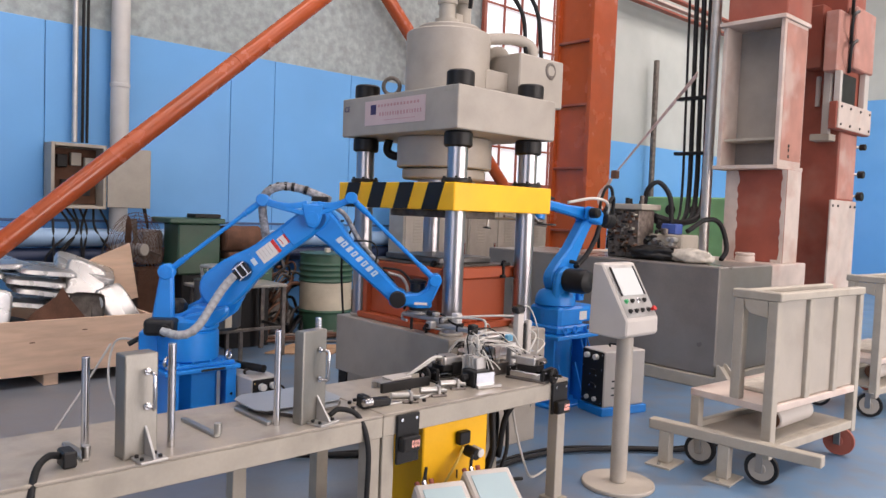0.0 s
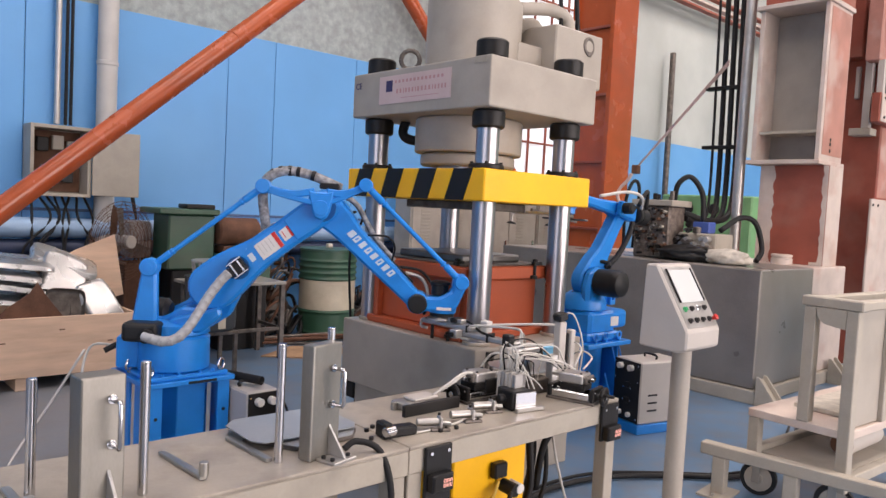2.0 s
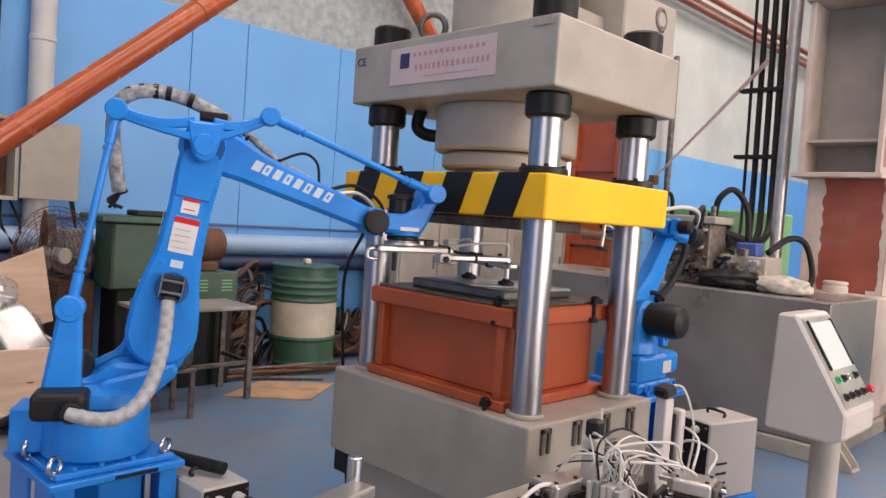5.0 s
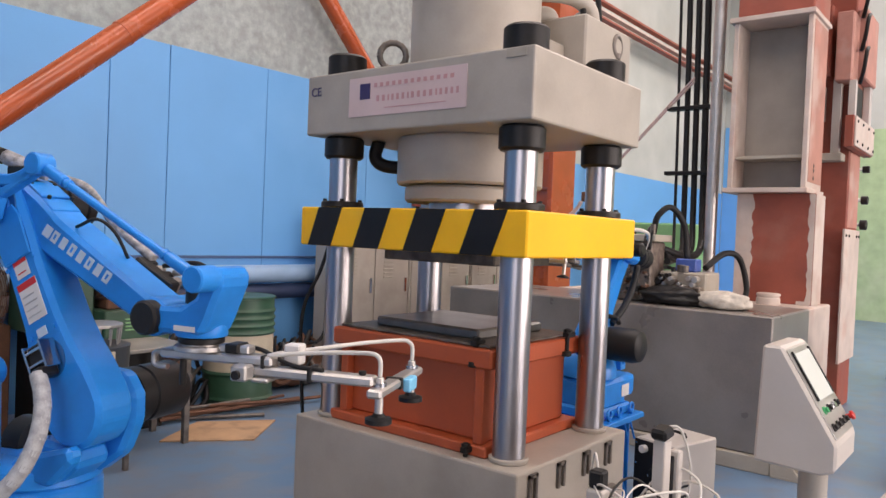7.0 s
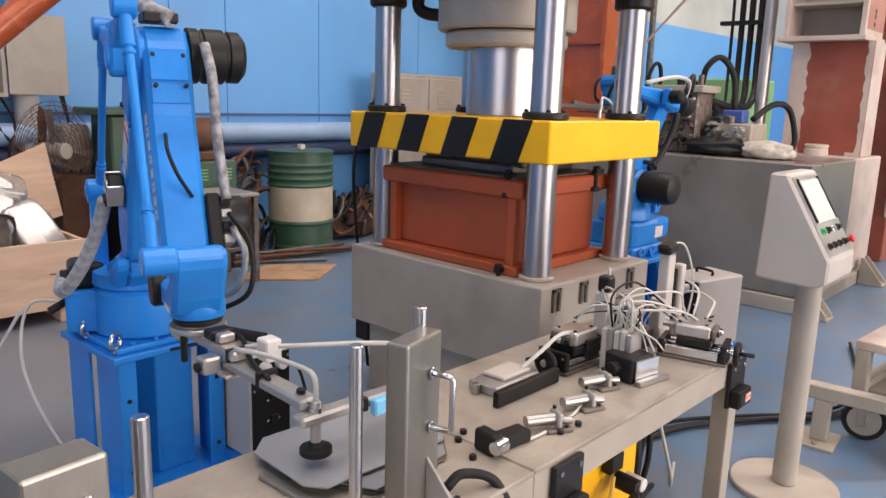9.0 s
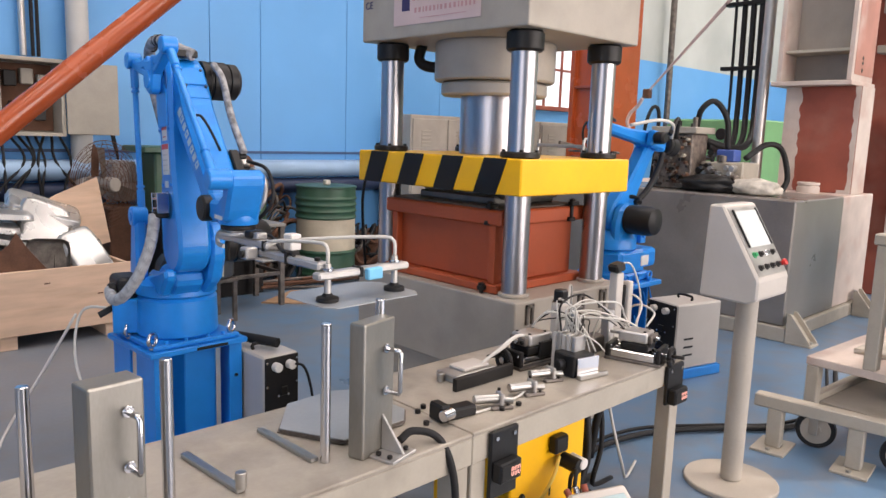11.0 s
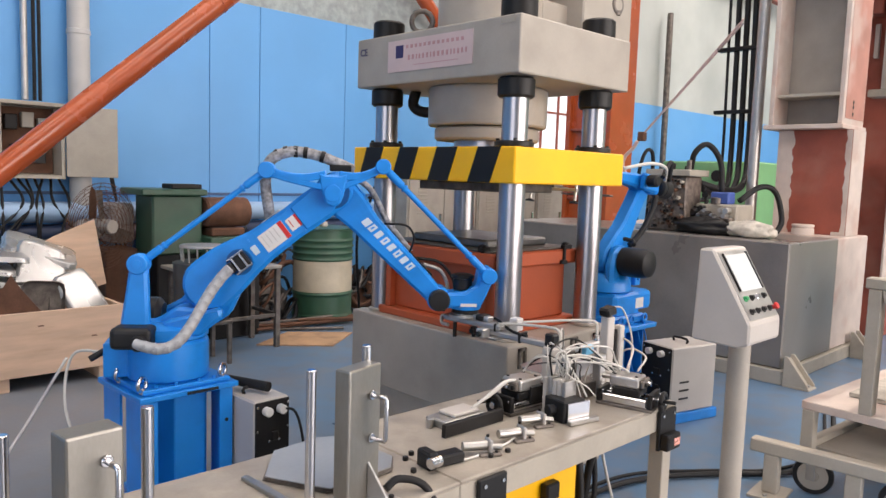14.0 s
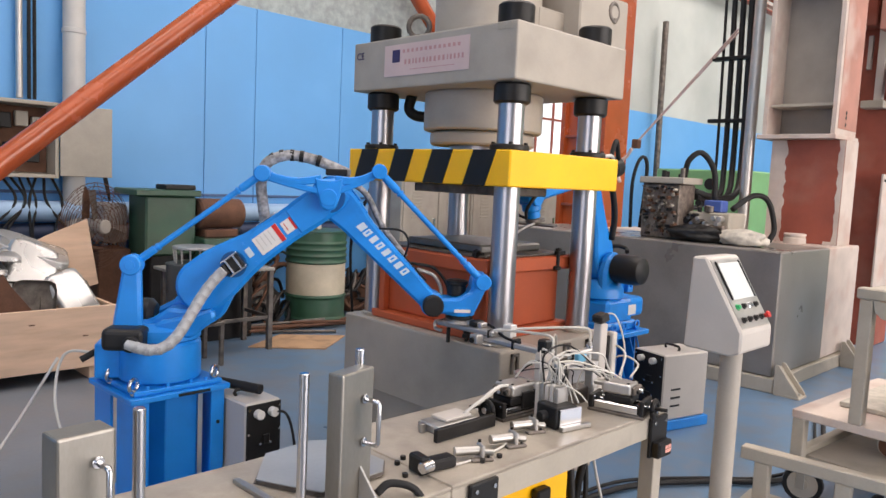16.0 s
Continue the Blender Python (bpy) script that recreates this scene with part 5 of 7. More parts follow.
GUIDE = surf("oily_brushed_steel", (0.31, 0.295, 0.265), 0.40, 0.85, var=0.16, scale=9, fine=200, stretch=(1, 1, 0.3), bump=0.02, stain=(0.2, 0.18, 0.15), stain_amt=0.5, stain_scale=6)


def guide_block(label, x, y, rz, h, w, dp):
    g = thing("guide_block", label, "guide block", pose(x, y, TZ, 0, 0, rz), group="guide blocks on the table")
    part("body", box(B(), -w, w, -dp, dp, 0, h, 0.005, seg=2), GUIDE, g)
    hx = w * 0.35
    hd = tube(B(), [(hx, -dp, 0.27), (hx, -dp - 0.045, 0.27), (hx, -dp - 0.048, 0.265), (hx, -dp - 0.048, 0.165), (hx, -dp - 0.045, 0.16), (hx, -dp, 0.16)], 0.006, 8, 1, False)
    part("handle", hd, CHROME, g)
    for z in (0.27, 0.16):
        part("washer", cyl(B(), (hx, -dp - 0.007, z), (hx, -dp - 0.0005, z), 0.012, seg=12), CHROME, g)
    part("foot", box(B(), -w * 0.6, w, -dp - 0.075, -dp - 0.0005, 0.0, 0.009, 0.002), ALU, g)
    part("gusset", prism(B(), [(-dp - 0.0005, 0.0095), (-dp - 0.07, 0.0095), (-dp - 0.0005, 0.10)], w * 0.2, w * 0.2 + 0.008, "x", 0.001), ALU, g)
    for px, py in ((-0.4, 0.02), (-0.4, 0.055), (0.7, 0.02), (0.7, 0.055)):
        part("bolt", cyl(B(), (px * w, -dp - py, 0.0092), (px * w, -dp - py, 0.018), 0.007, seg=6), BLACK, g)
    return g


guide_block("brushed steel guide block with a wire handle and bolted foot", 0.725, 1.385, 14, 0.345, 0.062, 0.024)
guide_block("brushed steel guide block with a wire handle and bolted foot", 0.085, 1.375, 5, 0.328, 0.054, 0.034)


def guide_rod(x, y, h, dy):
    g = thing("guide_rod", "round polished steel guide rod on the table", "guide rod", pose(x, y, TZ), group="guide rods")
    part("rod", cyl(B(), (0, 0, 0), (0, 0, h), 0.0125, seg=16), CHROME, g)


guide_rod(-0.025, 1.515, 0.30, 0)
guide_rod(0.203, 1.39, 0.343, 0)
guide_rod(0.60, 1.405, 0.35, 0)
guide_rod(0.785, 1.43, 0.38, 0)


def flat_bar(x0, y0, x1, y1, w=0.022, h=0.012, stub=True):
    g = thing("stop_bar", "flat steel stop bar lying on the table", "stop bar", group="stop bars")
    L = math.hypot(x1 - x0, y1 - y0)
    m = pose(x0, y0, TZ, 0, 0, math.degrees(math.atan2(y1 - y0, x1 - x0)))
    part("bar", box(B(), 0, L, -w / 2, w / 2, 0.0, h, 0.002, m), STEEL, g)
    if stub:
        part("pin", cyl(B(), (x1, y1, TZ + h), (x1, y1, TZ + 0.05), 0.013, seg=14), STEEL, g)


flat_bar(0.355, 1.65, 0.368, 1.395)
flat_bar(0.574, 1.67, 0.58, 1.42, stub=False)
flat_bar(-0.06, 1.60, -0.055, 1.40)

st = thing("sheet_stack", "short stack of oiled grey steel blanks", "sheet stack")
random.seed(8)
for k in range(4):
    pts = [(-0.18, 0.02), (-0.10, -0.155), (0.11, -0.155), (0.165, -0.10), (0.165, 0.12), (0.10, 0.16), (-0.06, 0.155)]
    m = pose(0.785 + random.uniform(-0.004, 0.004), 1.61 + random.uniform(-0.004, 0.004), TZ + 0.002 + k * 0.004, 0, 0, random.uniform(-2, 2) + 3)
    part("blank", prism(B(), pts, 0, 0.003, "z", 0, m), SHEET if k == 3 else DIRTY, st)


def slider(label, x, y, rz, wheel=1):
    s = thing("slide_unit", label, "slide unit", pose(x, y, TZ, 0, 0, rz), group="slide units of the fixture")
    part("base", box(B(), -0.105, 0.105, -0.058, 0.055, 0, 0.010, 0.002), DIRTY, s)
    for yy in (-0.05, 0.032):
        rail = part("rail", box(B(), -0.082, 0.085, yy, yy + 0.018, 0.0105, 0.042, 0.004), CHROME, s)
        part("groove", box(B(), -0.08, 0.083, yy - 0.0015, yy - 0.0002, 0.022, 0.028, 0), BLACK, rail)
    part("screw_shaft", cyl(B(), (-0.12, -0.006, 0.034), (0.085, -0.006, 0.034), 0.008, seg=12), CHROME, s)
    for xx, h in ((-0.102, 0.066), (0.086, 0.058)):
        ep = part("end_plate", box(B(), xx, xx + 0.018, -0.054, 0.052, 0.0105, h, 0.003), BLACK, s)
        for yy in (-0.042, 0.04):
            part("bolt", cyl(B(), (xx - 0.004, yy, 0.05), (xx - 0.0005, yy, 0.05), 0.005, seg=6), CHROME, ep)
    part("carriage", box(B(), -0.055, 0.05, -0.046, 0.046, 0.0455, 0.074, 0.004), BLACK, s)
    part("side_block", box(B(), -0.005, 0.06, -0.056, -0.0465, 0.03, 0.09, 0.003), BLACK, s)
    top = part("top_block", box(B(), -0.05, 0.06, -0.046, 0.046, 0.0745, 0.116, 0.009, seg=3), ALU, s)
    part("port_plate", box(B(), -0.066, -0.0505, -0.04, 0.04, 0.078, 0.108, 0.004), DIRTY, top)
    for k, (xx, yy) in enumerate(((-0.075, -0.028), (-0.08, -0.004), (-0.075, 0.024))):
        part("fitting", cyl(B(), (xx, yy, 0.092), (-0.0665, yy, 0.092), 0.008, seg=10), (BLACK, CHROME, BLACK)[k], top)
    for xx, yy in ((-0.035, -0.03), (0.045, -0.03), (-0.035, 0.03), (0.045, 0.03)):
        part("bolt", cyl(B(), (xx, yy, 0.1162), (xx, yy, 0.120), 0.006, seg=6), BLACK, top)
    part("finger", box(B(), 0.061, 0.10, -0.018, 0.018, 0.09, 0.105, 0.003), STEEL, s)
    ring = [(-0.128 * wheel, 0.031 * math.cos(a), 0.034 + 0.031 * math.sin(a)) for a in [2 * math.pi * k / 24 for k in range(25)]]
    w = part("hand_wheel", tube(B(), ring, 0.0095, 8, 1, False), BLACK, s)
    part("wheel_disc", cyl(B(), (-0.131 * wheel, 0, 0.034), (-0.123 * wheel, 0, 0.034), 0.027, seg=24), PLASTIC, w)
    part("hub", cyl(B(), (-0.142 * wheel, 0, 0.034), (-0.112 * wheel, 0, 0.034), 0.012, seg=14), CHROME, w)
    part("crank", tube(B(), [(-0.135 * wheel, 0.026, 0.045), (-0.18 * wheel, 0.028, 0.047)], 0.007, 8, 1, False), BLACK, w)
    return s


slider("black slide unit with aluminium block and hand wheel", 1.628, 1.612, -3)
slider("black slide unit with hand wheel at the table end", 1.975, 1.385, 104)
ac = thing("air_cylinder", "upright pale air cylinder with black cap", "air cylinder")
part("body", box(B(), 1.77, 1.82, 1.585, 1.635, TZ + 0.06, TZ + 0.20, 0.008, seg=2), PALE, ac)
part("cap", box(B(), 1.774, 1.816, 1.589, 1.631, TZ + 0.2005, TZ + 0.25, 0.006), PLASTIC, ac)
part("foot", box(B(), 1.765, 1.825, 1.58, 1.64, TZ, TZ + 0.0595, 0.004), PLASTIC, ac)
part("rail", box(B(), 1.821, 1.837, 1.595, 1.625, TZ + 0.04, TZ + 0.18, 0.003), PLASTIC, ac)
ac2 = thing("air_cylinder", "tall pale twin-rail air cylinder with tilted black cap", "air cylinder")
AM = pose(2.045, 1.535, TZ, 0, 0, -8)
part("body", box(B(), -0.02, 0.02, -0.02, 0.02, 0.02, 0.30, 0.006, AM, seg=2), PALE, ac2)
part("rail", box(B(), 0.034, 0.062, -0.035, 0.0, 0.02, 0.265, 0.004, AM), PALE, ac2)
part("slot", box(B(), 0.0205, 0.0335, -0.022, 0.012, 0.05, 0.25, 0.002, AM), BLACK, ac2)
part("cap", box(B(), -0.028, 0.028, -0.026, 0.026, 0.0, 0.034, 0.008, AM @ pose(0, 0, 0.303, 0, -12, 0)), PLASTIC, ac2)
part("foot", box(B(), -0.035, 0.075, -0.05, 0.03, 0.0, 0.0195, 0.003, AM), DIRTY, ac2)
part("stop_block", box(B(), -0.065, -0.03, -0.03, 0.01, 0.0, 0.16, 0.004, AM), ALU, ac2)
part("port", cyl(B(), AM @ V(-0.031, -0.012, 0.06), AM @ V(-0.0205, -0.012, 0.06), 0.008, seg=10), CHROME, ac2)
part("air_hose", tube(B(), [AM @ V(0.015, 0, 0.335), AM @ V(0.05, -0.03, 0.325), AM @ V(0.10, -0.04, 0.20), AM @ V(0.11, -0.02, 0.05), AM @ V(0.125, 0.02, -0.2)], 0.0035, 8), HOSEW, ac2)
vm_ = thing("valve_manifold", "aluminium valve manifold on a black block with tangled white hoses", "valve manifold")
MM = pose(1.605, 1.40, TZ, 0, 0, -10)
part("base", box(B(), 0.0, 0.10, 0.0, 0.10, 0.0, 0.075, 0.004, MM), PLASTIC, vm_)
part("side_plate", box(B(), 0.012, 0.112, -0.008, -0.0005, 0.01, 0.07, 0.002, MM), CHROME, vm_)
part("foot_rail", box(B(), 0.005, 0.14, -0.03, -0.0085, 0.0, 0.016, 0.003, MM), STEEL, vm_)
part("knob", cyl(B(), MM @ V(-0.03, 0.05, 0.04), MM @ V(-0.001, 0.05, 0.04), 0.018, seg=16), PLASTIC, vm_)
for k in range(5):
    part("valve", box(B(), 1.655, 1.72, 1.435 + k * 0.0205, 1.452 + k * 0.0205, TZ + 0.0, TZ + 0.128 + 0.006 * (k % 2), 0.003), (ALU, PALE, PALE, ALU, PALE)[k], vm_)
part("bracket", box(B(), 1.93, 1.95, 1.60, 1.70, TZ, TZ + 0.13, 0.003), STEEL, vm_)
part("bracket", box(B(), 1.88, 2.02, 1.66, 1.68, TZ + 0.1305, TZ + 0.145, 0.003), DIRTY, vm_)
part("bracket", box(B(), 1.86, 2.0, 1.53, 1.595, TZ, TZ + 0.06, 0.003), DIRTY, vm_)
part("sensor", cyl(B(), (1.90, 1.63, TZ), (1.90, 1.63, TZ + 0.11), 0.014, seg=12), BLACK, vm_)
part("sensor", box(B(), 1.84, 1.88, 1.56, 1.60, TZ, TZ + 0.085, 0.004), PLASTIC, vm_)
random.seed(23)
ENDS = [V(1.66, 1.63, TZ + 0.13), V(1.97, 1.40, TZ + 0.13), V(1.95, 1.44, TZ + 0.12), V(1.92, 1.65, TZ + 0.13), V(1.93, 1.56, TZ + 0.06), V(1.74, 1.40, TZ + 0.075)]
for k in range(22):
    a = V(1.69 + random.uniform(-0.02, 0.02), 1.442 + 0.0205 * (k % 5) + 0.004, TZ + 0.131)
    e = ENDS[k % 6] + V(random.uniform(-0.025, 0.025), random.uniform(-0.025, 0.025), -0.004)
    lift = random.uniform(0.04, 0.12)
    b = a + V(random.uniform(-0.015, 0.015), random.uniform(-0.015, 0.015), lift * 0.8)
    mid = (a + e) / 2 + V(random.uniform(-0.05, 0.05), random.uniform(-0.05, 0.05), lift)
    part("air_hose", tube(B(), [a, b, mid, e.lerp(mid, 0.35) + V(0, 0, 0.01), e], random.choice((0.0022, 0.0026, 0.0035)), 6, 6), HOSEW if k % 4 else RUBBER, vm_)
part("air_hose", tube(B(), [(1.60, 1.60, TZ + 0.11), (1.53, 1.60, TZ + 0.115), (1.46, 1.615, TZ + 0.075), (1.40, 1.635, TZ + 0.035)], 0.006, 8), HOSEW, vm_)
part("air_hose", tube(B(), [(1.62, 1.61, TZ + 0.113), (1.55, 1.62, TZ + 0.10), (1.49, 1.625, TZ + 0.07), (1.41, 1.65, TZ + 0.03)], 0.004, 8), HOSEW, vm_)
for pts in ([(1.98, 1.40, TZ + 0.13), (2.06, 1.43, TZ + 0.20), (2.12, 1.55, TZ + 0.19), (2.17, 1.7, TZ - 0.02), (2.22, 1.85, 0.3)],
            [(1.99, 1.36, TZ + 0.13), (2.07, 1.38, TZ + 0.17), (2.13, 1.52, TZ + 0.15), (2.18, 1.7, TZ - 0.1)],
            [(1.93, 1.67, TZ + 0.15), (2.0, 1.72, TZ + 0.22), (2.10, 1.78, TZ + 0.16), (2.18, 1.84, TZ - 0.1)]):
    part("air_hose", tube(B(), pts, 0.004, 8), HOSEW, vm_)

cb_ = thing("clamp_plate", "aluminium plate with a long black steel bar", "clamp bar")
part("plate", box(B(), 1.25, 1.44, 1.60, 1.70, TZ, TZ + 0.028, 0.004), ALU, cb_)
part("upper_plate", box(B(), 1.30, 1.42, 1.615, 1.69, TZ + 0.0285, TZ + 0.04, 0.003), PALE, cb_)
part("bar", box(B(), 1.20, 1.475, 1.553, 1.571, TZ, TZ + 0.042, 0.002), BLACK, cb_)
part("pin", cyl(B(), (1.235, 1.66, TZ), (1.235, 1.66, TZ + 0.03), 0.012, seg=10), STEEL, cb_)


def tool_stub(label, x, y, rz, black=False):
    t = thing("shaft_holder", label, "shaft holder", pose(x, y, TZ, 0, 0, rz), group="loose shaft holders")
    if black:
        part("body", box(B(), -0.06, 0.07, -0.025, 0.025, 0, 0.032, 0.006), PLASTIC, t)
        part("block", box(B(), -0.065, -0.03, -0.032, 0.032, 0.0, 0.052, 0.006), PLASTIC, t)
        part("knob", cyl(B(), (-0.07, -0.045, 0.03), (-0.03, -0.035, 0.03), 0.016, seg=14), CHROME, t)
    else:
        part("bar", cyl(B(), (-0.055, 0, 0.026), (0.03, 0, 0.026), 0.0145, seg=16), STEEL, t)
        part("collar", box(B(), 0.022, 0.034, -0.026, 0.026, 0, 0.046, 0.004), ALU, t)
        part("stub", cyl(B(), (0.034, -0.006, 0.022), (0.066, -0.012, 0.020), 0.010, seg=14), STEEL, t)
        part("foot", box(B(), -0.01, 0.06, -0.034, -0.012, 0.0, 0.010, 0.003), DIRTY, t)
        part("screw", cyl(B(), (0.028, 0.012, 0.046), (0.028, 0.012, 0.054), 0.005, seg=8), BLACK, t)
        part("screw", cyl(B(), (0.045, -0.023, 0.010), (0.045, -0.023, 0.016), 0.005, seg=6), BLACK, t)


tool_stub("black and chrome clamp with a thin white lead", 1.05, 1.415, -8, True)
tool_stub("steel shaft holder with clamp collar", 1.195, 1.40, -28)
tool_stub("steel shaft holder with clamp collar", 1.36, 1.41, -20)
tool_stub("steel shaft holder with clamp collar", 1.515, 1.455, -20)
ld = thing("sensor_lead", "thin white sensor lead across the table", "lead")
part("lead", tube(B(), [(1.02, 1.42, TZ + 0.02), (1.10, 1.39, TZ + 0.006), (1.22, 1.385, TZ + 0.006), (1.33, 1.40, TZ + 0.006), (1.40, 1.42, TZ + 0.02)], 0.004, 6), HOSEW, ld)
for k, (x, y) in enumerate(((0.99, 1.50), (1.03, 1.52), (1.20, 1.36), (1.27, 1.355), (0.95, 1.42))):
    nb = thing("loose_nut", "loose dark hexagon nut on the table", "nut", group="loose nuts")
    part("nut", cyl(B(), (x, y, TZ), (x, y, TZ + 0.012), 0.009, seg=6), BLACK, nb)
bh = thing("black_hose", "black rubber hose hanging over the table edge", "hose")
part("hose", tube(B(), [(0.80, 1.36, TZ + 0.015), (0.84, 1.35, TZ + 0.035), (0.90, 1.31, TZ + 0.005), (0.925, 1.275, TZ - 0.12), (0.92, 1.27, TZ - 0.35), (0.95, 1.30, 0.02)], 0.0105, 10), RUBBER, bh)
bh = thing("black_hose", "black rubber hose hanging over the table edge", "hose")
part("hose", tube(B(), [(-0.12, 1.40, TZ + 0.03), (-0.17, 1.37, TZ + 0.045), (-0.22, 1.31, TZ + 0.01), (-0.24, 1.27, TZ - 0.15), (-0.24, 1.28, 0.02)], 0.0105, 10), RUBBER, bh)
part("connector", box(B(), -0.13, -0.09, 1.36, 1.43, TZ, TZ + 0.05, 0.005), PLASTIC, bh)

# display boxes on the table legs


def meter(x, label, z0=0.40):
    m = thing("counter_box", label, "counter")
    part("plate", box(B(), x, x + 0.115, 1.279, 1.294, z0, 0.60, 0.003), PLASTIC, m)
    part("case", box(B(), x + 0.006, x + 0.098, 1.248, 1.2785, 0.455, 0.515, 0.004), PLASTIC, m)
    part("bezel", box(B(), x + 0.012, x + 0.092, 1.2455, 1.2478, 0.462, 0.508, 0.001), BLACK, m)
    for k in range(3):
        for z in (0.474, 0.487):
            part("digit", box(B(), x + 0.05 + 0.014 * k, x + 0.0525 + 0.014 * k, 1.2445, 1.2452, z, z + 0.010, 0), DIGIT, m)
            part("digit", box(B(), x + 0.0575 + 0.014 * k, x + 0.06 + 0.014 * k, 1.2445, 1.2452, z, z + 0.010, 0), DIGIT, m)
        for z in (0.4715, 0.497):
            part("digit", box(B(), x + 0.0525 + 0.014 * k, x + 0.0575 + 0.014 * k, 1.2445, 1.2452, z, z + 0.0025, 0), DIGIT, m)
    for sx in (0.02, 0.095):
        part("screw", cyl(B(), (x + sx, 1.274, 0.58), (x + sx, 1.2788, 0.58), 0.007, seg=8), CHROME, m)


meter(1.07, "black digital counter box on the table leg")
meter(2.03, "small black digital counter box under the table edge", 0.45)
yc = thing("yellow_cabinet", "yellow steel cabinet with a pressure regulator", "cabinet")
part("body", box(B(), 1.34, 1.74, 1.43, 1.79, 0.0, 0.50, 0.006), YELLOW, yc)
rg = part("regulator", box(B(), 1.53, 1.60, 1.395, 1.4295, 0.36, 0.42, 0.006), BLACK, yc)
part("bowl", cyl(B(), (1.585, 1.41, 0.33), (1.585, 1.335, 0.325), 0.026, seg=16), PLASTIC, rg)
part("gauge", cyl(B(), (1.605, 1.39, 0.335), (1.605, 1.33, 0.33), 0.02, seg=16), STICKWHITE, rg)
part("keyhole", box(B(), 1.545, 1.552, 1.426, 1.4295, 0.20, 0.24, 0.001), BLACK, yc)
part("air_line", tube(B(), [(1.555, 1.40, 0.35), (1.50, 1.38, 0.3), (1.44, 1.40, 0.2), (1.38, 1.42, 0.1)], 0.006, 8), surf("amber_hose", (0.75, 0.5, 0.1), 0.4), yc)
for x, lab in ((1.23, "grey box with a lit screen and red socket"), (1.50, "grey box with a lit screen and cables")):
    sb = thing("screen_box", lab, "instrument box")
    m = pose(x, 1.15, 0.215, 30, 0, -20)
    part("case", box(B(), -0.11, 0.11, -0.12, 0.12, -0.04, 0.04, 0.01, m), PALE, sb)
    part("screen", box(B(), -0.085, 0.085, -0.085, 0.085, 0.0405, 0.045, 0.002, m), SCREEN, sb)
    part("bracket", box(B(), x - 0.05, x + 0.05, 1.13, 1.23, 0.0, 0.165, 0.004), BEIGE2, sb)
    for k in range(3):
        part("plug", cyl(B(), m @ V(-0.08 + 0.03 * k, 0.121, 0.0), m @ V(-0.08 + 0.03 * k, 0.155, 0.008 * k), 0.011, seg=12), (OXIDE, CHROME, OXIDE)[k], sb)
    part("lead", tube(B(), [m @ V(-0.05, 0.155, 0.0), m @ V(-0.03, 0.20, 0.03), m @ V(-0.01, 0.22, -0.05), m @ V(0.0, 0.18, -0.14)], 0.007, 8), RUBBER, sb)
cab = thing("cable_bundle", "thick black cables hanging below the table", "cables")
random.seed(5)
for x, y, r in ((1.84, 1.50, 0.017), (1.93, 1.58, 0.017), (1.98, 1.52, 0.010), (1.90, 1.62, 0.007)):
    part("cable", tube(B(), [(x + 0.06 * (1 if x < 1.9 else -1), y + 0.05, 0.545), (x + random.uniform(-0.02, 0.02), y, 0.42), (x - 0.03 + random.uniform(-0.03, 0.03), y - 0.03, 0.25), (x - 0.06, y - 0.02, 0.10), (x + random.uniform(-0.12, 0.2), y + 0.05, 0.02)], r, 8), RUBBER, cab)
part("cable", tube(B(), [(2.02, 1.55, 0.52), (2.0, 1.48, 0.33), (2.04, 1.45, 0.16), (2.16, 1.5, 0.05), (2.4, 1.6, 0.012)], 0.006, 8), HOSEW, cab)
part("cable", tube(B(), [(2.06, 1.40, 0.54), (1.99, 1.45, 0.50), (1.94, 1.50, 0.40), (1.92, 1.52, 0.2)], 0.015, 8), RUBBER, cab)
ps = thing("press_stand", "grey steel box under the fixture table", "steel box")
part("body", box(B(), 1.80, 2.02, 1.62, 1.8, 0.0, 0.42, 0.006), BEIGE2, ps)
fh = thing("floor_hose", "black hydraulic hoses lying across the floor", "hoses")
for d0, r in ((0.0, 0.014), (0.05, 0.009)):
    part("hose", tube(B(), [(2.0, 1.72 + d0, 0.02), (2.35, 1.78 + d0, 0.02), (2.72, 1.72 + d0 * 1.3, 0.02), (3.05, 1.52 + d0, 0.02), (3.35, 1.30 + d0, 0.02), (3.8, 1.25 + d0, 0.02), (4.6, 1.5 + d0, 0.02)], r, 8), RUBBER, fh)
for d0 in (0, 0.07):
    part("hose", tube(B(), [(1.28, 2.64, 0.11), (1.33, 2.56, 0.05), (1.50, 2.50, 0.02), (1.80, 2.28 + d0, 0.02), (2.2, 1.9 + d0, 0.02)], 0.016, 8), RUBBER, fh)
part("hose", tube(B(), [(1.17, 2.93, 0.50), (1.20, 2.86, 0.50), (1.24, 2.78, 0.497), (1.27, 2.72, 0.494)], 0.022, 10), RUBBER, fh)
part("hose", tube(B(), [(1.28, 2.64, 0.42), (1.33, 2.60, 0.40), (1.36, 2.58, 0.25), (1.38, 2.60, 0.05), (1.7, 2.70, 0.015)], 0.006, 8), RUBBER, fh)
wl = thing("white_lead", "thin white cable hanging from the robot to the floor", "cable")
part("lead", tube(B(), [(0.74, 3.15, 0.64), (0.64, 3.25, 0.62), (0.60, 3.22, 0.4), (0.66, 3.1, 0.15), (0.75, 3.0, 0.02)], 0.006, 8), HOSEW, wl)
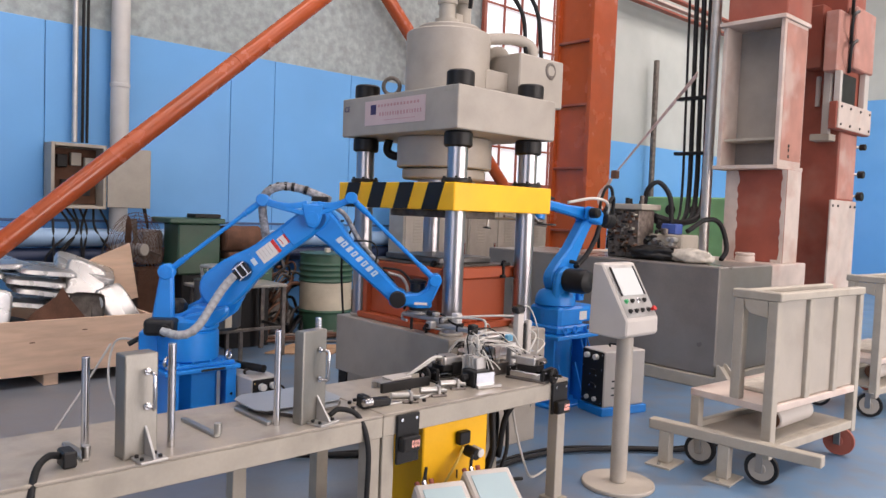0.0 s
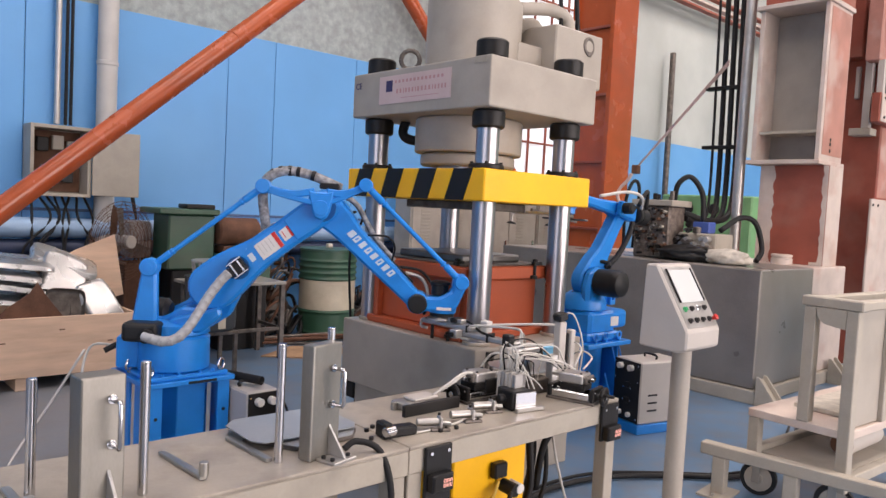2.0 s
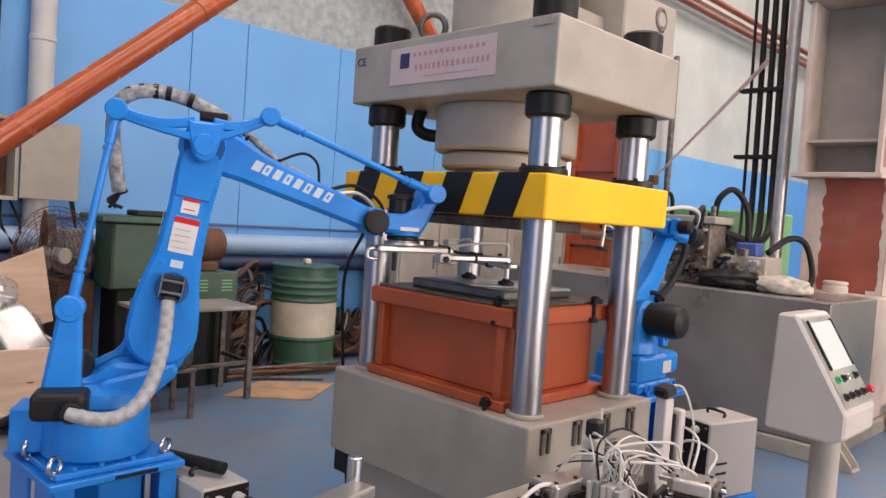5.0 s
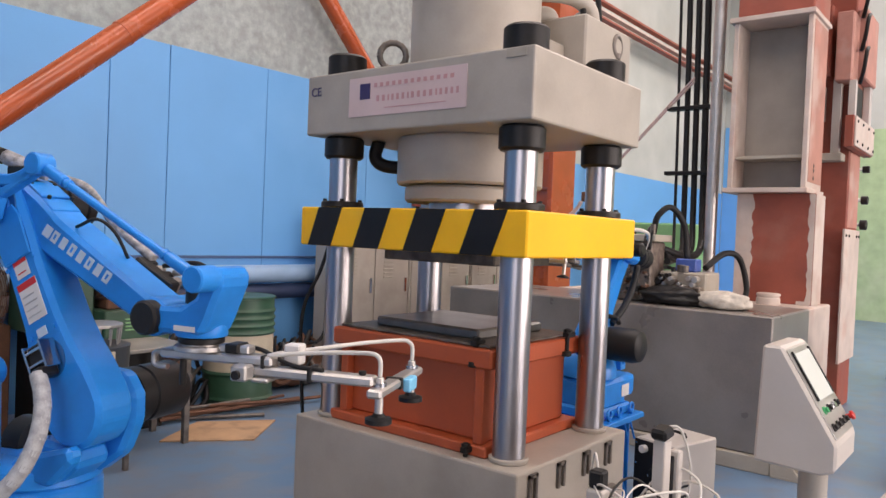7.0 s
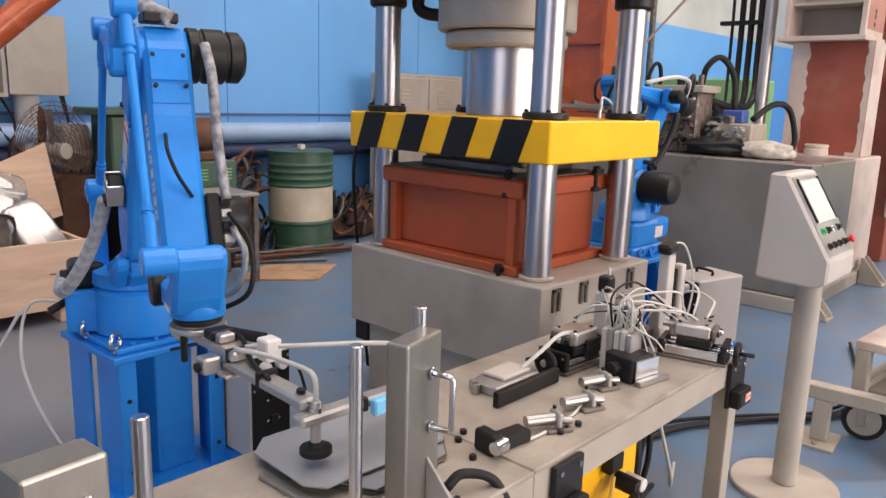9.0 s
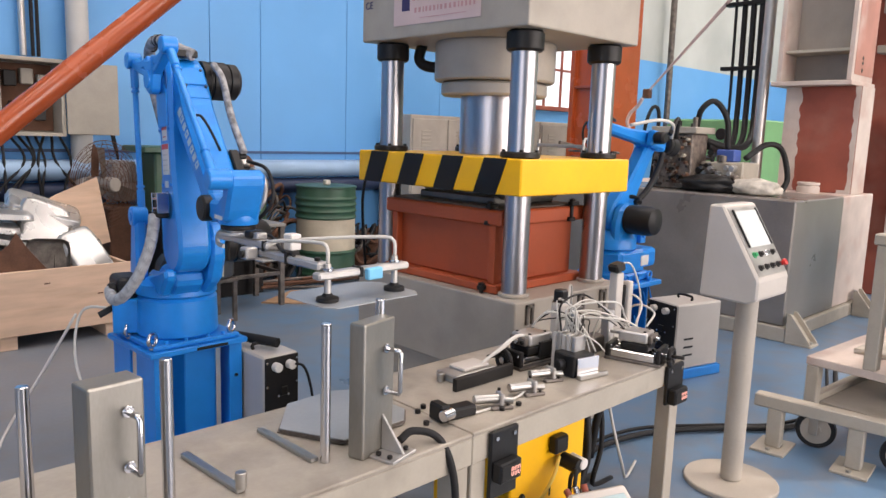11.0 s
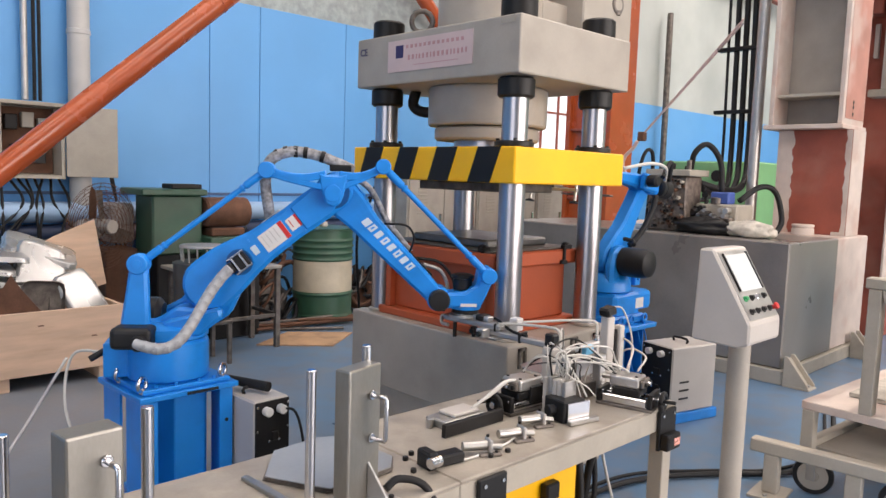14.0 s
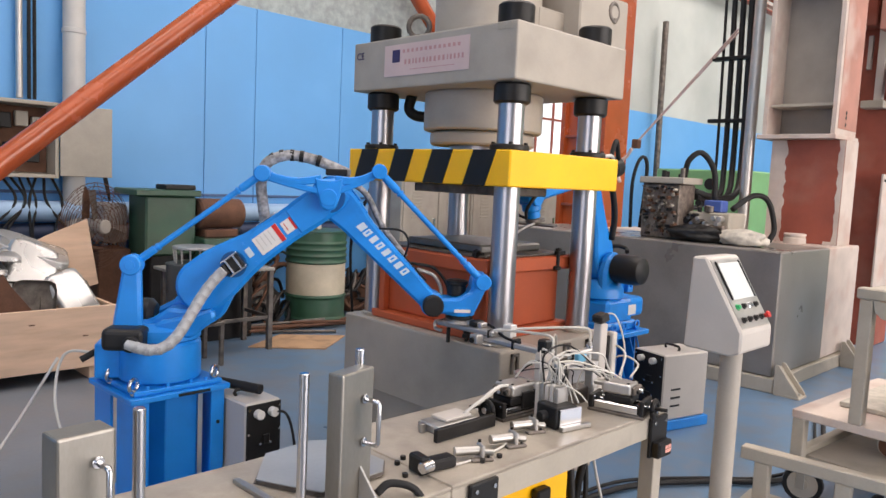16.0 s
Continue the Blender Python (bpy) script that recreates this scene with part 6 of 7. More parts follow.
part("lead", tube(B(), [(0.62, 3.26, 0.61), (0.50, 3.35, 0.35), (0.32, 3.3, 0.1), (0.22, 3.0, 0.02), (0.26, 2.6, 0.01), (0.34, 2.2, 0.01)], 0.006, 8), HOSEW, wl)

# ---- carts ----


def cart(m, label, group):
    c = thing("transport_cart", label, "cart", m, group=group)
    part("platform", box(B(), 0, 1.05, 0.07, 0.56, 0.40, 0.44, 0.004), CREAM, c)
    for y in (0.066, 0.26):
        part("end_post", box(B(), -0.003, 0.055, y, y + 0.055, 0.15 if y < 0.1 else 0.44, 1.0, 0.004), BEIGE2, c)
    part("end_leg", box(B(), 0.0, 0.055, 0.50, 0.555, 0.17, 0.399, 0.004), BEIGE2, c)
    part("end_rail", box(B(), -0.005, 0.06, 0.05, 0.33, 1.0005, 1.05, 0.006), BEIGE2, c)
    part("end_gusset", prism(B(), [(0.1215, 0.999), (0.2595, 0.999), (0.25, 0.95), (0.22, 0.925), (0.16, 0.915), (0.1215, 0.91)], -0.004, 0.012, "x", 0.002), BEIGE2, c)
    for y in (0.065, 0.26):
        part("top_rail", box(B(), 0.0605, 1.06, y, y + 0.055, 1.0005, 1.045, 0.006), BEIGE2, c)
    for x in (0.36, 0.70, 0.995):
        part("side_post", box(B(), x, x + 0.05, 0.067, 0.12, 0.15 if x > 0.9 else 0.441, 1.0, 0.004), BEIGE2, c)
    for a, b in ((0.056, 0.359), (0.411, 0.699), (0.751, 0.994)):
        part("side_panel", box(B(), a, b, 0.09, 0.10, 0.445, 0.999, 0.002), BEIGE, c)
    part("low_rail", box(B(), 0.056, 0.994, 0.07, 0.115, 0.17, 0.22, 0.004), BEIGE2, c)
    part("low_rail", box(B(), 0.056, 0.994, 0.505, 0.55, 0.20, 0.25, 0.004), BEIGE2, c)
    for x in (0.03, 0.95):
        for y in (0.12, 0.494):
            w = part("wheel", lathe(B(), [(0.068, -0.016), (0.086, -0.018), (0.09, 0.0), (0.086, 0.018), (0.068, 0.016)], 28, pose(x, y, 0.09, 90, 0, -72)), RUBBER if x < 0.5 else OXIDE, c)
            part("rim", lathe(B(), [(0.012, -0.024), (0.024, -0.022), (0.026, -0.018), (0.066, -0.018), (0.068, 0.0), (0.066, 0.018), (0.026, 0.018), (0.024, 0.022), (0.012, 0.024)], 24, pose(x, y, 0.09, 90, 0, -72)), BEIGE if x < 0.5 else OXIDE, w)
            part("fork", box(B(), x - 0.033, x - 0.028, y - 0.02, y + 0.02, 0.07, 0.1805, 0.002), STEEL, c)
            part("caster_plate", box(B(), x - 0.045, x + 0.045, y - 0.04, y + 0.04, 0.181, 0.189, 0.001), STEEL, c)
    part("cloth_sheet", box(B(), 0.25, 0.8, 0.12, 0.45, 0.4405, 0.465, 0.004), CLOTH, c)
    part("shelf", box(B(), 0.06, 0.99, 0.116, 0.504, 0.205, 0.22, 0.002), BEIGE2, c)
    roll = part("roll", cyl(B(), (0.34, 0.24, 0.282), (0.77, 0.26, 0.282), 0.06, seg=24), PALE, c)
    part("core", cyl(B(), (0.332, 0.24, 0.282), (0.3395, 0.24, 0.282), 0.05, seg=20), RUST, roll)
    return c


cart(pose(3.165, 0.65, 0, 0, 0, -4), "beige welded steel cart with side panels on castors", "carts")
cart(pose(5.25, 0.79, 0, 0, 0, -4), "beige welded steel cart with side panels on castors", "carts")
rs = thing("stop_stand", "low beige steel stop rail on two foot plates", "floor stand")
SM = pose(3.025, 1.36, 0, 0, 0, 6)
part("rail", box(B(), 0.0, 0.065, -0.93, 0.0, 0.195, 0.255, 0.005, SM), BEIGE2, rs)
for y in (-0.13, -0.47):
    part("post", box(B(), 0.002, 0.063, y, y + 0.065, 0.013, 0.1945, 0.004, SM), BEIGE2, rs)
    pt = part("foot_plate", box(B(), -0.07, 0.135, y - 0.04, y + 0.11, 0, 0.0125, 0.002, SM), BEIGE2, rs)
    for xx in (-0.045, 0.11):
        part("bolt", cyl(B(), SM @ V(xx, y + 0.035, 0.0127), SM @ V(xx, y + 0.035, 0.024), 0.011, seg=6), STEEL, pt)

# ---- hydraulics on the machine bed ----
hv = thing("valve_assembly", "greasy hydraulic valve block with many bolts", "hydraulic valve")
VALVE = surf("greasy_valve_casting", (0.19, 0.155, 0.13), 0.5, 0.35, var=0.5, scale=22, bump=0.5)
part("block", box(B(), 5.30, 5.56, 2.97, 3.32, 1.031, 1.49, 0.012), VALVE, hv)
part("cover_plate", box(B(), 5.27, 5.60, 2.93, 3.34, 1.491, 1.545, 0.006), BEIGE2, hv)
part("block", box(B(), 5.45, 5.75, 2.60, 2.965, 1.031, 1.27, 0.012), BEIGE2, hv)
part("manifold", box(B(), 5.38, 5.449, 2.62, 2.93, 1.05, 1.17, 0.01), VALVE, hv)
random.seed(12)
for k in range(110):
    z, y = random.uniform(1.06, 1.47), random.uniform(2.99, 3.30)
    L = random.uniform(0.01, 0.07)
    part("bolt", cyl(B(), (5.30 - L, y, z), (5.299, y, z), random.uniform(0.006, 0.015), seg=8), random.choice((DIRTY, BLACK, RUST, VALVE, VALVE, BEIGE2)), hv)
for k in range(22):
    z, y = random.uniform(1.07, 1.24), random.uniform(2.64, 2.95)
    part("bolt", cyl(B(), (5.38, y, z), (5.449, y, z), random.uniform(0.01, 0.028), seg=8), random.choice((DIRTY, ALU, BLACK, STEEL)), hv)
for k in range(8):
    y, x = random.uniform(2.66, 3.26), random.uniform(5.34, 5.5)
    z = 1.546 if y > 2.94 else 1.271
    part("fitting", cyl(B(), (x, y, z), (x, y, z + random.uniform(0.03, 0.08)), random.uniform(0.012, 0.03), seg=10), random.choice((DIRTY, STEEL, BLACK)), hv)
part("solenoid", box(B(), 5.50, 5.62, 2.70, 2.86, 1.271, 1.37, 0.01), NAVY, hv)
for k in range(4):
    y = 3.11 + 0.085 * k
    part("hose", tube(B(), [(6.70, y + 0.03, 4.2), (6.70, y, 2.6), (6.68, y - 0.02, 1.80 - 0.04 * k), (6.45, y - 0.10, 1.46 - 0.03 * k), (6.0, y - 0.16, 1.38 - 0.03 * k), (5.66, 3.05 - 0.03 * k, 1.44 - 0.05 * k)], (0.030, 0.027, 0.026, 0.014)[k], 8), RUBBER, hv)
part("hose", tube(B(), [(5.50, 3.05, 1.545), (5.46, 3.0, 1.69), (5.52, 2.92, 1.76), (5.6, 2.84, 1.62), (5.58, 2.8, 1.36)], 0.024, 8), RUBBER, hv)
part("hose", tube(B(), [(5.7, 2.7, 1.3), (5.9, 2.62, 1.42), (6.05, 2.55, 1.38), (6.1, 2.5, 1.15), (6.0, 2.5, 1.04)], 0.024, 8), RUBBER, hv)
part("hose", tube(B(), [(5.30, 3.42, 1.1), (5.26, 3.40, 1.5), (5.3, 3.36, 1.7), (5.38, 3.34, 1.62), (5.36, 3.36, 1.1)], 0.016, 8), RUBBER, hv)
for z in (2.12, 2.72):
    part("hose_clamp", box(B(), 6.655, 6.74, 3.05, 3.46, z, z + 0.035, 0.004), BLACK, hv)
gp = thing("riser_pipe", "grey steel riser pipe beside the press upright", "pipe", kind="structure")
part("pipe", cyl(B(), (6.45, 2.93, 1.03), (6.45, 2.93, 6.0), 0.05, seg=16), ALU, gp)


def lump(name, label, cat, p, size, mat, seed):
    bm = B()
    bmesh.ops.create_icosphere(bm, subdivisions=4, radius=1)
    noise.seed_set(seed)
    for v in bm.verts:
        d = v.co.copy()
        n = noise.noise(d * 1.7 + V(seed, 0, 0)) * 0.28 + noise.noise(d * 5 + V(0, seed, 0)) * 0.10
        v.co = V(d.x * size[0], d.y * size[1], max(d.z, -0.55) * size[2]) * (1 + n)
    zmin = min(v.co.z for v in bm.verts)
    for v in bm.verts:
        v.co += V(p[0], p[1], p[2] - zmin)
    for f in bm.faces:
        f.smooth = True
    return solid(name, bm, mat, label, cat)


lump("oily_bag", "dark oily rag bundle on the machine bed", "rag", (5.28, 2.80, 1.03), (0.12, 0.24, 0.08), PLASTIC, 3)
lump("cloth_bag", "pale crumpled cloth bag on the machine bed", "bag", (5.33, 2.44, 1.03), (0.13, 0.2, 0.075), CLOTH, 7)
pk = thing("steel_ring", "short pale knurled steel ring", "ring")
part("ring", lathe(B(), [(0.085, 0), (0.09, 0.005), (0.09, 0.05), (0.082, 0.055), (0.082, 0.065), (0.09, 0.07), (0.09, 0.085), (0.08, 0.09)], 28, pose(6.2, 2.36, 1.03)), CREAM, pk)
sg = thing("tie_strap", "faded pink lifting strap with a hook", "strap")
for dz in (0.0, 0.035):
    part("strap", cyl(B(), (6.9, 4.40, 1.93), (6.6, 3.19, 2.96 + dz), 0.010, seg=8), ROPE, sg)
part("hook", tube(B(), [(6.9, 4.44, 1.88), (6.91, 4.5, 1.8), (6.9, 4.58, 1.72), (6.88, 4.6, 1.62), (6.9, 4.56, 1.5)], 0.02, 8), ROPE, sg)
part("buckle", box(B(), 6.85, 6.93, 4.34, 4.42, 1.88, 1.98, 0.01, None), RUST, sg)
gm = thing("green_machine", "light green machine housing with two dark dials", "machine")
part("housing", box(B(), 9.5, 10.3, 4.2, 5.6, 0, 1.75, 0.02), LGREEN, gm)
for y in (4.75, 5.15):
    part("dial", cyl(B(), (9.46, y, 1.55), (9.499, y, 1.55), 0.08, seg=20), BLACK, gm)
pl_ = thing("steel_pole", "thin grey steel pole before the far wall", "pole", kind="structure")
part("pole", cyl(B(), (11.0, 6.45, 0), (10.95, 6.45, 4.22), 0.05, seg=12), DIRTY, pl_)
BLUEPOST = surf("dull_blue_paint", (0.13, 0.22, 0.42), 0.5, var=0.15, stain=(0.2, 0.26, 0.42), stain_amt=0.4)
bp_ = thing("blue_post", "blue painted steel post far in the hall", "post", kind="structure")
part("post", box(B(), 9.9, 10.15, 1.67, 2.0, 0, 6.5, 0.01), BLUEPOST, bp_)
rt = thing("crane_rail", "pale red crane rail beams along the far wall", "crane rail", kind="structure")
for z in (5.10, 5.22, 5.36):
    part("rail", box(B(), 8.8, 17.9, 6.34, 6.46, z - 0.02, z + 0.02, 0.004), OXIDE if z != 5.22 else CREAM, rt)

# ---- wall box ----
eb = thing("switch_box", "open grey electrical switch box with its door ajar", "electrical box")
e = B()
box(e, 1.10, 1.58, FY1 - 0.022, FY1 - 0.002, 1.30, 1.90, 0.002)
for a in ((1.10, 1.13, 1.30, 1.90), (1.55, 1.58, 1.30, 1.90), (1.13, 1.55, 1.30, 1.33), (1.13, 1.55, 1.87, 1.90)):
    box(e, a[0], a[1], FY1 - 0.24, FY1 - 0.022, a[2], a[3], 0.003)
part("case", e, BEIGE2, eb)
part("door", box(B(), 0, 0.38, -0.02, 0.0, 1.32, 1.88, 0.004, pose(1.585, FY1 - 0.245, 0, 0, 0, -14)), BEIGE2, eb)
part("panel", box(B(), 1.14, 1.54, FY1 - 0.05, FY1 - 0.025, 1.34, 1.86, 0.003), RUST, eb)
for x, z in ((1.18, 1.68), (1.30, 1.70), (1.42, 1.66), (1.22, 1.45), (1.38, 1.42)):
    part("breaker", box(B(), x, x + 0.09, FY1 - 0.12, FY1 - 0.051, z, z + 0.12, 0.006), random.choice((PLASTIC, BEIGE2, BLACK)), eb)
wc = thing("wall_cables", "loose black cables below the switch box", "cables")
random.seed(9)
for k in range(8):
    x = 1.14 + 0.06 * k
    part("cable", tube(B(), [(x, FY1 - 0.12, 1.30), (x + random.uniform(-0.1, 0.1), FY1 - 0.2, 1.1), (x + random.uniform(-0.15, 0.2), FY1 - 0.25, 0.8), (x + random.uniform(-0.1, 0.3), FY1 - 0.25, 0.4), (x, FY1 - 0.3, 0.02)], 0.011, 6), RUBBER, wc)
for k in range(3):
    part("cable", tube(B(), [(1.9, FY1 - 0.1, 1.75), (1.98, FY1 - 0.1, 1.4 - 0.05 * k), (2.02, FY1 - 0.12, 1.1), (2.0 + 0.04 * k, FY1 - 0.15, 0.7)], 0.009, 6), RUBBER, wc)
for k in range(4):
    part("cable", tube(B(), [(1.12, FY1 - 0.1, 1.25), (0.8, FY1 - 0.12, 1.12 - 0.05 * k), (0.3, FY1 - 0.15, 1.1 - 0.08 * k), (-0.3, FY1 - 0.1, 1.0 + 0.06 * k)], 0.011, 6), RUBBER if k % 2 else NAVY, wc)

# ---- scrap crate and clutter along the wall ----
cr = thing("scrap_crate", "long plywood crate on skids full of stamped parts", "crate")
part("front_board", box(B(), -1.6, 1.55, 5.0, 5.025, 0.09, 0.495, 0.003), PLY, cr)
part("back_board", box(B(), -1.6, 1.55, 5.9, 5.925, 0.09, 0.475, 0.003), PLY, cr)
for x in (-1.6, 1.525):
    part("end_board", box(B(), x, x + 0.025, 5.026, 5.899, 0.09, 0.475, 0.003), PLY, cr)
part("bottom_board", box(B(), -1.57, 1.52, 5.026, 5.899, 0.09, 0.11, 0.002), PLY, cr)
for x, z in ((0.62, 0.33), (0.98, 0.40), (1.30, 0.30), (0.30, 0.36)):
    part("nail_mark", box(B(), x, x + 0.035, 4.9985, 4.9998, z, z + 0.008, 0, None), RUST, cr)
for x in (-1.4, 0.0, 0.72, 1.35):
    part("skid", box(B(), x, x + 0.1, 5.02, 5.9, 0, 0.0895, 0.004), PLY, cr)


def stamped(name, w, h, depth, m, mat, label, seed=0):
    """A pressed pan with rounded corners, a turned-down wall and a narrow outward lip."""
    bm = B()
    n = 32
    prof = [(0.82, 0.0), (0.93, 0.0), (0.965, -0.006), (0.98, -depth), (1.0, -depth - 0.003)]
    prof = prof + [(f - 0.012, z - 0.004) for f, z in prof[::-1]]
    rings = []
    for f, z in prof:
        ring = []
        for k in range(n):
            a = 2 * math.pi * k / n
            cx, sx = math.cos(a), math.sin(a)
            q = (abs(cx) ** 7 + abs(sx) ** 7) ** (-1 / 7)
            x, y = f * w * cx * q, f * h * sx * q
            ring.append(bm.verts.new((x, y, z + 0.006 * math.sin(9 * x + seed) + 0.004 * math.sin(14 * y + 2 * seed))))
        rings.append(ring)
    for a, b in zip(rings, rings[1:]):
        for k in range(n):
            bm.faces.new((a[k], a[(k + 1) % n], b[(k + 1) % n], b[k])).smooth = True
    for ring in (rings[0], rings[-1]):
        c = bm.verts.new(sum((v.co for v in ring), V(0, 0, 0)) / n)
        for k in range(n):
            bm.faces.new((ring[k], ring[(k + 1) % n], c)).smooth = True
    bmesh.ops.recalc_face_normals(bm, faces=bm.faces[:])
    ob = new(name, mesh_of(name, bm, mat))
    ob.matrix_basis = m
    return tagged(ob, label, "stamped part", "stamped parts in the crate")


def lay(c, u, v):
    """Axes for a sheet at c whose length runs along u and width about along v."""
    u = V(*u).normalized()
    n = u.cross(V(*v)).normalized()
    w = n.cross(u)
    return Matrix(((u.x, w.x, n.x, c[0]), (u.y, w.y, n.y, c[1]), (u.z, w.z, n.z, c[2]), (0, 0, 0, 1)))


BRIGHT = "bright stamped sheet metal pan with turned edge in the crate"
stamped("stamped_pan", 0.22, 0.145, 0.03, lay((1.322, 5.16, 0.525), (0.4, -0.32, -0.86), (0.206, 0.15, 0.107)), TRIM, BRIGHT, 1)
stamped("stamped_pan", 0.17, 0.20, 0.03, lay((1.10, 5.33, 0.72), (0.22, 0.02, -0.09), (0.13, 0.15, 0.19)), TRIM, BRIGHT, 2)
stamped("stamped_pan", 0.24, 0.14, 0.045, lay((1.15, 5.50, 0.85), (0.446, -0.05, -0.154), (0.1, 0.9, 0.35)), TRIM, BRIGHT, 3)
# dark steel on these two pans stands in for the shade in their hollows
stamped("stamped_pan", 0.135, 0.17, 0.045, lay((1.03, 5.125, 0.50), (-0.95, -0.05, 0.1), (0.12, 0.15, 0.9)), DIRTY, "pressed pan showing its hollow side, coloured dark for shade", 4)
stamped("stamped_pan", 0.15, 0.17, 0.045, lay((0.93, 5.16, 0.49), (-0.95, -0.05, 0.1), (0.12, 0.25, 0.9)), DIRTY, "pressed pan showing its hollow side, coloured dark for shade", 5)
for k, (x, y, z, sl, rz) in enumerate(((0.80, 5.36, 0.862, 0.16, 3), (0.72, 5.34, 0.785, 0.16, -3), (0.77, 5.33, 0.70, 0.18, 2), (0.70, 5.34, 0.62, 0.1, -2), (0.42, 5.40, 0.93, 0.05, 8), (0.30, 5.38, 0.83, -0.05, -4), (0.28, 5.4, 0.72, 0.0, 5), (0.5, 5.62, 0.86, 0.1, 25))):
    stamped("stamped_pan", 0.215, 0.20, 0.028, lay((x, y, z), (math.cos(radians(rz)), math.sin(radians(rz)), -sl), (0.0, 1, 0.12)), TRIM, "bright stamped sheet metal pan in a nested pile", k)
stamped("stamped_pan", 0.16, 0.14, 0.03, lay((0.37, 5.09, 0.60), (1, 0.05, -0.15), (0.15, 0.2, 0.9)), TRIM, BRIGHT, 6)
stamped("stamped_pan", 0.18, 0.14, 0.03, lay((0.02, 5.12, 0.58), (1, 0.1, 0.1), (0, 0.3, 0.9)), TRIM, BRIGHT, 7)
stamped("stamped_pan", 0.2, 0.16, 0.03, lay((1.33, 5.45, 0.62), (0.8, -0.1, -0.5), (0.2, 0.8, 0.4)), TRIM, BRIGHT, 8)
stamped("stamped_pan", 0.2, 0.16, 0.03, lay((-0.4, 5.3, 0.62), (0.9, 0.1, 0.2), (-0.1, 0.7, 0.5)), TRIM, BRIGHT, 9)
stamped("stamped_pan", 0.2, 0.16, 0.03, lay((-0.9, 5.3, 0.58), (0.9, -0.1, -0.2), (0.1, 0.6, 0.6)), TRIM, BRIGHT, 10)
lump("scrap_heap", "dark oily heap of scrap filling the crate", "scrap", (0.0, 5.47, 0.111), (1.15, 0.30, 0.22), DIRTY, 5)
rp = thing("rusty_sheet", "rusty brown scrap sheet standing in the crate", "sheet")
part("sheet", prism(B(), [(0.50, 0.40), (1.07, 0.40), (1.02, 0.479), (0.90, 0.64), (0.845, 0.735), (0.80, 0.66), (0.66, 0.56)], 5.03, 5.036, "y", 0.001), RUST, rp)
lb = thing("plywood_board", "loose plywood board leaning in the crate", "board")
part("board", prism(B(), [(0.92, 0.14), (1.49, 0.14), (1.50, 0.52), (1.61, 0.55), (1.53, 1.03), (1.25, 0.91), (0.95, 0.74)], 5.60, 5.612, "y", 0.001), PLY, lb)

fan = thing("industrial_fan", "dusty industrial fan with a wire guard", "fan", pose(1.66, 5.80, 0.96, 0, 0, 25))
FR = 0.33
for r in [0.05 + 0.028 * k for k in range(11)]:
    for sgn in (-1, 1):
        pts = [(r * math.cos(a), sgn * (0.09 - 0.75 * r * r), r * math.sin(a)) for a in [2 * math.pi * k / 28 for k in range(29)]]
        part("guard_ring", tube(B(), pts, 0.002, 5, 1, False), RUST, fan)
for k in range(12):
    a = 2 * math.pi * k / 12
    for sgn in (-1, 1):
        pts = [(r * math.cos(a), sgn * (0.09 - 0.75 * r * r), r * math.sin(a)) for r in (0.05, 0.15, 0.25, FR)]
        part("guard_spoke", tube(B(), pts, 0.002, 5, 2, False), RUST, fan)
for k in range(3):
    part("blade", prism(B(), [(0.03, -0.04), (0.26, -0.08), (0.29, 0.04), (0.04, 0.035)], -0.003, 0.003, "y", 0, pose(0, 0, 0, 0, 120 * k + 20, 0) @ pose(0, 0, 0, 24, 0, 0)), DIRTY, fan)
part("hub", cyl(B(), (0, -0.10, 0), (0, 0.16, 0), 0.055, seg=20), surf("dusty_hub", (0.3, 0.27, 0.24), 0.7), fan)
part("stand", cyl(B(), (0, 0.1, -0.95), (0, 0.1, -0.05), 0.025, seg=12), RUST, fan)
part("foot", cyl(B(), (0, 0.1, -0.95), (0, 0.1, -0.92), 0.15, seg=20), RUST, fan)
part("bracket", prism(B(), [(-0.03, 0.0), (0.03, 0.0), (0.05, 0.24), (0.0, 0.30), (-0.02, 0.22)], 0.10, 0.115, "y", 0.002), RUST, fan)
gx = thing("old_motor", "dusty grey motor block behind the fan", "motor")
part("block", box(B(), 1.80, 2.0, 6.05, 6.30, 0.80, 1.12, 0.03, seg=2), surf("dusty_motor_paint", (0.25, 0.225, 0.215), 0.7, var=0.25, scale=12, bump=0.3), gx)
part("stand", box(B(), 1.74, 2.0, 5.98, 6.3, 0.0, 0.759, 0.01), RUST, gx)

gn = thing("bench_grinder", "dark green machine tool head with a rusty drum", "machine tool")
part("head", box(B(), 2.02, 2.44, 5.75, 6.1, 0.72, 1.20, 0.015), GREEN, gn)
part("top", box(B(), 1.92, 2.46, 5.70, 6.15, 1.2005, 1.25, 0.008), GREEN, gn)
part("drum", cyl(B(), (2.46, 5.8, 1.06), (2.86, 5.8, 1.06), 0.125, seg=24), RUST, gn)
part("lid", box(B(), 2.2, 2.46, 5.8, 6.0, 1.2505, 1.29, 0.008), BLACK, gn)
part("column", box(B(), 2.08, 2.40, 5.8, 6.1, 0.0, 0.719, 0.01), BLACK, gn)
part("cradle", box(B(), 2.5, 2.8, 5.7, 5.95, 0.86, 0.93, 0.01), RUST, gn)
gv = thing("green_vent_box", "green steel box with louvres", "steel box")
part("body", box(B(), 2.44, 2.92, 5.6, 6.0, 0.62, 0.86, 0.008), GREEN, gv)
for x in (2.58, 2.78):
    for k in range(4):
        part("louvre", box(B(), x, x + 0.09, 5.592, 5.5995, 0.72 + 0.025 * k, 0.73 + 0.025 * k, 0.001), LGREEN, gv)
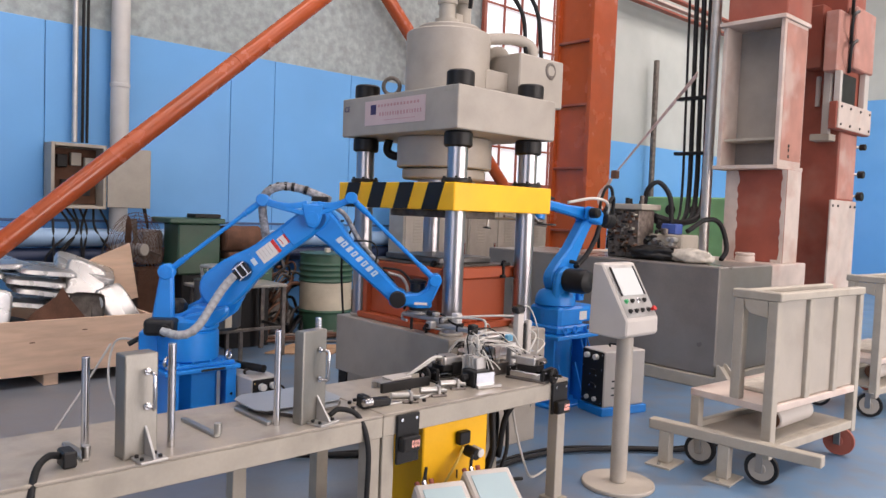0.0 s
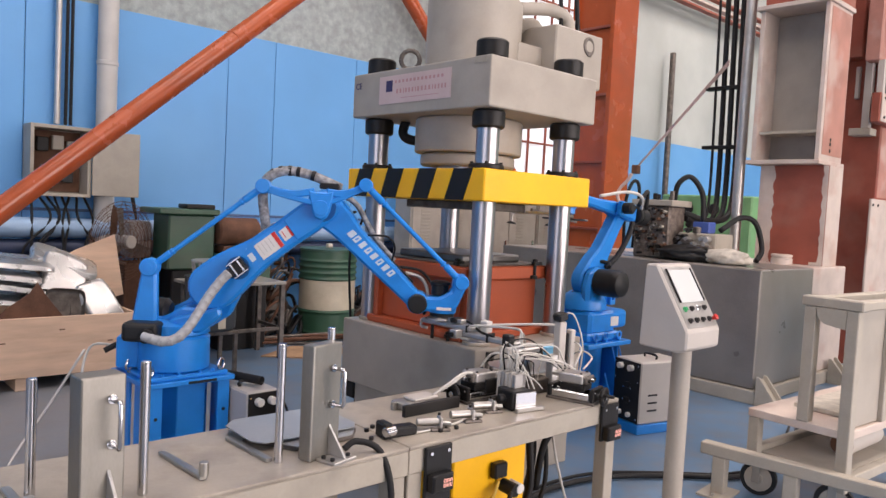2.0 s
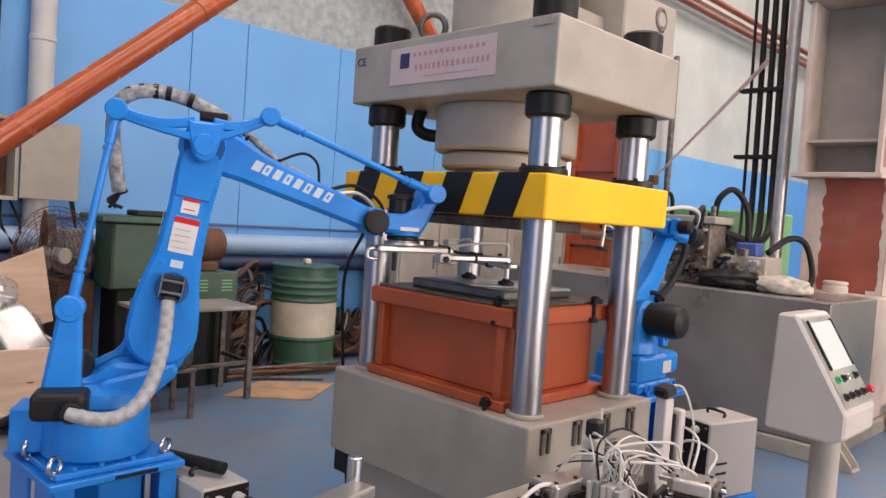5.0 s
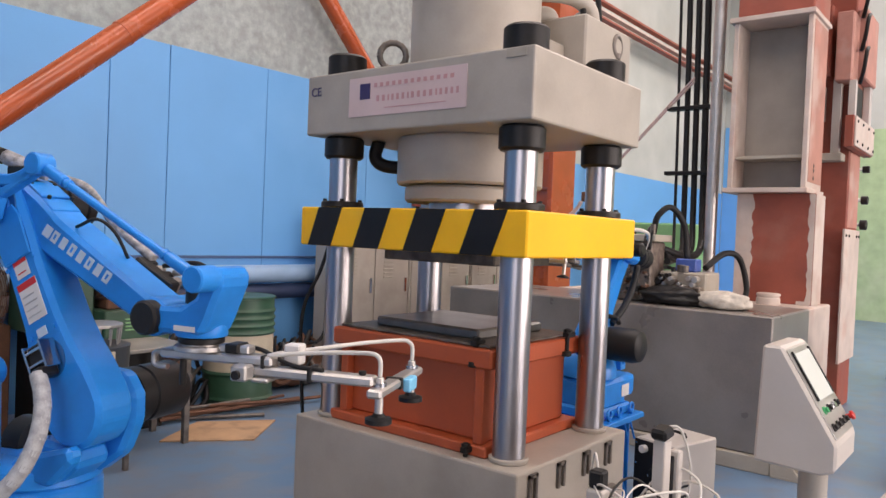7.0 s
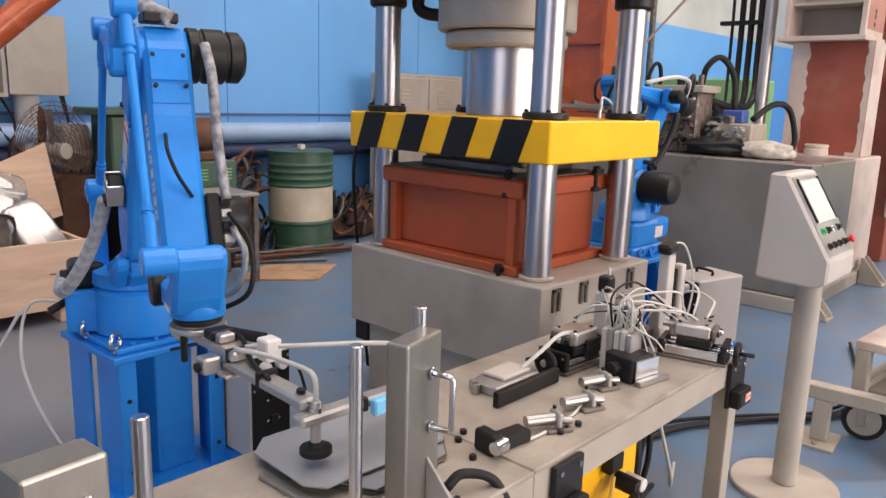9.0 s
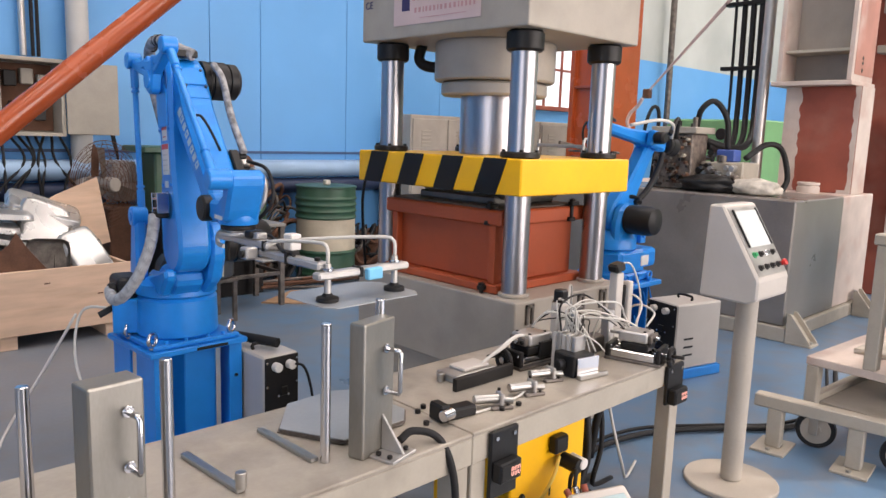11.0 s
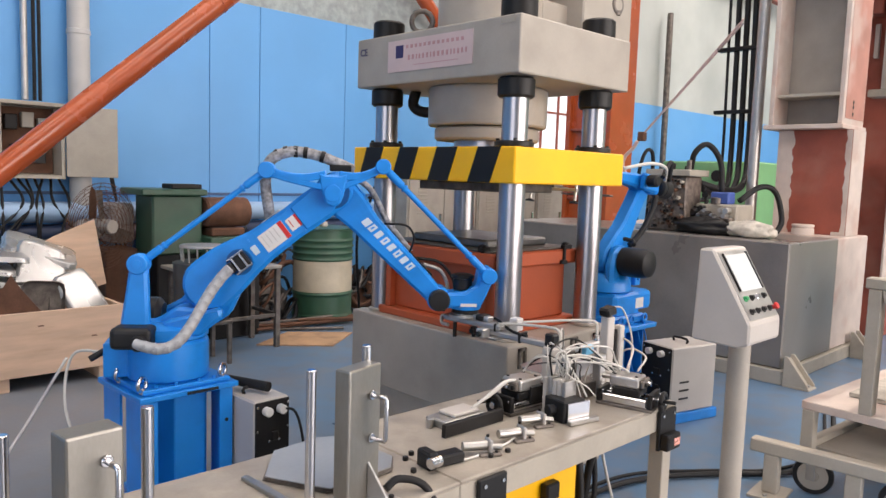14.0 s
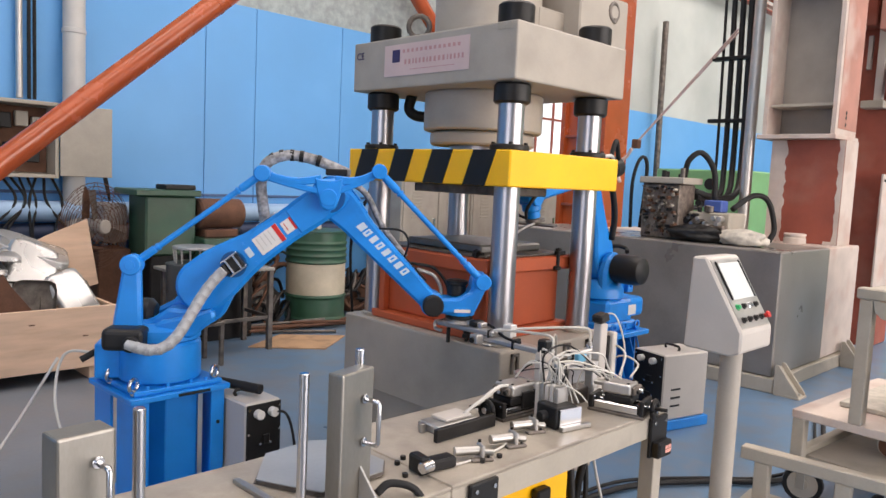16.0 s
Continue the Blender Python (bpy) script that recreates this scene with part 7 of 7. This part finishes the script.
part("frame", box(B(), 2.46, 2.9, 5.62, 5.98, 0.0, 0.619, 0.006), BLACK, gv)
tb = thing("steel_bench", "old rusty steel angle bench with thin legs", "bench")
part("top", box(B(), 2.0, 2.80, 5.10, 5.56, 0.645, 0.67, 0.004), surf("worn_bench_top", (0.30, 0.28, 0.25), 0.45, 0.2, var=0.25, scale=7), tb)
for x, y in ((2.06, 5.11), (2.755, 5.11), (2.06, 5.515), (2.755, 5.515)):
    part("leg", box(B(), x, x + 0.04, y, y + 0.04, 0, 0.6445, 0.003), DIRTY, tb)
part("stretcher", box(B(), 2.1, 2.755, 5.12, 5.14, 0.25, 0.28, 0.003), DIRTY, tb)
part("stretcher", box(B(), 2.765, 2.785, 5.151, 5.514, 0.25, 0.28, 0.003), DIRTY, tb)
bk_ = thing("dark_bucket", "dark drum with a cream stripe and wire basket", "bucket")
part("body", lathe(B(), [(0.17, 0.0), (0.19, 0.02), (0.20, 0.40), (0.205, 0.42), (0.18, 0.425)], 28, pose(2.07, 5.0, 0.33)), surf("dark_drum_paint", (0.05, 0.055, 0.06), 0.4), bk_)
part("stripe", box(B(), -0.03, 0.03, -0.204, -0.195, 0.03, 0.40, 0.002, pose(2.07, 5.0, 0.33)), DRUMCREAM, bk_)
part("stand", box(B(), 1.9, 2.24, 4.85, 5.15, 0.30, 0.33, 0.006), DIRTY, bk_)
for x, y in ((1.905, 4.855), (2.205, 4.855), (1.905, 5.115), (2.205, 5.115)):
    part("leg", box(B(), x, x + 0.03, y, y + 0.03, 0, 0.2995, 0.003), DIRTY, bk_)
bs = part("basket", lathe(B(), [(0.152, 0.0), (0.158, 0.004), (0.158, 0.016), (0.152, 0.02)], 28, pose(2.07, 5.0, 0.855)), ALU, bk_)
for k in range(14):
    a = 2 * math.pi * k / 14
    part("wire", cyl(B(), (2.07 + 0.14 * math.cos(a), 5.0 + 0.14 * math.sin(a), 0.755), (2.07 + 0.15 * math.cos(a), 5.0 + 0.15 * math.sin(a), 0.8545), 0.006, seg=6, ch=0), ALU, bs)
dr = thing("oil_drum", "green steel oil drum with a cream middle band", "drum", pose(3.76, 5.92, 0))


def drum_prof(z0, z1, bumps):
    out = [(0.27, z0)]
    n = 40
    for k in range(n + 1):
        z = z0 + (z1 - z0) * k / n
        out.append((0.285 + sum(0.012 * math.exp(-((z - b) / 0.012) ** 2) for b in bumps), z))
    return out + [(0.27, z1)]


part("lower_body", lathe(B(), drum_prof(0.0, 0.29, (0.06, 0.27)), 40), GREEN, dr)
part("band", lathe(B(), drum_prof(0.2905, 0.585, ()), 40), DRUMCREAM, dr)
part("upper_body", lathe(B(), drum_prof(0.5855, 0.88, (0.60, 0.66, 0.72, 0.78)), 40), GREEN, dr)
part("rim", lathe(B(), [(0.275, 0.88), (0.295, 0.884), (0.295, 0.895), (0.28, 0.9)], 40), GREEN, dr)
part("bung", box(B(), -0.03, 0.03, -0.04, 0.02, 0.9005, 0.95, 0.01), CLOTH, dr)
cd = thing("cardboard_sheet", "flattened oil-stained cardboard on the floor", "cardboard")
part("sheet", prism(B(), [(2.66, 5.25), (3.14, 4.86), (3.58, 5.18), (3.12, 5.52)], 0.002, 0.012, "z", 0), CARD, cd)
hp_ = thing("cable_heap", "tangled heap of old hoses and rods by the wall", "scrap heap")
random.seed(44)
for k in range(64):
    cx = random.choice((random.uniform(2.85, 3.45), random.uniform(2.85, 3.45), random.uniform(4.1, 4.9)))
    cy, z = random.uniform(5.95, 6.3), random.uniform(0.05, 0.76 if cx < 4 else 0.42)
    r = random.uniform(0.12, 0.3)
    a0 = random.uniform(0, 6.28)
    pts = [(cx + r * math.cos(a0 + u), cy + 0.12 * math.sin(a0 + u * 1.3), z + 0.10 * math.sin(u * 2 + a0) + 0.05) for u in [0.7 * j for j in range(7)]]
    part("hose", tube(B(), [(p[0], p[1], max(p[2], 0.02)) for p in pts], random.choice((0.012, 0.016, 0.02)), 6, 4), random.choice((RUBBER, RUST, DIRTY, RUBBER)), hp_)
for k in range(9):
    x0 = random.uniform(2.5, 3.4)
    part("rod", cyl(B(), (x0, random.uniform(5.6, 5.9), 0.02 + 0.02 * (k % 3)), (x0 + random.uniform(0.8, 1.4), random.uniform(5.3, 5.8), 0.02 + 0.025 * (k % 3)), 0.014, seg=8), random.choice((RUST, DIRTY)), hp_)

lump("scrap_lump", "dark low pile of oily scrap against the blue wall", "scrap", (4.55, 6.2, 0.0), (0.42, 0.22, 0.24), RUST, 11)
lump("scrap_lump", "dark low pile of oily scrap against the blue wall", "scrap", (3.2, 6.22, 0.0), (0.3, 0.2, 0.3), DIRTY, 13)

# ---- control cabinets behind the press ----
for k, x in enumerate((4.9, 6.0, 7.1)):
    cbn = thing("control_cabinet", "beige steel control cabinet with louvred doors", "cabinet", pose(x, 6.0, 0), group="control cabinets")
    part("body", box(B(), 0.0, 1.08, 0.0, 0.29, 0.0, 1.62, 0.008), BEIGE, cbn)
    for d_ in (0.02, 0.55):
        dd = part("door", box(B(), d_, d_ + 0.51, -0.018, -0.001, 0.06, 1.58, 0.004), BEIGE, cbn)
        part("handle", box(B(), d_ + 0.44, d_ + 0.47, -0.035, -0.0185, 0.85, 1.0, 0.004), CHROME, dd)
        for j in range(12):
            part("louvre", box(B(), d_ + 0.12, d_ + 0.26, -0.026, -0.0185, 1.0 + 0.04 * j, 1.018 + 0.04 * j, 0.002), BEIGE2, dd)
dh = thing("drain_hose", "thin dark hose behind the press ram", "hose")
part("hose", tube(B(), [(2.2, 3.12, 1.5), (2.16, 3.16, 1.3), (2.1, 3.2, 1.1), (2.12, 3.2, 0.7), (2.2, 3.2, 0.02)], 0.008, 6), RUBBER, dh)


def motions():
    rows = {t: arm_at(t) for t in TIMES}
    for name, ob in (("turret", turret), ("lower_arm", lower_arm), ("forearm", forearm), ("link_plate", link_plate), ("rear_rod", rear_rod), ("front_rod", front_rod), ("wrist", wrist), ("gripper", gripper)):
        walk(ob, [(t, rows[t][name]) for t in TIMES])
    bent = {t: sleeve_at(t) for t in TIMES}
    for k, ob in enumerate(sleeve_pieces):
        walk(ob, [(t, bent[t][k]) for t in TIMES])
    walk(slide, [(t, pose(0, 0, curve(SLIDE, 1, t))) for t in TIMES])
    walk(blank_a, blank_rows(0.0, 5.4))
    walk(blank_b, blank_rows(9.4, 16.0))
    up, fo = [], []
    for t in TIMES:
        a, dip = curve(ARM2, 1, t), curve(ARM2, 2, t)
        up.append((t, pose(0, 0, 0.93, 0, a, 0)))
        fo.append((t, pose(U2 * math.sin(radians(a)), 0, 0.93 + U2 * math.cos(radians(a)), 0, dip, 0)))
    walk(upper2, up)
    walk(fore2, fo)


motions()
